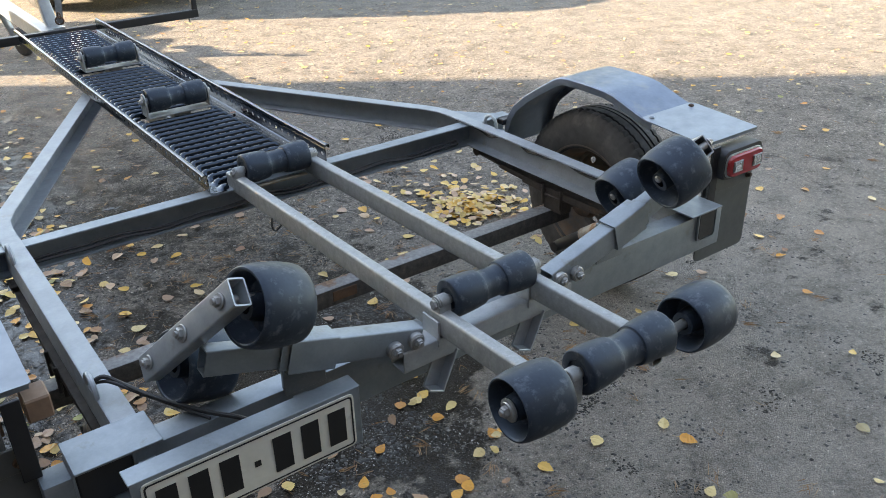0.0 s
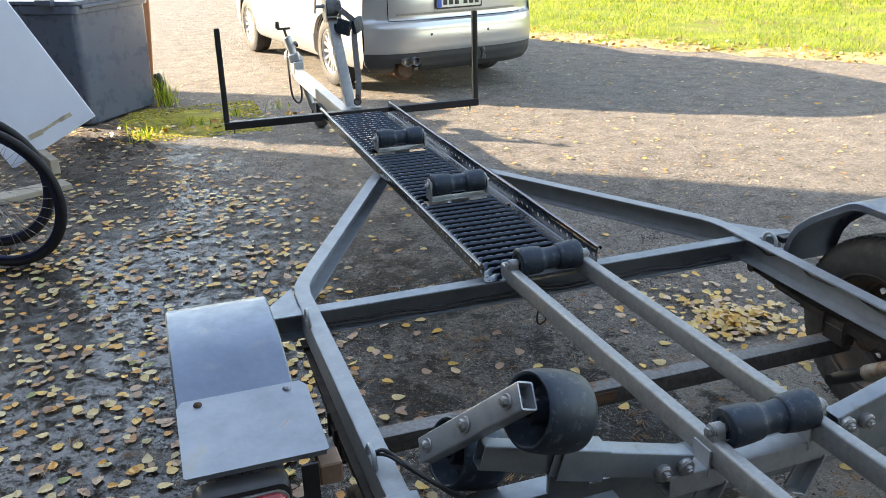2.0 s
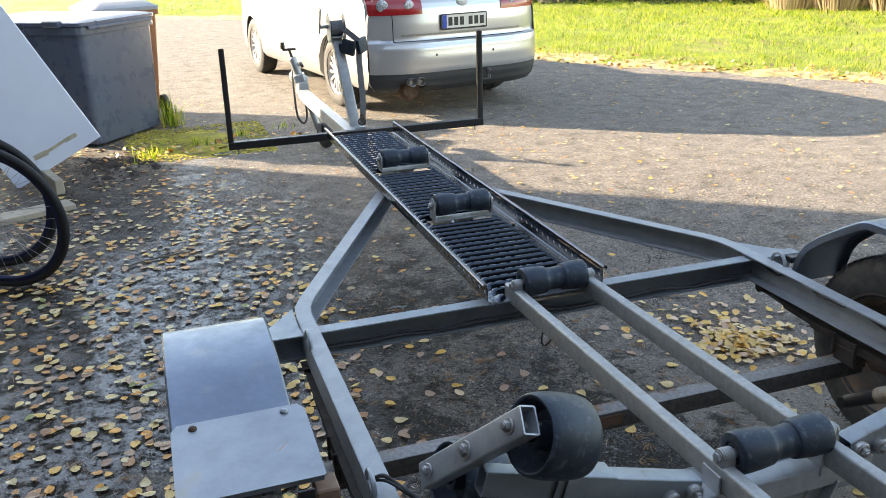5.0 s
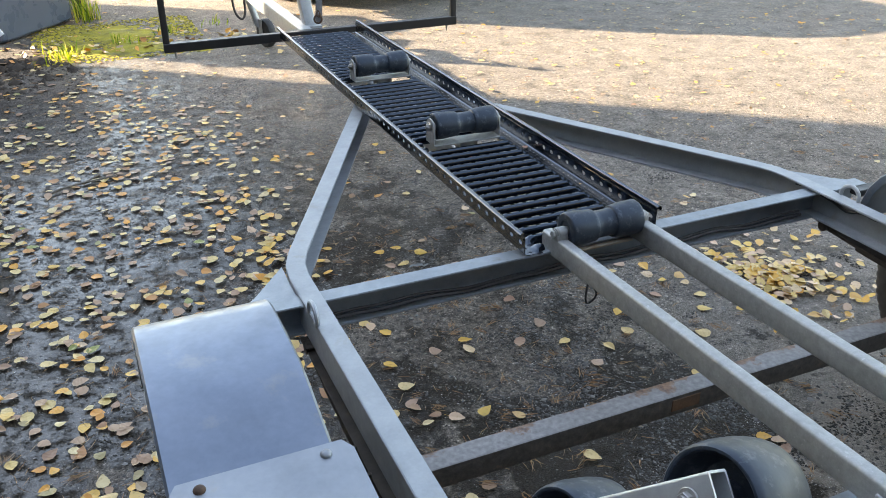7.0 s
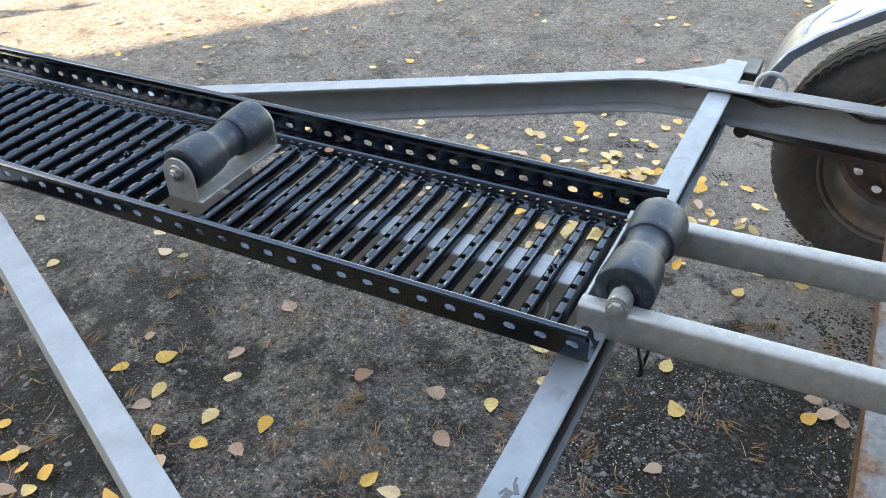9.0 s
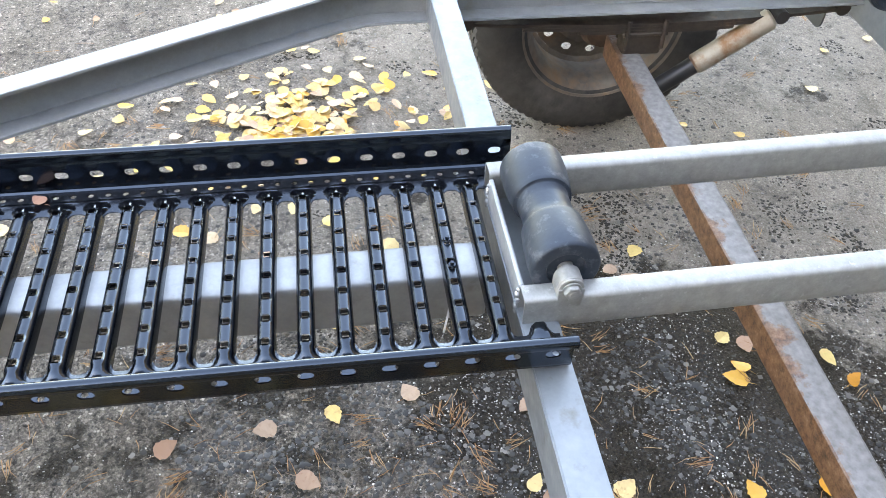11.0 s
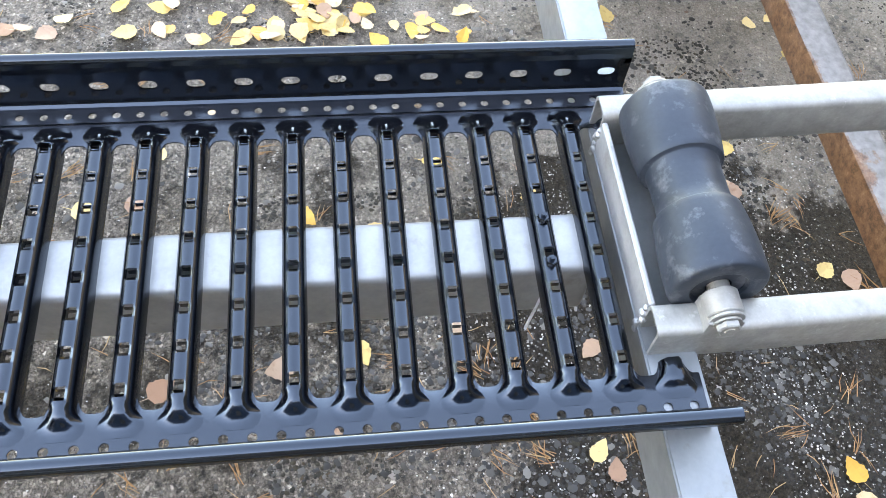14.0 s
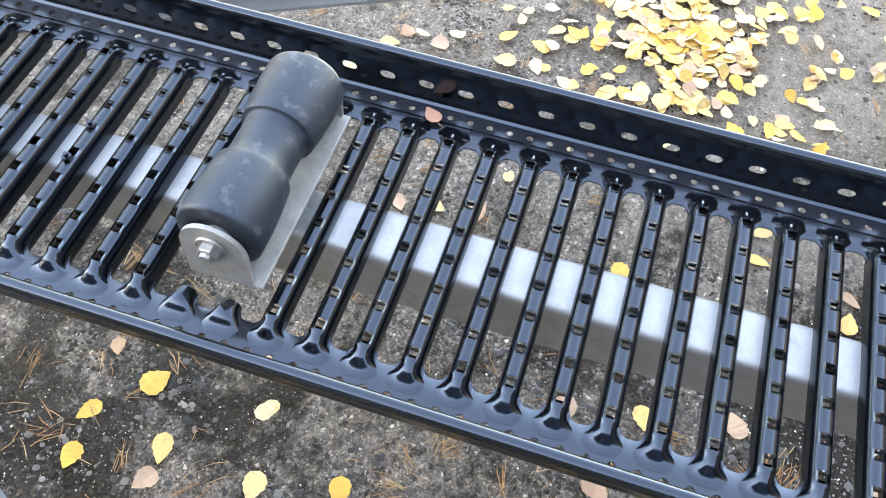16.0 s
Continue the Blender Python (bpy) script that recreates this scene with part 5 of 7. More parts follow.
        for r_, w_, a0, a1 in ((0.085, 0.010, 15, 120), (0.055, 0.014, 150, 215)):
            bm = bmesh.new()
            ring_ = []
            for k in range(15):
                q = radians(a0 + (a1 - a0) * k / 14)
                e = w_ * math.sin(math.pi * (k + 0.6) / 15.2)
                ring_.append([on_guard(rr * math.cos(q), -0.165 + rr * 0.9 * math.sin(q)) for rr in (r_ - e, r_ + e)])
            loops(bm, ring_, False, (False, False))
            part("decal", bm, DECAL, guard, "worn blue swoosh decal")
        bm = bmesh.new()
        y0, y1, z0, z1, hw = -0.648, -0.878, 0.692 + dz, 0.665 + 0.2 * dz, 0.125 + 0.2 * dx
        sx = X(-0.978) + dx
        prof = [(hw - 0.012, y0), (hw, y0 - 0.02), (hw, y1 + 0.004), (hw - 0.004, y1), (-hw + 0.004, y1), (-hw, y1 + 0.004), (-hw, y0 - 0.02), (-hw + 0.012, y0)]
        zz = lambda y: z0 + (z1 - z0) * (y - y0) / (y1 - y0)
        loops(bm, [[(sx + x, y, zz(y) + e) for x, y in prof] for e in (0, 0.003)])
        box(bm, (sx, y1 + 0.0015, z1 - 0.003), (2 * hw - 0.01, 0.003, 0.007))
        part("lamp_shelf", bm, SHELF, guard, "flat sheet shelf riveted over the lamp")
        for e in (-0.085, 0.085):
            bm = bmesh.new()
            lathe(bm, (sx + e, -0.668, zz(-0.668) + 0.002), (0, 0, 1), [(0, 0.0085), (0.002, 0.0085), (0.005, 0.007), (0.007, 0.0035), (0.0075, 0.001)], 16)
            part("rivet", bm, RUST if e * side > 0 else SHELF, guard)
        part("guard_stay", box(bmesh.new(), (X(-0.905) + 0.4 * dx, 0.0, 0.492), (0.09, 0.035, 0.02), None, 0.002), BLACKBAR, guard)
        bm = bmesh.new()
        box(bm, (X(-0.893) + dx, -0.895, 0.575), (0.030, 0.006, 0.160), None, 0.001)
        part("guard_stay", bm, BLACKBAR, guard, "dark mudguard stay")
        # tail lamp, mud flap
        bm = bmesh.new()
        lx, lz = (-1.012 if side < 0 else 0.952), 0.606 + 0.2 * dz
        rr = rrect(0.164, 0.086, 0.020, 5)
        loops(bm, [[(lx + x * k, -0.868 - e, lz + z * k) for x, z in rr] for e, k in ((0, 0.92), (0.006, 1.0), (0.044, 1.0), (0.050, 0.96))])
        lamp = part("tail_lamp", bm, BLACKPL, trailer, "red tail lamp in a black housing with two clear windows")
        bm = bmesh.new()
        r2 = rrect(0.154, 0.068, 0.024, 6)
        loops(bm, [[(lx + x * k, -0.9185 - e, lz - 0.002 + z * k) for x, z in r2] for e, k in ((0, 1.0), (0.003, 1.0), (0.004, 0.97))])
        part("chrome_rim", bm, CHROME, lamp)
        bm = bmesh.new()
        r2 = rrect(0.146, 0.060, 0.021, 6)
        loops(bm, [[(lx + x * k, -0.9225 - e, lz - 0.002 + z * k) for x, z in r2] for e, k in ((0, 1.0), (0.007, 0.98), (0.010, 0.93), (0.0115, 0.7))])
        part("red_lens", bm, REDLENS, lamp, "glossy red lens")
        for e in (-0.042, 0.040):
            bm = bmesh.new()
            box(bm, (lx + e, -0.9345, lz - 0.001), (0.032, 0.004, 0.026), None, 0.001)
            for i in range(3):
                for j in range(2):
                    lathe(bm, (lx + e - 0.010 + 0.010 * i, -0.9365, lz - 0.006 + 0.010 * j), (0, -1, 0), [(0, 0.0050), (0.0015, 0.0036), (0.0006, 0.0018)], 8)
            win = part("clear_window", bm, CLEARLENS, lamp, "faceted clear lamp window")
            bm = bmesh.new()
            for cx_, cz_, sx_, sz_ in ((0, 0.014, 0.036, 0.003), (0, -0.014, 0.036, 0.003), (0.0165, 0, 0.003, 0.025), (-0.0165, 0, 0.003, 0.025)):
                box(bm, (lx + e + cx_, -0.935, lz - 0.001 + cz_), (sx_, 0.006, sz_), None, 0.0006)
            part("window_rim", bm, CHROME, win)
        bm = bmesh.new()
        loops(bm, [[(X(-0.985) + dx + x, -0.875 - e, 0.430 + z) for x, z in rrect(0.216, 0.250, 0.02, 4)] for e in (0, 0.004)])
        box(bm, (X(-0.985) + dx, -0.882, 0.535), (0.19, 0.006, 0.05), None, 0.001)
        flap = part("mud_flap", bm, FLAP, trailer, "weathered grey panel under the lamp")
        for e in (-0.08, 0.08):
            bolt_part((X(-0.985) + dx + e, -0.8855, 0.532), (0, -1, 0), flap, 0.007, 0.005, mat=RUST)


def front():
    bm = bmesh.new()
    u = part("bow_frame", mesh_of("bow_frame", box(bm, (0, 0, 0), (1.480, 0.040, 0.042), None, 0.003), BLACKBAR), None, trailer, "black square-tube crossbar with two uprights", pose(0.034, 2.575, 0.478, 0, -0.6, -2.6))
    for s in (-1, 1):
        bm = bmesh.new()
        tube(bm, (s * 0.7250, 0.0, 0.0215), (s * 0.7250 + (0.008 if s < 0 else 0.004), 0.004, 0.525), 0.030, 0.030, up=(0, 1, 0))
        part("upright", bm, BLACKBAR, u)
        bm = bmesh.new()
        bolt(bm, (s * 0.690, 0.0, -0.021), (0, 0, -1), 0.006, 0.006, 0.004)
        rod(bm, (s * 0.690, 0, -0.03), (s * 0.690, 0, -0.05), 0.004, 8)
        part("bolt", bm, CHROME, u)
    # winch post with its winch, bow stop and strap
    bm = bmesh.new()
    p0, p1 = V((0.062, 2.80, 0.43)), V((0.0127, 2.982, 0.985))
    tube(bm, p0, p1, 0.060, 0.060, up=(1, 0, 0), r=0.006)
    box(bm, (0.058, 2.80, 0.470), (0.10, 0.12, 0.012), None, 0.002)
    post = part("winch_post", bm, GALV, trailer, "leaning galvanised winch post")
    ax = (p1 - p0).normalized()
    bm = bmesh.new()
    for e in (-0.045, 0.045):
        rings = [[p1 + V((e + q, -0.03 + 0.062 * math.cos(a), 0.050 + 0.085 * math.sin(a))) for a in (2 * math.pi * k / 16 for k in range(16))] for q in (-0.002, 0.002)]
        loops(bm, rings)
    box(bm, p1 + V((0, -0.03, 0.0)), (0.09, 0.09, 0.006), None, 0.002)
    rod(bm, p1 + V((-0.10, -0.03, 0.06)), p1 + V((0.06, -0.03, 0.06)), 0.011, 12)
    box(bm, p1 + V((-0.10, -0.06, 0.10)), (0.008, 0.03, 0.17), Matrix.Rotation(0.5, 3, "X"), 0.002)
    part("winch", bm, GALV, post, "small hand winch")
    bm = bmesh.new()
    lathe(bm, p1 + V((-0.038, -0.03, 0.05)), (1, 0, 0), [(0, 0.034), (0.005, 0.045), (0.071, 0.045), (0.076, 0.034)], 20)
    part("strap_drum", bm, STRAP, post)
    bm = bmesh.new()
    q = p0 + ax * 0.53 + V((0.085, -0.070, 0.0))
    for s_ in (-1, 1):                              # a V of two thick pads
        box(bm, q + V((s_ * 0.040, -0.022, 0.004 * s_)), (0.028, 0.085, 0.085), Matrix.Rotation(-s_ * 0.85, 3, "Z") @ Matrix.Rotation(0.25, 3, "X"), 0.006, 2)
    box(bm, q + V((-0.040, 0.035, -0.012)), (0.085, 0.05, 0.05), Matrix.Rotation(-0.45, 3, "Z"), 0.005)
    part("bow_stop", bm, RUBBER, post, "black rubber bow stop")
    bm = bmesh.new()
    pts = [p1 + V((0.02, -0.075, 0.06)), q + V((0.02, -0.04, 0.03)), q + V((0.015, -0.035, -0.08)), V((0.098, 2.735, 0.62)), V((0.088, 2.725, 0.54)), V((0.082, 2.72, 0.50))]
    sweep(bm, [(0.017, 0.0015), (-0.017, 0.0015), (-0.017, -0.0015), (0.017, -0.0015)], pts, up=(0, 1, 0.2))
    part("strap", bm, STRAP, post, "dark webbing strap")
    bm = bmesh.new()
    ring(bm, (0.08, 2.715, 0.515), (0.3, 1, 0), 0.020, 0.0045, 18, 8)
    ring(bm, (0.08, 2.70, 0.545), (1, 0.2, 0), 0.016, 0.004, 18, 8)
    part("hook", bm, RUST, post)
    # coupling, jockey wheel, cable
    zt = 0.452
    bm = bmesh.new()
    box(bm, (0.02, 4.50, zt + 0.075), (0.085, 0.30, 0.055), None, 0.012, 2)
    lathe(bm, (0.02, 4.66, zt + 0.03), (0, 0, 1), [(0, 0.045), (0.02, 0.055), (0.06, 0.05), (0.08, 0.03)], 20)
    box(bm, (0.02, 4.40, zt + 0.015), (0.075, 0.16, 0.10), None, 0.006)
    cp = part("coupling", bm, GALV, trailer, "galvanised ball coupling with overrun head")
    bm = bmesh.new()
    hose(bm, [(0.02, 4.56, zt + 0.10), (0.02, 4.50, zt + 0.17), (0.02, 4.40, zt + 0.20), (0.02, 4.33, zt + 0.185)], 0.012, 10, 4)
    part("coupling_handle", bm, BLACKPL, cp)
    bm = bmesh.new()
    jb, jt = V((0.115, 4.36, 0.14)), V((-0.040, 4.40, 0.70))
    jd = (jt - jb).normalized()
    rod(bm, jb, jb + jd * 0.50, 0.024, 18)
    rod(bm, jb + jd * 0.34, jt, 0.030, 18)
    box(bm, jb + jd * 0.42, (0.09, 0.08, 0.06), jd.to_track_quat("Z", "Y").to_matrix(), 0.006)
    jk = part("jockey_wheel", bm, GALV, trailer, "jockey wheel clamped to the drawbar")
    bm = bmesh.new()
    rod(bm, jt, jt + jd * 0.06, 0.010, 10)
    box(bm, jt + jd * 0.06, (0.10, 0.025, 0.016), None, 0.004)
    lathe(bm, jt + jd * 0.065 + V((-0.045, 0, 0)), (0, 0, 1), [(0, 0.016), (0.02, 0.018), (0.05, 0.014)], 12)
    part("crank", bm, BLACKPL, jk)
    bm = bmesh.new()
    lathe(bm, (0.155, 4.33, 0.098), V((1, 0.3, 0)), [(-0.026, 0.075), (-0.024, 0.092), (-0.012, 0.098), (0.012, 0.098), (0.024, 0.092), (0.026, 0.075), (0.012, 0.06), (-0.012, 0.06)], 28)
    part("tyre", bm, TYRE, jk)
    bm = bmesh.new()
    for e in (-0.034, 0.034):
        box(bm, V((0.150, 4.335, 0.135)) + V((e, e * 0.3, 0)), (0.004, 0.05, 0.12), Matrix.Rotation(0.28, 3, "Z"), 0.001)
    part("fork", bm, GALV, jk)
    bm = bmesh.new()
    hose(bm, [(-0.02, 4.50, 0.60), (-0.045, 4.42, 0.56), (-0.055, 4.34, 0.42), (-0.05, 4.30, 0.27), (-0.01, 4.29, 0.215), (0.02, 4.30, 0.26), (0.02, 4.33, 0.38), (0.0, 4.40, 0.46)], 0.008, 8, 5)
    part("breakaway_cable", bm, BLACKPL, trailer, "looped black breakaway cable")


rails()
centre_tubes()
cable_tray()
rear()
running_gear()
front()

# ---------------------------------------------------------------- car
def car():
    c = thing("parked_car", "silver estate car parked with its tail to the trailer", "car", pose(1.48, 6.13, 0, 0, 0, 9.0))
    WB = 2.71

    def lerp(y, tab):
        for (a, u), (b, v) in zip(tab, tab[1:]):
            if y <= b:
                f = max(0, (y - a) / (b - a))
                f = f * f * (3 - 2 * f)
                return u + (v - u) * f
        return tab[-1][1]

    def section(y):
        w = lerp(y, [(-0.95, 0.80), (-0.80, 0.865), (-0.4, 0.905), (2.6, 0.91), (3.2, 0.87), (3.55, 0.76), (3.68, 0.60)])
        zr = lerp(y, [(-0.95, 1.20), (-0.70, 1.44), (0.2, 1.49), (1.2, 1.49), (1.55, 1.42), (2.35, 1.0), (3.3, 0.86), (3.68, 0.66)])
        zl = 0.24
        for yc in (0.0, WB):
            d = abs(y - yc)
            if d < 0.365:
                zl = max(zl, 0.325 + math.sqrt(0.365 ** 2 - d * d))
        pts = [(w - 0.05, zl), (w - 0.006, zl + 0.06), (w + 0.006, 0.46), (w + 0.004, 0.66), (w - 0.012, 0.86), (w - 0.04, 0.965), (w - 0.055, 0.99), (w - 0.14, zr - 0.22), (w - 0.20, zr - 0.07), (w - 0.30, zr - 0.012), (w * 0.35, zr + 0.012), (0, zr + 0.016)]
        out = []
        for x, z in pts:
            out.append((x, min(max(z, zl), zr + 0.016)))
        return out

    ys = [-0.785 + 0.04 * k for k in range(112)]
    bm = bmesh.new()
    rings = []
    for y in ys:
        h = section(y)
        rings.append([(-x, y, z) for x, z in h] + [(x, y, z) for x, z in h[-2::-1]])
    vs = [[bm.verts.new(p) for p in r] for r in rings]
    n = len(rings[0])
    for a, b, y in zip(vs, vs[1:], ys):
        for i in range(n - 1):
            f = bm.faces.new((a[i], a[i + 1], b[i + 1], b[i]))
            k = min(i, n - 2 - i)
            if k in (6, 7) and -0.72 < y < 2.15 and not (0.28 < y < 0.34 or 1.16 < y < 1.22):
                f.material_index = 1
            if k in (8, 9, 10) and 1.5 < y < 2.3:
                f.material_index = 1
    bm.faces.new(vs[-1])
    part("body", bm, [CARPAINT, GLASS], c, "silver body with dark side glass", None, 32)

    def shell(x, z):
        prof = [(0.20, 0.88), (0.28, 0.955), (0.36, 0.985), (0.44, 1.0), (0.52, 1.005), (0.60, 1.0), (0.655, 0.985), (0.672, 0.955), (0.69, 0.948), (0.80, 0.95), (0.93, 0.94), (0.99, 0.925), (1.02, 0.90), (1.25, 0.80), (1.42, 0.70)]
        y = -lerp(z, prof)
        return y + 0.20 * (abs(x) / 0.87) ** 4.5

    def patch(name, x0, x1, z0, z1, nx, nz, mat, lift=0.0, label="", parent=None, t=0.012, test=None):
        b = bmesh.new()
        g = [[b.verts.new((x0 + (x1 - x0) * i / nx, shell(x0 + (x1 - x0) * i / nx, z0 + (z1 - z0) * j / nz) - lift, z0 + (z1 - z0) * j / nz)) for i in range(nx + 1)] for j in range(nz + 1)]
        for j in range(nz):
            for i in range(nx):
                if not test or test((x0 + (x1 - x0) * (i + 0.5) / nx), z0 + (z1 - z0) * (j + 0.5) / nz):
                    b.faces.new((g[j][i], g[j][i + 1], g[j + 1][i + 1], g[j + 1][i]))
        for v in [v for v in b.verts if not v.link_faces]:
            b.verts.remove(v)
        return thicken(part(name, b, mat, parent or c, label, None, 40), t, -1)

    gate = patch("tailgate", -0.66, 0.66, 0.675, 1.42, 44, 40, CARPAINT, 0.004, "silver tailgate", test=lambda x, z: not (z > 1.06 and abs(x) < 0.58))
    patch("rear_window", -0.60, 0.60, 1.05, 1.40, 20, 10, GLASS, 0.0, "dark rear window", gate)
    for s in (-1, 1):
        patch("rear_quarter", s * 0.667, s * 0.862, 0.66, 1.30, 12, 30, CARPAINT, 0.002)
    bump_ = patch("bumper", -0.866, 0.866, 0.395, 0.668, 60, 18, CARPAINT, 0.004, "silver rear bumper")
    patch("lower_bumper", -0.868, 0.868, 0.215, 0.392, 50, 10, CARDARK, -0.002, "dark plastic lower bumper", None, 0.012, lambda x, z: not (z < 0.31 and 0.38 < -x < 0.62))
    bm = bmesh.new()
    for i in range(40):
        x0, x1 = -0.60 + 0.03 * i, -0.60 + 0.03 * (i + 1)
        z = 0.722
        a = [(x0, shell(x0, z) - 0.012, z - 0.008), (x1, shell(x1, z) - 0.012, z - 0.008), (x1, shell(x1, z) - 0.014, z + 0.008), (x0, shell(x0, z) - 0.014, z + 0.008)]
        bm.faces.new([bm.verts.new(p) for p in a])
    bmesh.ops.remove_doubles(bm, verts=bm.verts, dist=1e-5)
    thicken(part("chrome_strip", bm, CHROME, gate, "thin bright strip"), 0.008, 1)
    for s in (-1, 1):
        lamp = patch("rear_lamp", s * 0.40, s * 0.845, 0.895, 1.065, 20, 10, REDLENS, 0.014, "red rear lamp with round white lights")
        for xx, r in ((0.735, 0.052), (0.515, 0.042)):
            b = bmesh.new()
            lathe(b, (s * xx, shell(s * xx, 0.975) - 0.010, 0.975), (s * (0.35 if xx > 0.6 else 0.05), -1, 0), [(0, r), (0.010, r), (0.014, r * 0.8), (0.015, r * 0.4)], 24)
            part("round_light", b, CLEARLENS, lamp)
    b = bmesh.new()
    lathe(b, (0, shell(0, 0.985) - 0.003, 0.985), (0, -1, 0.1), [(0, 0.055), (0.006, 0.055), (0.010, 0.045), (0.011, 0.02)], 28)
    part("badge", b, CHROME, gate, "round chrome badge")
    b = bmesh.new()
    loops(b, [[(x, -0.962 - e, 0.815 + z) for x, z in rrect(0.468, 0.136, 0.012, 3)] for e in (0, 0.012)])
    pl = part("number_plate", b, BLACKPL, c, "white number plate with a blue band in a black holder")
    b = bmesh.new()
    loops(b, [[(x, -0.9755 - e, 0.818 + z) for x, z in rrect(0.44, 0.112, 0.008, 3)] for e in (0, 0.002)])
    part("plate_sheet", b, PLATEWHITE, pl)
    b = bmesh.new()
    box(b, (-0.199, -0.9785, 0.818), (0.040, 0.002, 0.110))
    part("blue_band", b, BLUEBAND, pl)
    for k, x in enumerate((-0.142, -0.084, -0.026, 0.062, 0.120, 0.178)):
        b = bmesh.new()
        box(b, (x, -0.9785, 0.818), (0.040, 0.002, 0.072))
        part("plate_bar", b, INK, pl)
    for k in range(2):
        b = bmesh.new()
        x = -0.545 + 0.085 * k
        lathe(b, (x, -0.945, 0.325), (0, -1, 0), [(0, 0.036), (0.07, 0.038), (0.075, 0.036), (0.072, 0.033), (0.02, 0.031)], 22, (True, True))
        part("exhaust_tip", b, CHROME, c, "bright exhaust tip")
    b = bmesh.new()
    lathe(b, (-0.50, -0.86, 0.24), (0, 1, 0), [(0, 0.07), (0.03, 0.10), (0.40, 0.10), (0.43, 0.07)], 20)
    part("silencer", b, RUST, c)
    b = bmesh.new()
    box(b, (0.20, -0.95, 0.30), (0.12, 0.10, 0.05), None, 0.01)
    rod(b, (0.20, -1.02, 0.30), (0.20, -1.04, 0.36), 0.014)
    bmesh.ops.create_uvsphere(b, u_segments=14, v_segments=8, radius=0.025, matrix=pose(0.20, -1.04, 0.375))
    part("tow_ball", b, CARDARK, c)
    b = bmesh.new()
    box(b, (0, 1.35, 0.29), (1.50, 4.3, 0.12), None, 0.03)
    part("underbody", b, BLACKPL, c)
    for x in (-0.30, 0.28):
        b = bmesh.new()
        lathe(b, (x, shell(x, 0.545) - 0.001, 0.545), (0, -1, 0), [(0, 0.012), (0.004, 0.012), (0.006, 0.009)], 14)
        part("parking_sensor", b, CARDARK, bump_)
    # wheels
    ty = bmesh.new()
    half = [(0.085, 0.205), (0.098, 0.215), (0.104, 0.25), (0.100, 0.29), (0.086, 0.314), (0.06, 0.322), (0.03, 0.324), (0.028, 0.317), (0.02, 0.317), (0.018, 0.325)]
    lathe(ty, (0, 0, 0), (1, 0, 0), [(-s, r) for s, r in half] + [(s, r) for s, r in reversed(half)], 48, (False, False))
    ty = mesh_of("tyre", ty, TYRE, 35)
    rm = bmesh.new()
    lathe(rm, (0, 0, 0), (1, 0, 0), [(-0.08, 0.2), (-0.07, 0.19), (0.06, 0.195), (0.085, 0.207), (0.090, 0.213), (0.092, 0.205), (0.075, 0.190)], 40, (False, False))
    for k in range(15):
        a = 2 * math.pi * k / 15
        box(rm, (0.066, 0.118 * math.cos(a), 0.118 * math.sin(a)), (0.022, 0.165, 0.030), Matrix.Rotation(a, 3, "X"), 0.006)
    lathe(rm, (0.05, 0, 0), (1, 0, 0), [(0, 0.06), (0.03, 0.055), (0.036, 0.035), (0.038, 0.01)], 24)
    rm = mesh_of("rim", rm, ALLOY, 35)
    dk = bmesh.new()
    lathe(dk, (0, 0, 0), (1, 0, 0), [(-0.06, 0.196), (0.02, 0.196)], 32)
    dk = mesh_of("brake_disc", dk, CARDARK, 35)
    for x in (-0.79, 0.79):
        for y in (0.0, WB):
            w = part("wheel", ty, None, c, "black tyre on a silver alloy wheel", pose(x, y, 0.324, 15, 0, 180 if x < 0 else 0))
            part("rim", rm, None, w, "silver multi-spoke alloy rim")
            part("brake_disc", dk, None, w)
            b = bmesh.new()
            rings = [[(x * 0.98 + e, y + 0.372 * math.cos(q), 0.325 + 0.372 * math.sin(q)) for q in (math.pi * k / 20 for k in range(21))] for e in (-0.16 if x > 0 else 0.16, 0.10 if x > 0 else -0.10)]
            loops(b, rings, False, (False, False))
            part("wheel_arch", b, BLACKPL, c)


car()


# ---------------------------------------------------------------- bins, board, wheels
def container():
    c = thing("waste_container", "large blue-grey plastic waste container with a pale closed lid", "container", pose(-1.53, 5.09, 0, 0, 0, 53))
    D, W = 0.88, 1.25

    def ringz(z, i, r=0.05):
        return [(D / 2 + x, W / 2 + y, z) for x, y in rrect(D - 2 * i, W - 2 * i, r, 4)]
    bm = bmesh.new()
    loops(bm, [ringz(0.012, 0.035), ringz(0.03, 0.02), ringz(0.30, 0.015), ringz(0.88, 0.0), ringz(0.885, -0.02), ringz(0.945, -0.02), ringz(0.950, -0.005)])
    part("body", bm, BIN, c, "blue-grey tapered plastic body")
    bm = bmesh.new()
    loops(bm, [ringz(0.952, -0.03), ringz(0.978, -0.03), ringz(0.982, -0.015)])
    part("lid_rim", bm, BIN, c)
    bm = bmesh.new()
    loops(bm, [ringz(0.9825, -0.012), ringz(0.988, 0.0), ringz(0.996, 0.07), ringz(1.012, 0.22, 0.03)])
    part("lid", bm, BINLID, c, "pale grey dusty lid")
    for y in (0.22, 1.0):
        bm = bmesh.new()
        box(bm, (-0.045, y, 0.972), (0.05, 0.16, 0.05), None, 0.008)
        part("lid_latch", bm, BIN, c)
    bm = bmesh.new()
    box(bm, (D / 2, -0.036, 0.935), (D * 0.9, 0.02, 0.03), None, 0.006)
    part("rim_bar", bm, BIN, c)


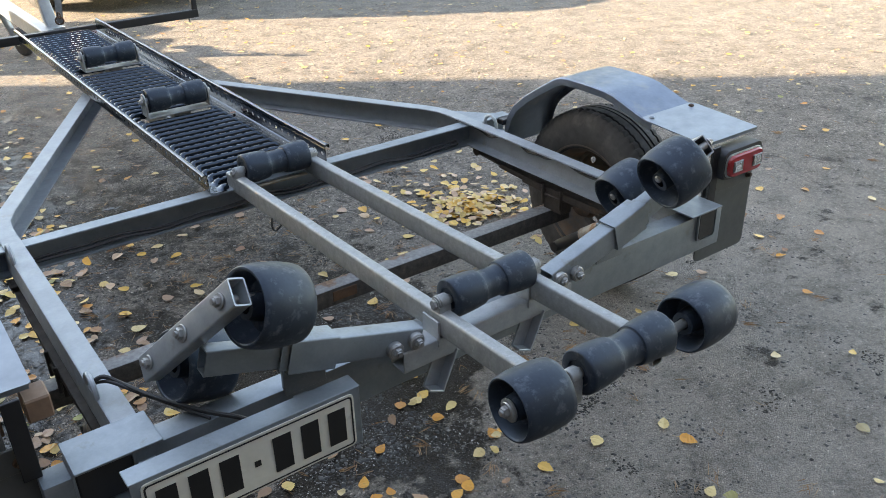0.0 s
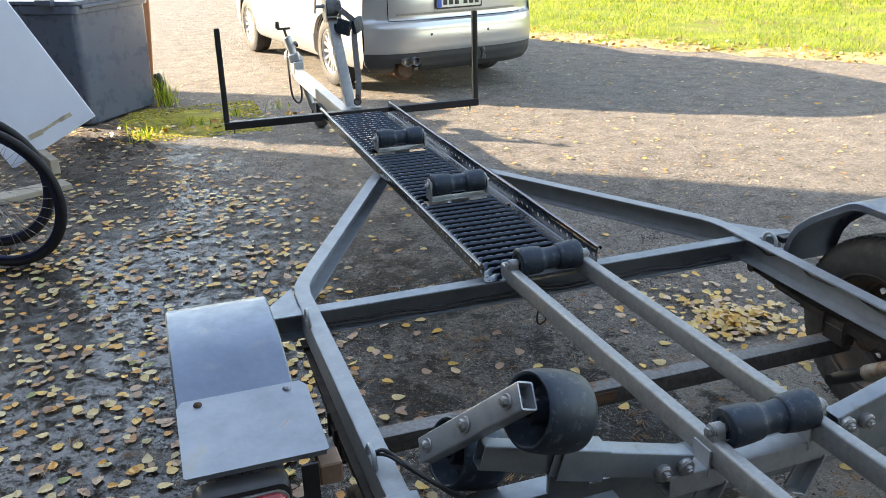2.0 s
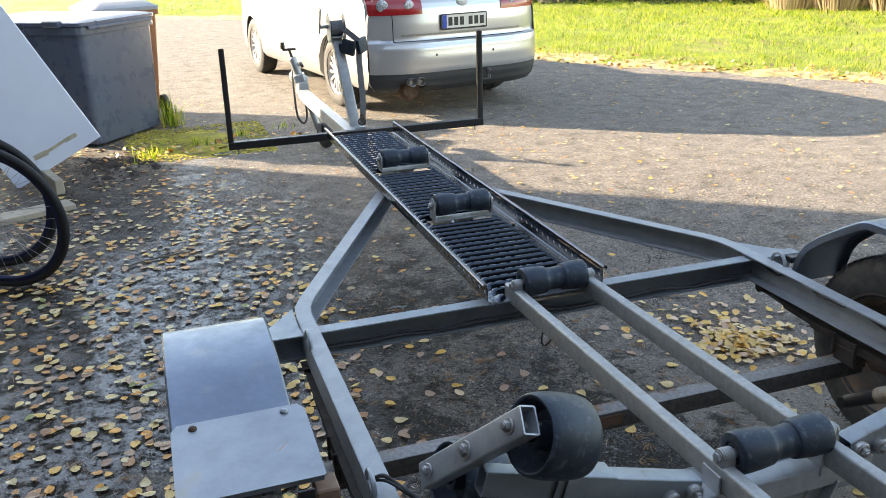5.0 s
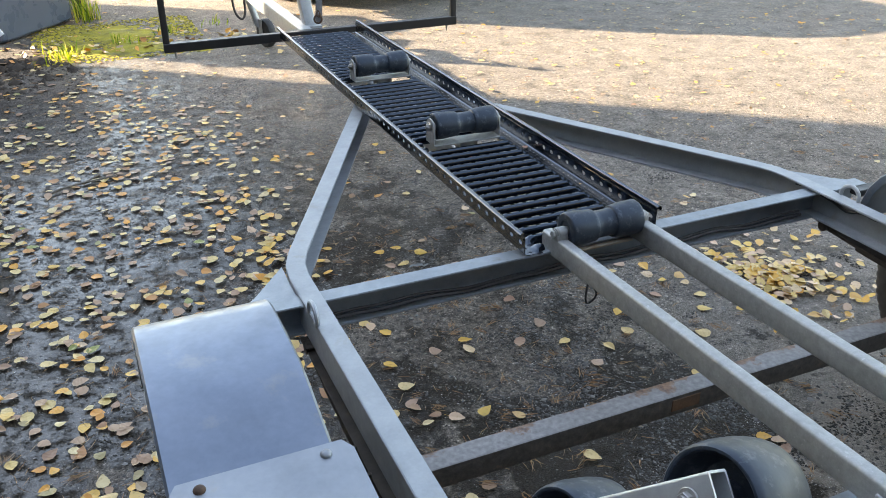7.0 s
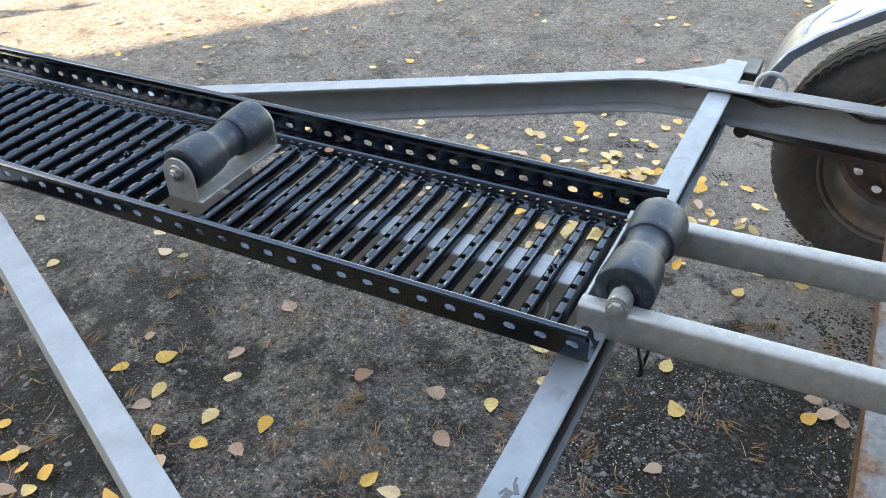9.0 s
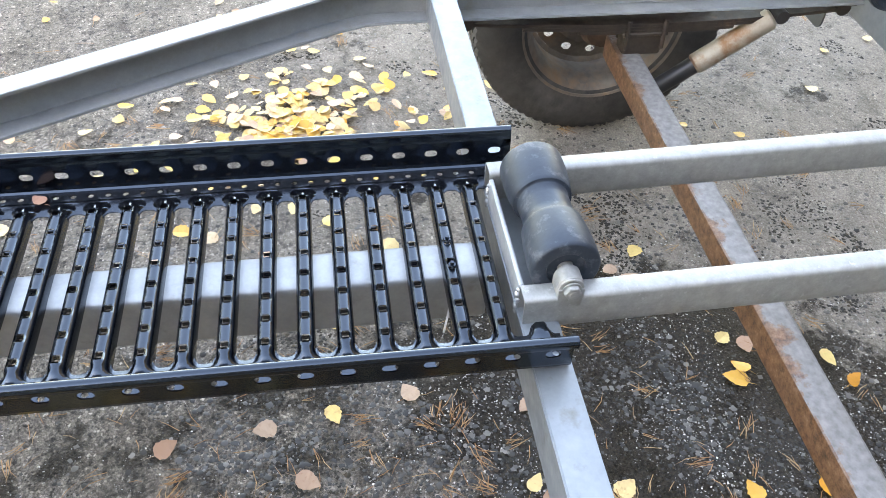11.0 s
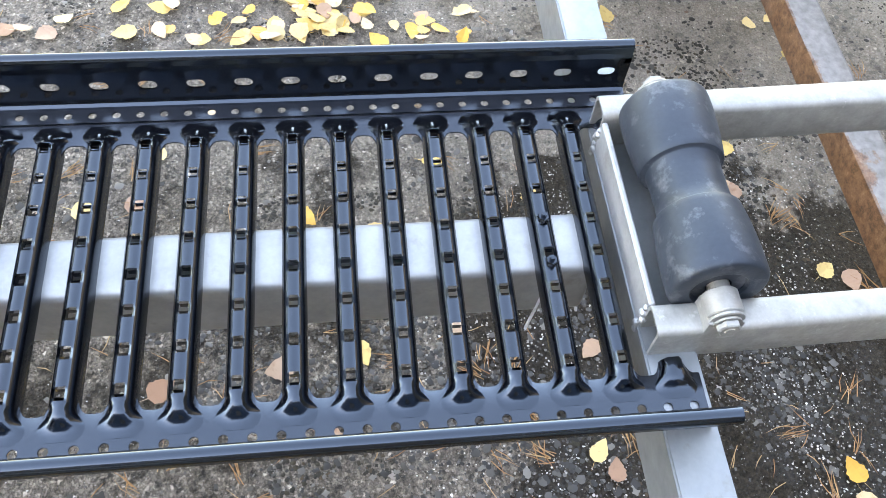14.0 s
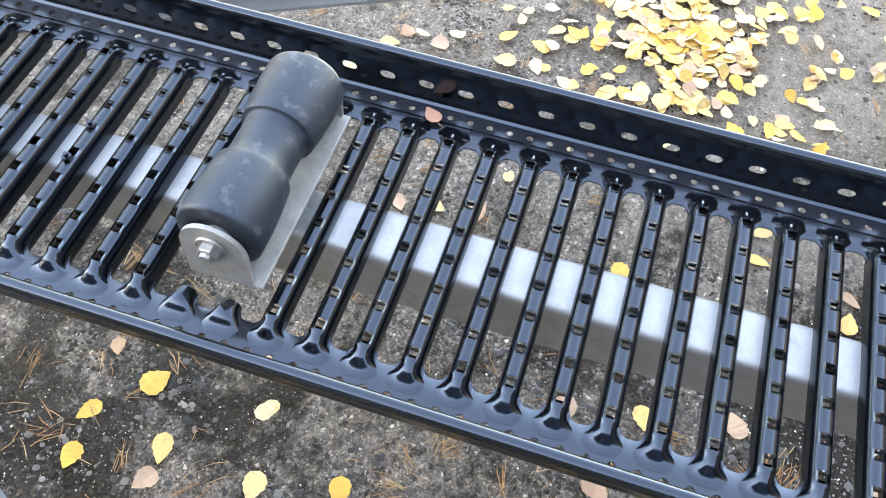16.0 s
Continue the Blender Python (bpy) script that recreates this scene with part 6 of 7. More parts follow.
def wheelie_bin():
    c = thing("wheelie_bin", "brown wheeled bin standing behind the container", "bin", pose(-1.31, 6.40, 0, 0, 0, 20))
    bm = bmesh.new()
    r = lambda z, w, d: [(x, y, z) for x, y in rrect(w, d, 0.04, 4)]
    loops(bm, [r(0.05, 0.44, 0.48), r(0.5, 0.50, 0.55), r(0.93, 0.55, 0.62), r(0.935, 0.60, 0.67), r(0.98, 0.60, 0.67)])
    part("body", bm, BROWNBIN, c)
    bm = bmesh.new()
    loops(bm, [r(0.982, 0.60, 0.69), r(1.01, 0.60, 0.69), r(1.06, 0.42, 0.5)])
    part("lid", bm, BINLID, c, "pale lid")
    for s in (-1, 1):
        bm = bmesh.new()
        lathe(bm, (s * 0.25, -0.20, 0.10), (s, 0, 0), [(0, 0.07), (0.005, 0.095), (0.04, 0.10), (0.045, 0.07)], 24)
        part("wheel", bm, TYRE, c)


def board():
    A = V((-1.447, 4.06, 0.300))
    vdir = V((-0.47, 0.16, 0.87)).normalized()
    u = V((-0.88, 0.05, -0.42))
    u = (u - vdir * u.dot(vdir)).normalized()
    n = u.cross(vdir)
    m = Matrix((u, vdir, n)).transposed().to_4x4()
    m.translation = A
    b = thing("white_board", "large white sheet leaning askew against the container", "board", m)
    bm = bmesh.new()
    box(bm, (0.33, 0.70, 0.006), (0.66, 1.40, 0.012), None, 0.002)
    part("sheet", bm, WHITE, b)
    for k, (x, y, w) in enumerate(((0.295, 0.105, 0.26), (0.165, 0.10, 0.09), (0.395, 0.108, 0.10))):
        bm = bmesh.new()
        box(bm, (x, y, -0.0008 if n.y > 0 else 0.0128), (w, 0.020 + 0.008 * k, 0.0014), Matrix.Rotation(0.06 * k, 3, "Z"))
        part("tape_strip", bm, TAPE, b, "yellowed strip of old tape")
    bm = bmesh.new()
    box(bm, (0.03, 0, 0), (0.055, 0.95, 0.10), None, 0.004)
    p = solo("timber_post", bm, WOOD, "pale sawn timber lying on the ground behind the bicycle wheels", "timber", pose(-1.90, 4.20, 0.052, 0, 0, 18))
    bm = bmesh.new()
    box(bm, (0, 0, 0), (0.9, 0.16, 0.035), None, 0.003)
    solo("plank", bm, WOOD, "weathered plank lying flat under the white board", "plank", pose(-2.05, 3.25, 0.019, 0, 0, 24))


def bicycle_wheels():
    R = 0.352
    ty, rm, sp, hb = bmesh.new(), bmesh.new(), bmesh.new(), bmesh.new()
    ring(ty, (0, 0, 0), (1, 0, 0), R, 0.0175, 72, 10)
    lathe(rm, (0, 0, 0), (1, 0, 0), [(-0.011, R - 0.014), (-0.011, R - 0.034), (0, R - 0.040), (0.011, R - 0.034), (0.011, R - 0.014)], 60, (False, False))
    for k in range(32):
        a = 2 * math.pi * k / 32
        b = a + (0.55 if k % 4 < 2 else -0.55)
        s = 0.03 if k % 2 else -0.03
        rod(sp, (s, 0.022 * math.cos(b), 0.022 * math.sin(b)), (0, (R - 0.03) * math.cos(a), (R - 0.03) * math.sin(a)), 0.0012, 5)
    lathe(hb, (-0.05, 0, 0), (1, 0, 0), [(0, 0.006), (0.012, 0.006), (0.015, 0.024), (0.02, 0.024), (0.024, 0.014), (0.076, 0.014), (0.08, 0.024), (0.085, 0.024), (0.088, 0.006), (0.10, 0.006)], 18)
    ms = [mesh_of("tyre", ty, CYCLETYRE, 60), mesh_of("rim", rm, CYCLERIM, 35), mesh_of("spokes", sp, CHROME, 60), mesh_of("hub", hb, CHROME, 35)]
    for x, y, z, yaw, lean in ((-1.845, 2.08, 0.364, 66, 9), (-1.93, 2.40, 0.364, 70, 9)):
        w = thing("bicycle_wheel", "black bicycle wheel with thin spokes, standing on the tarmac", "bicycle wheel", pose(x, y, z, 0, 0, yaw) @ pose(0, 0, 0, 0, -lean, 0), "bicycle wheels")
        for me, nm in zip(ms, ("tyre", "rim", "spokes", "hub")):
            o = part(nm, me, None, w)
            if nm == "spokes":
                tagged(o, kind="stuff")


container()
wheelie_bin()
board()
bicycle_wheels()

# ---------------------------------------------------------------- leaves, needles, grit, plants
rnd = random.Random(7)


class Soup:
    """Many small islands in one mesh."""
    def __init__(self):
        self.v, self.f = [], []

    def put(self, pts, faces):
        n = len(self.v)
        self.v += pts
        self.f += [tuple(n + i for i in f) for f in faces]

    def done(self, name, mat, label, category, smooth=False):
        me = bpy.data.meshes.new(name)
        me.from_pydata([tuple(p) for p in self.v], [], self.f)
        me.materials.append(mat)
        if smooth:
            me.shade_smooth()
        return tagged(new(name, me), label, category, kind="stuff")


ROWS = []                                # half widths up a birch leaf, toothed
for k in range(11):
    q = k / 10
    ROWS.append((-0.5 + 1.1 * q, 0.43 * math.sin(math.pi * q ** 0.66) ** 0.85 * (1.0 if k % 2 else 0.90)))


def leaf(soup, x, y, z, size, tilt=0.09):
    yaw = rnd.uniform(0, 2 * math.pi)
    m = Matrix.Translation((x, y, z)) @ Matrix.Rotation(yaw, 4, "Z") @ Matrix.Rotation(rnd.gauss(0, tilt), 4, "X") @ Matrix.Rotation(rnd.gauss(0, tilt), 4, "Y")
    fold, curl = rnd.uniform(-0.2, 0.35), rnd.uniform(-0.2, 0.42)
    wide = rnd.uniform(0.85, 1.12)
    pts, f = [], []
    for i, (v, w) in enumerate(ROWS):
        for u in (-w, 0, w):
            h = abs(u) * fold * 0.7 + v * v * curl * 0.45 + rnd.uniform(-0.012, 0.012)
            pts.append(m @ V((u * size * wide * rnd.uniform(0.93, 1.05), v * size, h * size)))
        if i:
            n = 3 * i
            f += [(n - 3, n - 2, n + 1, n), (n - 2, n - 1, n + 2, n + 1)]
    low = min(p.z for p in pts)
    if low < z:
        pts = [p + V((0, 0, z - low)) for p in pts]
    # stalk
    s0, d = m @ V((0, -0.5 * size, 0)), rnd.uniform(-0.3, 0.3)
    s1 = m @ V((d * size * 0.5, -0.95 * size, 0))
    for p in (s0, s1):
        p.z = max(p.z, z + 0.0005)
    k = len(pts)
    pts += [s0 + V((0.0007, 0, 0)), s0 - V((0.0007, 0, 0)), s1 + V((0, 0.0006, 0.0008))]
    f.append((k, k + 1, k + 2))
    soup.put(pts, f)


def density(x, y):
    """Leaves on a square metre."""
    n = noise.noise((x * 0.9, y * 0.9, 11)) * 0.5 + 0.5
    n2 = noise.noise((x * 2.6, y * 2.6, 4)) * 0.5 + 0.5
    d = 14.0
    left = max(0.0, min(1.0, (-0.28 - x - 0.10 * math.sin(y * 2.1)) / 0.35))
    left *= max(0.0, min(1.0, (x + 4.2 + n) / 1.8)) * max(0.0, min(1.0, (y + 2.4 + n2) / 1.6))
    d += 430 * left * (0.12 + 1.5 * max(0, n2 - 0.22) + 0.2 * n) * (1.0 if y < 3.0 else max(0.15, 1 - (y - 3.0) / 1.2)) * (1 if x > -2.4 else 0.7)
    shade = max(0.0, 1 - math.hypot((x - 0.1) / 0.75, (y - 0.2) / 1.3))
    d *= 1 - 0.35 * shade
    drive = 0.62 * x + 0.78 * y
    if drive > 2.4:
        d += 16 * n
    if y < -0.7 and x > -0.9:
        d = 7 + 22 * n * n2
    if x > 1.3 and drive < 2.4:
        d = 13 * n + 5
    if -0.36 < x < 0.75 and -1.2 < y < 1.25:
        d = 1.0
    if -1.1 < x < -0.25 and -0.9 < y < 0.35:
        d += 26 * n2
    return d


leaves, pile = Soup(), Soup()
# single leaves that lie apart under and behind the trailer: yellow ones, then brown ones
for x, y in ((-0.13, 1.1), (-0.15, 0.97), (-0.2, 1.09), (-0.06, 1.03), (-0.05, 0.85), (-0.13, 0.7), (0.54, 0.16), (0.47, 0.16), (0.39, 0.0), (0.12, 0.3), (0.37, 0.38), (0.86, 0.64), (0.92, 0.62), (0.8, 0.7), (0.77, 0.94), (1.04, 0.05), (0.47, -0.37), (0.36, -0.3), (0.21, -0.47), (-0.12, -0.4), (-0.17, -0.4), (-0.09, -0.18), (-0.06, -0.03), (0.4, 0.73), (0.21, 0.88), (0.11, -0.46), (0.23, 0.22), (0.33, 0.27), (0.68, 0.99), (0.63, 0.6), (0.63, 0.49), (0.69, 0.36), (0.64, 0.28), (0.72, -0.09), (0.27, -0.05), (-0.16, 0.43), (-0.17, 0.38), (-0.4, 0.62), (-0.37, 0.57), (-0.21, 0.71), (-0.23, 0.79), (-0.24, 0.89), (-0.31, 0.83), (-0.16, 0.82), (0.26, 1.32), (-0.18, 0.04), (-0.34, 0.1), (-0.26, 0.09)):
    leaf(pile, x, y, 0.003, rnd.uniform(0.036, 0.046))
for x, y in ((-0.13, -0.53), (0.11, -0.57), (-0.11, -0.69), (-0.21, -0.77), (-0.13, -0.9), (0.16, -0.82), (0.08, -0.86), (-0.05, -0.94), (0.18, -1.0), (0.54, -1.07), (0.54, -1.15), (0.7, -0.57), (1.19, -0.55), (0.35, -1.01), (0.08, -0.58), (-0.22, -0.63), (0.14, -0.66), (-0.35, -0.78), (1.3, -0.29)):
    leaf(leaves, x, y, 0.003, rnd.uniform(0.034, 0.045))
browns = Soup()
for x, y in ((-0.2, 0.97), (0.8, 0.84), (0.39, 0.79), (0.15, 0.16), (0.44, -0.0), (0.89, 0.09), (0.42, -0.3), (0.385, -0.33), (0.38, -0.36), (0.19, -0.51), (-0.09, -0.05), (0.55, 0.42), (0.56, 0.65), (0.41, 0.65), (0.1, 0.42), (0.08, 0.59), (0.02, 0.89), (-0.01, 0.35), (-0.27, 0.41), (0.1, -0.05), (-0.43, 0.2)):
    leaf(browns, x, y, 0.003, rnd.uniform(0.034, 0.043), 0.15)
browns.done("brown_leaves", BROWNLEAF, "withered pinkish brown leaves on the tarmac under the trailer", "leaves")
for k in range(32000):
    x, y = rnd.uniform(-4.4, 5.8), rnd.uniform(-2.8, 7.2)
    if rnd.random() < density(x, y) * (10.2 * 10.0) / 32000:
        leaf(leaves, x, y, 0.003, rnd.uniform(0.024, 0.042) * (1.10 if x < -0.4 else 1.0))
for k in range(470):
    a, r = rnd.uniform(0, 6.283), abs(rnd.gauss(0, 0.22)) if k % 5 else abs(rnd.gauss(0, 0.38))
    x, y = 0.98 + r * math.cos(a), 0.35 + r * math.sin(a) * 0.95
    if x < 0.76 and rnd.random() < 0.8:
        continue
    h = 0.010 * math.exp(-(r / 0.2) ** 2) * rnd.random()
    leaf(pile, x, y, 0.003 + h, rnd.uniform(0.025, 0.042), 0.22)
for cx, cy, w, n in ((-0.52, 1.20, 0.13, 42), (-0.62, 0.90, 0.11, 26), (-0.66, 0.62, 0.10, 18), (-0.46, 1.48, 0.12, 16)):      # clumps blown against each other beside the rail
    for k in range(n):
        x, y = cx + rnd.gauss(0, w), cy + rnd.gauss(0, w)
        if x < -0.40 - 0.04 * rnd.random():
            leaf(pile if k % 3 else leaves, x, y, 0.003 + 0.004 * rnd.random(), rnd.uniform(0.032, 0.048), 0.18)
for k in range(22):                                   # the loose scatter behind the rear beam
    leaf(leaves, rnd.uniform(-0.5, 0.16), rnd.gauss(-0.80, 0.15), 0.003, rnd.uniform(0.024, 0.040), 0.3)
for k in range(1100):                                 # the litter along the verge
    s = rnd.uniform(0.12, 0.62)
    p = V(verge_place(s, rnd.random() ** 1.3))
    leaf(leaves, p.x, p.y, p.z + 0.004, rnd.uniform(0.035, 0.055), 0.4)
for k in range(90):                                   # by the moss and the clods
    leaf(leaves, rnd.uniform(-1.5, 0.1), 4.72 + rnd.gauss(0, 0.12), 0.010, rnd.uniform(0.035, 0.05), 0.4)
leaves.done("fallen_leaves", LEAF, "pale yellow and brown birch leaves scattered on the tarmac", "leaves")
pile.done("leaf_pile", PILELEAF, "drift of bright yellow birch leaves by the trailer wheel", "leaves")

one = Soup()
leaf(one, 0.1595, 0.668, 0.5070, 0.026, 0.12)
ob = one.done("leaf_on_tray", surface("brown_leaf", (0.36, 0.18, 0.12), (0.46, 0.26, 0.18), (0.6, 0.7)), "pinkish brown leaf lying on the tray ledge", "leaf")
ob["kind"] = "thing"

needles = Soup()


def needle(x, y, a, l, z):
    w = 0.0007
    d, n = V((math.cos(a), math.sin(a), 0)), V((-math.sin(a), math.cos(a), 0))
    p = V((x, y, z))
    b = p + d * l * 0.5 + n * rnd.uniform(-0.10, 0.10) * l + V((0, 0, rnd.uniform(0, 0.003)))
    e = p + d * l + V((0, 0, rnd.uniform(0, 0.003)))
    up = V((0, 0, w * 1.4))
    needles.put([p - n * w, p + n * w, p + up, b - n * w, b + n * w, b + up, e], [(0, 1, 4, 3), (1, 2, 5, 4), (2, 0, 3, 5), (3, 4, 6), (4, 5, 6), (5, 3, 6)])


for k in range(460):
    x, y = rnd.uniform(-1.6, 2.8), rnd.uniform(-1.9, 3.0)
    cnt = rnd.choice((1, 2, 2, 3, 7, 10, 14)) if y < 1.6 else 2
    a0 = rnd.uniform(0, 6.283)
    for q in range(cnt):
        aa = a0 + rnd.gauss(0, 0.35)
        sp = 0.0 if cnt < 4 else 0.008
        needle(x + rnd.gauss(0, sp), y + rnd.gauss(0, sp), aa, rnd.uniform(0.026, 0.052), 0.003 + (0.004 * rnd.random() if cnt > 4 else 0))
for k in range(300):                                  # tufts caught round the tray and the axle
    x, y = rnd.uniform(-0.7, 1.1), rnd.uniform(-0.8, 1.4)
    a0, cnt = rnd.uniform(0, 6.283), rnd.choice((2, 4, 6, 9))
    for q in range(cnt):
        needle(x + rnd.gauss(0, 0.006), y + rnd.gauss(0, 0.006), a0 + rnd.gauss(0, 0.25), rnd.uniform(0.025, 0.050), 0.003 + 0.004 * rnd.random())
for k in range(2600):                                 # thin brown litter on the bin side
    x, y = rnd.uniform(-2.4, 0.3), rnd.uniform(-0.4, 4.4)
    needle(x, y, rnd.uniform(0, 6.283), rnd.uniform(0.02, 0.05), 0.002)
for k in range(420):
    x, y = rnd.uniform(0.6, 6.0), rnd.uniform(-0.5, 4.5)
    needle(x, y, rnd.uniform(0, 6.283), rnd.uniform(0.04, 0.08), 0.004)
needles.done("pine_needles", NEEDLE, "brown pine needles in pairs and tufts on the tarmac", "needles")

grit = Soup()
OCT = [V(p) for p in ((1, 0, 0), (-1, 0, 0), (0, 1, 0), (0, -1, 0), (0, 0, 1), (0.7, 0.7, 0.45), (-0.7, 0.7, 0.4), (-0.7, -0.7, 0.5), (0.7, -0.7, 0.4))]
OF = [(0, 5, 4), (5, 2, 4), (2, 6, 4), (6, 1, 4), (1, 7, 4), (7, 3, 4), (3, 8, 4), (8, 0, 4)]


def stone(x, y, r, flat=1.0):
    z0 = ground_z(x, y) + 0.0002 - 0.1 * r
    a = rnd.uniform(0, 6.283)
    sx, sy, sz = rnd.uniform(0.6, 1.2), rnd.uniform(0.6, 1.2), rnd.uniform(0.6, 1.0)
    ca, sa = math.cos(a), math.sin(a)
    pts = []
    for p in OCT:
        q = p * rnd.uniform(0.90, 1.08)
        qx, qy = q.x * sx * r, q.y * sy * r
        pts.append(V((x + ca * qx - sa * qy, y + sa * qx + ca * qy, z0 + q.z * sz * r * flat)))
    grit.put(pts, OF)


for k in range(90000):
    x, y = rnd.uniform(-1.5, 1.9), rnd.uniform(-1.4, 2.1)
    m = noise.noise((x * 2.1, y * 2.1, 21)) * 0.5 + 0.5
    if math.hypot(x / 0.46, (y + 0.30) / 0.50) < 1 and rnd.random() < 0.8:
        continue
    if rnd.random() < 0.12 + 1.1 * max(0, m - 0.42):
        stone(x, y, rnd.choice((0.0015, 0.0018, 0.0022, 0.0025, 0.003, 0.004, 0.0055)) * rnd.uniform(0.8, 1.25), 0.5)
for k in range(420):                                  # larger stones bedded flat
    stone(rnd.uniform(-0.7, 0.8), rnd.uniform(-0.7, 1.4), rnd.uniform(0.005, 0.0095), 0.35)
for k in range(2500):
    stone(rnd.uniform(-2.6, 4.5), rnd.uniform(-2.4, 5.5), rnd.uniform(0.003, 0.007))
grit.done("grit", PEBBLE, "loose grey grit and small stones on the tarmac", "grit", True)

wet = Soup()
dry_grit, grit = grit, wet
for k in range(60000):
    x, y = rnd.uniform(-2.7, -0.15), rnd.uniform(-0.8, 3.6)
    m = noise.noise((x * 2.3, y * 2.3, 33)) + 0.6 * noise.noise((x * 7, y * 7, 5))
    if rnd.random() < 0.25 + 0.8 * m:
        stone(x, y, rnd.choice((0.002, 0.003, 0.003, 0.004, 0.005)) * rnd.uniform(0.8, 1.3), 0.7)
wet.done("wet_grit", WETGRIT, "wet dark stones standing out of the damp tarmac", "grit")
grit = dry_grit
crumbs = Soup()
grit = crumbs
for k in range(230000):
    x, y = rnd.uniform(-1.2, 1.5), rnd.uniform(-1.2, 1.9)
    m = noise.noise((x * 3.1, y * 3.1, 40)) + 0.6 * noise.noise((x * 9, y * 9, 4))
    m += 1.05 * max(0, 1 - math.hypot((x - 0.06) / 0.45, (y + 0.28) / 0.80)) + 0.35 * max(0, 1 - math.hypot((x + 0.12) / 0.42, (y - 1.06) / 0.50)) + 0.25 * max(0, 1 - math.hypot(x + 0.05, y - 0.4) / 0.4) - 0.7 * max(0, x - 0.30)
    if m > 0.24 and rnd.random() < 1.1 * (m - 0.20):
        stone(x, y, rnd.choice((0.0015, 0.002, 0.002, 0.003, 0.003, 0.004, 0.006)) * rnd.uniform(0.8, 1.25), 0.6)
crumbs.done("loose_chips", CRUMB, "dark damp stone chips broken loose in patches", "gravel", True)
specks = Soup()
grit = specks
for k in range(18000):
    stone(rnd.uniform(-1.0, 1.5), rnd.uniform(-1.4, 1.6), rnd.choice((0.0006, 0.0008, 0.0010, 0.0013, 0.0018)), 0.7)
for k in range(9000):                                 # more pale grains in the wet hollow under the axle, standing in for glints
    a, q = rnd.uniform(0, 6.283), rnd.random() ** 0.6
    stone(-0.02 + 0.55 * q * math.cos(a), -0.34 + 0.60 * q * math.sin(a), rnd.choice((0.0010, 0.0013, 0.0016, 0.0022)), 0.7)
specks.done("pale_grains", GRAIN, "pale sand grains on the tarmac, some standing in for wet glints", "grit", True)
cushions = Soup()
grit = cushions
for k in range(90000):
    x, y = rnd.uniform(-1.0, 1.4), rnd.uniform(-1.3, 1.6)
    m = noise.noise((x * 4.3, y * 4.3, 71)) + 0.7 * noise.noise((x * 13, y * 13, 5))
    m += 0.80 * max(0, 1 - math.hypot((x - 0.06) / 0.46, (y + 0.28) / 0.70)) + 0.35 * max(0, 1 - math.hypot(x + 0.1, y - 1.05) / 0.42)
    if m > 0.46:
        stone(x, y, rnd.uniform(0.002, 0.005), 0.5)
cushions.done("moss_crumbs", CUSHION, "brown-green crumbs of moss in the cracks", "moss")
tufts = Soup()
grit = tufts
for k in range(9000):
    x, y = -1.35 + 1.15 * rnd.random(), 4.40 + 1.25 * rnd.random()
    m = noise.noise((x * 3.0, y * 3.0, 61)) + 0.5 * noise.noise((x * 9, y * 9, 6))
    if rnd.random() < 0.35 + 0.8 * m:
        stone(x, y, rnd.uniform(0.006, 0.016), 0.9)
tufts.done("moss_tufts", MOSSTUFT, "yellow-green moss cushions along the edge of the tarmac", "moss", True)
bits = Soup()
grit = bits
for k in range(5200):
    x, y = rnd.uniform(0.3, 6.6), rnd.uniform(0.0, 7.6)
    if 0.62 * x + 0.78 * y > 2.2:
        leaf(bits, x, y, 0.003, rnd.uniform(0.008, 0.020), 0.3)
bits.done("leaf_bits", STRAW, "broken straw-coloured bits of leaf on the open drive", "litter")

clods = Soup()
grit = clods
for k in range(80):
    stone(-1.42 + rnd.gauss(0, 0.14), 4.38 + rnd.gauss(0, 0.22), rnd.uniform(0.010, 0.034) * rnd.choice((1, 1, 1.6)))
for k in range(500):
    stone(-1.45 + rnd.gauss(0, 0.20), 4.25 + rnd.gauss(0, 0.33), rnd.uniform(0.004, 0.012))
clods.done("earth_clods", SOIL, "dark clods of earth by the container", "earth", True)

blades = Soup()


def blade(x, y, z, h, lean=0.5, w=0.004):
    a = rnd.uniform(0, 6.283)
    d, n = V((math.cos(a), math.sin(a), 0)), V((-math.sin(a), math.cos(a), 0))
    p = V((x, y, z))
    k = rnd.uniform(0.1, lean)
    m = p + d * h * k * 0.4 + V((0, 0, h * 0.6))
    e = p + d * h * k * 1.3 + V((0, 0, h * rnd.uniform(0.75, 1.0)))
    blades.put([p - n * w, p + n * w, m + n * w * 0.8, m - n * w * 0.8, e], [(0, 1, 2, 3), (3, 2, 4)])


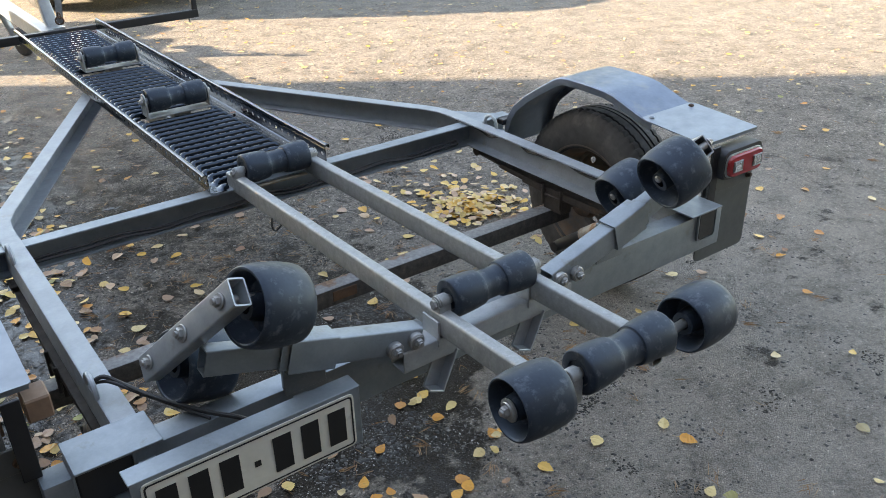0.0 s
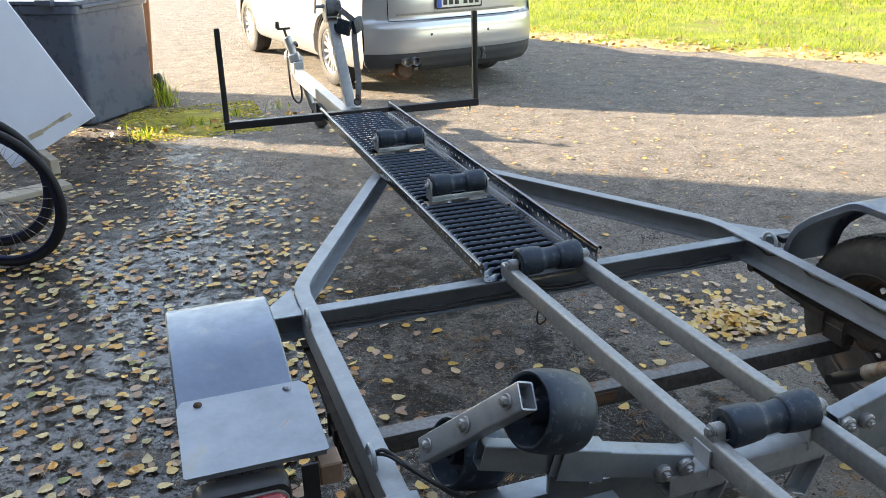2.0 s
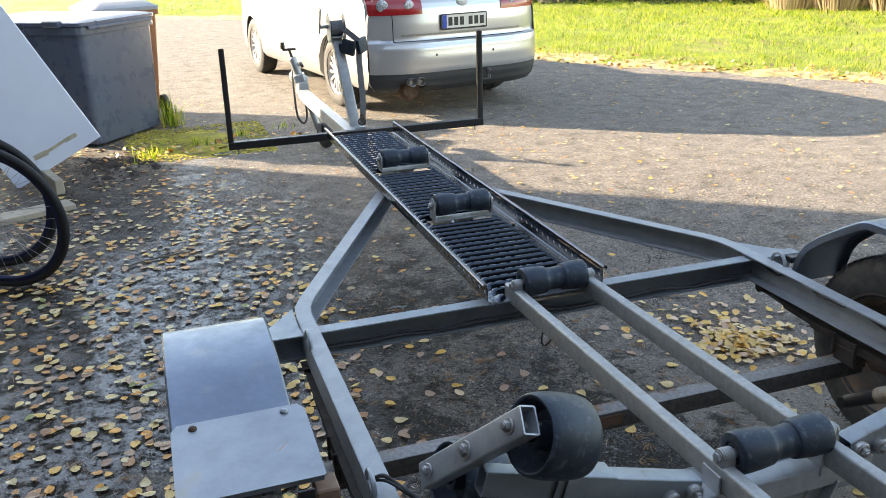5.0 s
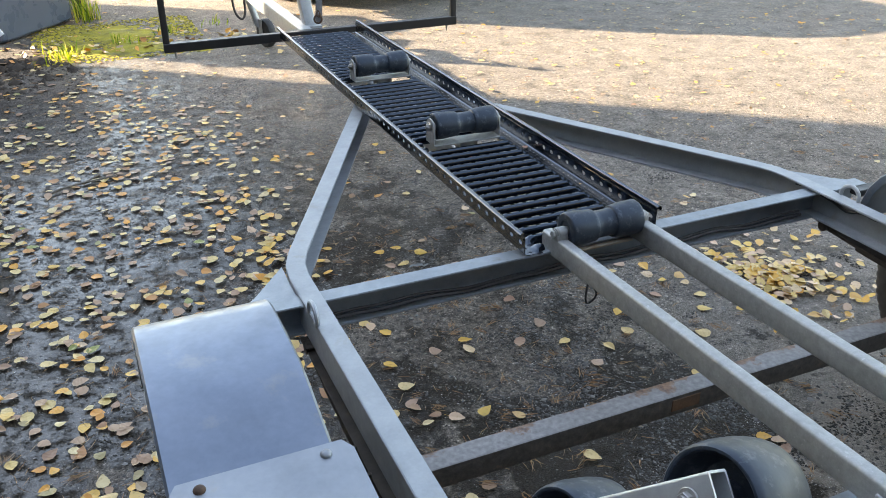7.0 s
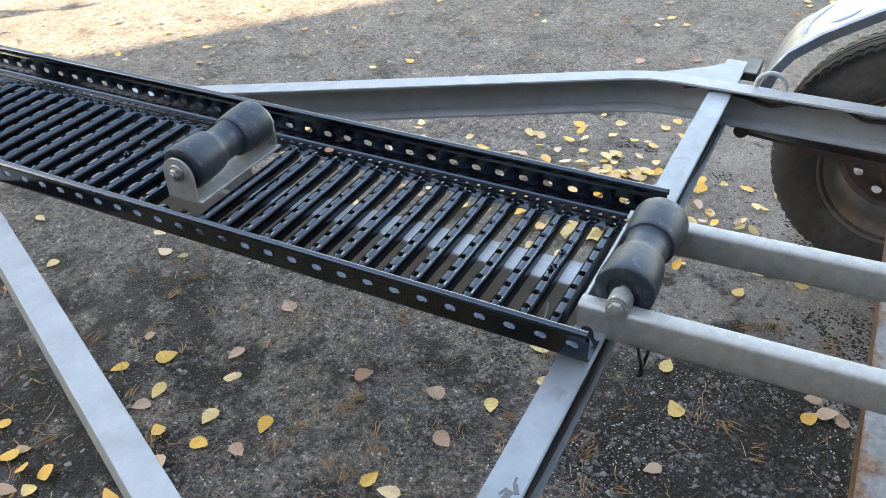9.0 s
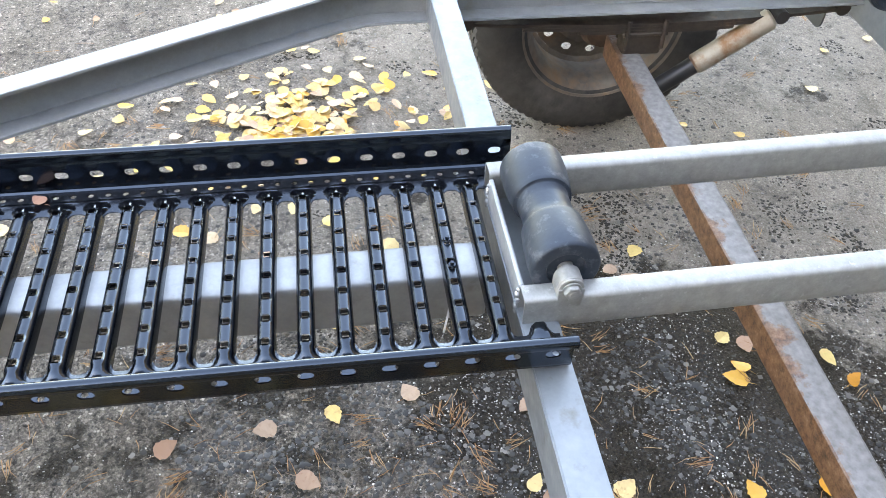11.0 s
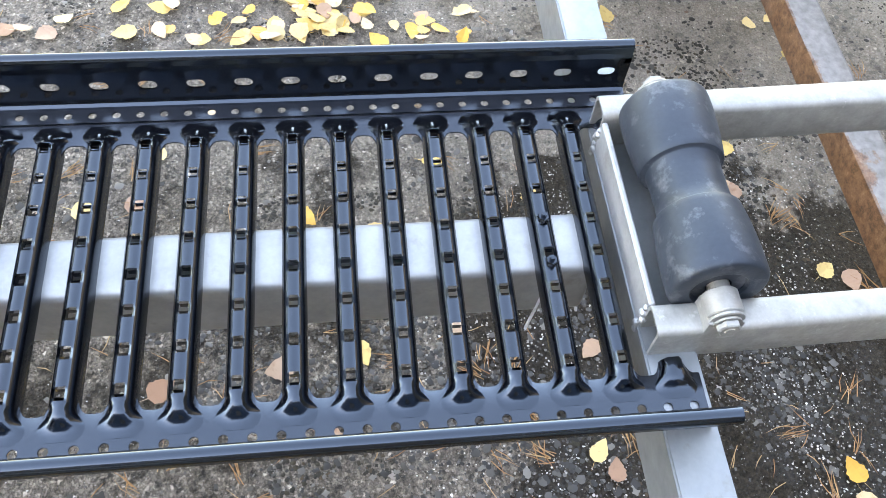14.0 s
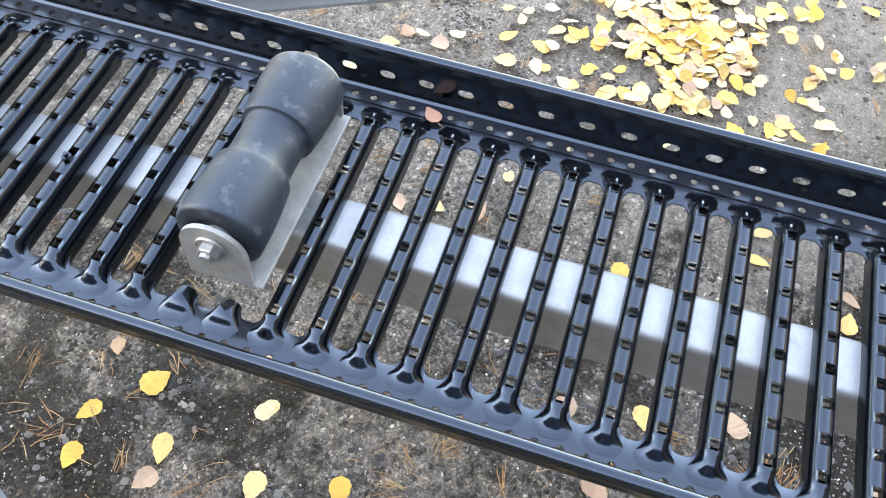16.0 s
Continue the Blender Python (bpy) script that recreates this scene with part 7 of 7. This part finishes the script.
for k in range(150000):
    s = rnd.uniform(0.16, 0.86)
    d = 0.1 + 15.5 * rnd.random() ** 1.6
    p = V(lawn_place(s, (d / 60) ** (1 / 2.6)))
    tuft = 0.5 + 0.5 * noise.noise((p.x * 1.7, p.y * 1.7, 8)) + 0.4 * noise.noise((p.x * 6, p.y * 6, 3))
    if rnd.random() < 0.15 + (0.2 if d < 0.5 else 0.9) * tuft:
        blade(p.x, p.y, p.z - 0.01, rnd.uniform(0.035, 0.09) * (0.45 + 1.2 * tuft), 2.2, 0.0022 + 0.0005 * d)
for cx, cy, cnt, h in ((-0.93, 5.75, 60, 0.22), (-1.0, 5.95, 40, 0.30), (-0.75, 4.85, 26, 0.10), (-0.42, 5.05, 20, 0.10), (-1.16, 4.55, 46, 0.12), (-0.05, 5.2, 16, 0.08)):
    for k in range(cnt):
        blade(cx + rnd.gauss(0, 0.05), cy + rnd.gauss(0, 0.05), 0.0, h * rnd.uniform(0.5, 1.1), 0.9, 0.004)
blades.done("grass", GRASS, "long bright green grass of the lawn and weeds by the bins", "grass")

bm = bmesh.new()
hose(bm, [(-1.33, 2.14, 0.008), (-1.25, 2.20, 0.010), (-1.17, 2.23, 0.009), (-1.10, 2.24, 0.012), (-1.02, 2.27, 0.008)], 0.0045, 7, 4)
hose(bm, [(-1.17, 2.23, 0.009), (-1.12, 2.27, 0.012), (-1.09, 2.32, 0.008)], 0.003, 7, 4)
solo("twig", bm, BARK, "thin dark fallen twig lying among the leaves", "twig")


def bush(x, y, r, h, n, mat, name, label):
    t = thing(name, label, "bush", pose(x, y, 0.06))
    so = Soup()
    bm = bmesh.new()
    for k in range(9):
        a, q = rnd.uniform(0, 6.283), rnd.uniform(0.3, 0.9)
        e = V((math.cos(a) * r * q, math.sin(a) * r * q, h * rnd.uniform(0.5, 0.95)))
        m = e * 0.5 + V((rnd.gauss(0, 0.1), rnd.gauss(0, 0.1), 0.1))
        hose(bm, [(0, 0, -0.3), m * 0.5, m, e], 0.018, 6, 3)
    part("stems", bm, BARK, t)
    for k in range(n):
        a, q = rnd.uniform(0, 6.283), rnd.random() ** 0.5
        zz = rnd.random()
        rr = r * q * (0.75 + 0.35 * noise.noise((math.cos(a) * 2, math.sin(a) * 2, zz * 3 + x))) * (1.0 - 0.55 * zz * zz)
        p = V((math.cos(a) * rr, math.sin(a) * rr, zz * h))
        s = rnd.uniform(0.03, 0.07)
        u = V((rnd.gauss(0, 1), rnd.gauss(0, 1), rnd.gauss(0, 1))).normalized()
        v = u.cross(V((rnd.gauss(0, 1), rnd.gauss(0, 1), 0.3))).normalized()
        so.put([p - u * s, p + v * s * 0.5, p + u * s, p - v * s * 0.5], [(0, 1, 2, 3)])
    o = so.done("foliage", mat, "", "")
    o.parent = t


for x, y, r, h in ((6.6, 16.2, 1.2, 1.7), (8.0, 15.3, 1.3, 1.8), (9.4, 14.3, 1.3, 1.9), (10.6, 13.1, 1.3, 1.9), (11.6, 11.8, 1.3, 2.0), (5.2, 18.2, 1.3, 1.8), (12.4, 10.5, 1.3, 2.0), (13.1, 9.2, 1.3, 2.0)):
    bush(x, y, r, h, 2600, BUSH, "bush", "dark green autumn bush at the lawn's edge")

for cx, cy in ((10.9, 10.6), (10.4, 11.3), (11.4, 9.9), (11.8, 9.2), (11.0, 11.2)):
    t = Soup()
    for k in range(420):
        a, r = rnd.uniform(0, 6.283), rnd.random() ** 0.5 * 0.45
        p = V((cx + math.cos(a) * r, cy + math.sin(a) * r, 0.05))
        h = rnd.uniform(0.5, 1.15)
        d = V((math.cos(a), math.sin(a), 0)) * r * rnd.uniform(0.4, 1.6)
        n = V((-math.sin(a), math.cos(a), 0)) * 0.007
        t.put([p - n, p + n, p + d * 0.4 + V((0, 0, h * 0.6)) + n, p + d * 0.4 + V((0, 0, h * 0.6)) - n, p + d + V((0, 0, h))], [(0, 1, 2, 3), (3, 2, 4)])
    ob = t.done("reed_tuft", STRAW, "tuft of dry straw-coloured stalks by the bushes", "plant")
    ob["kind"] = "thing"


def tree(x, y, r, h):
    t = thing("tree", "birch-like tree with a rough trunk, all but one added to block low sky", "tree", pose(x, y, 0.1))
    bm = bmesh.new()
    rings = []
    for k in range(9):
        z = -0.2 + h * k / 8
        rr = r * (1.25 if k == 0 else 1.0) * (1 - 0.75 * k / 8)
        rings.append([(rr * math.cos(a) * (1 + 0.12 * math.sin(3 * a + k)) + 0.06 * math.sin(k), rr * math.sin(a) * (1 + 0.1 * math.cos(2 * a)), z) for a in (2 * math.pi * q / 14 for q in range(14))])
    loops(bm, rings)
    for k in range(12):
        a, z = rnd.uniform(0, 6.283), h * rnd.uniform(0.35, 0.9)
        l = rnd.uniform(1.0, 2.2)
        hose(bm, [(0, 0, z), (math.cos(a) * l * 0.5, math.sin(a) * l * 0.5, z + 0.4), (math.cos(a) * l, math.sin(a) * l, z + 0.6)], 0.04, 6, 3)
    part("trunk", bm, BARK, t)
    so = Soup()
    for k in range(5200):
        a, q, zz = rnd.uniform(0, 6.283), rnd.random() ** 0.5, rnd.random()
        rr = 2.4 * q * (0.7 + 0.5 * noise.noise((math.cos(a) * 2, math.sin(a) * 2, zz * 4 + y))) * math.sin(math.pi * min(1, 0.15 + 0.85 * zz))
        p = V((math.cos(a) * rr, math.sin(a) * rr, h * 0.35 + zz * h * 0.75))
        s = rnd.uniform(0.04, 0.08)
        u = V((rnd.gauss(0, 1), rnd.gauss(0, 1), rnd.gauss(0, 1))).normalized()
        v = u.cross(V((rnd.gauss(0, 1), rnd.gauss(0, 1), 0.3))).normalized()
        so.put([p - u * s, p + v * s * 0.6, p + u * s, p - v * s * 0.6], [(0, 1, 2, 3)])
    o = so.done("crown", BUSH, "", "")
    o.parent = t


# all but the first are added to darken the sky mirrored in the tray
for x, y, r, h in ((7.4, 15.3, 0.26, 8.0), (4.4, 20.0, 0.24, 9.0), (5.6, 18.2, 0.22, 8.5), (9.2, 16.6, 0.25, 9.0), (10.8, 15.2, 0.24, 8.6), (12.2, 13.8, 0.26, 9.0), (13.6, 12.0, 0.24, 8.4)):
    tree(x, y, r, h)
# a needle dropped on the lamp shelf
one = Soup()
needles = one
needle(-0.925, -0.80, 0.9, 0.045, 0.6785)
ob = one.done("pine_needle", NEEDLE, "single dry pine needle lying on the lamp shelf", "needle")
ob["kind"] = "thing"
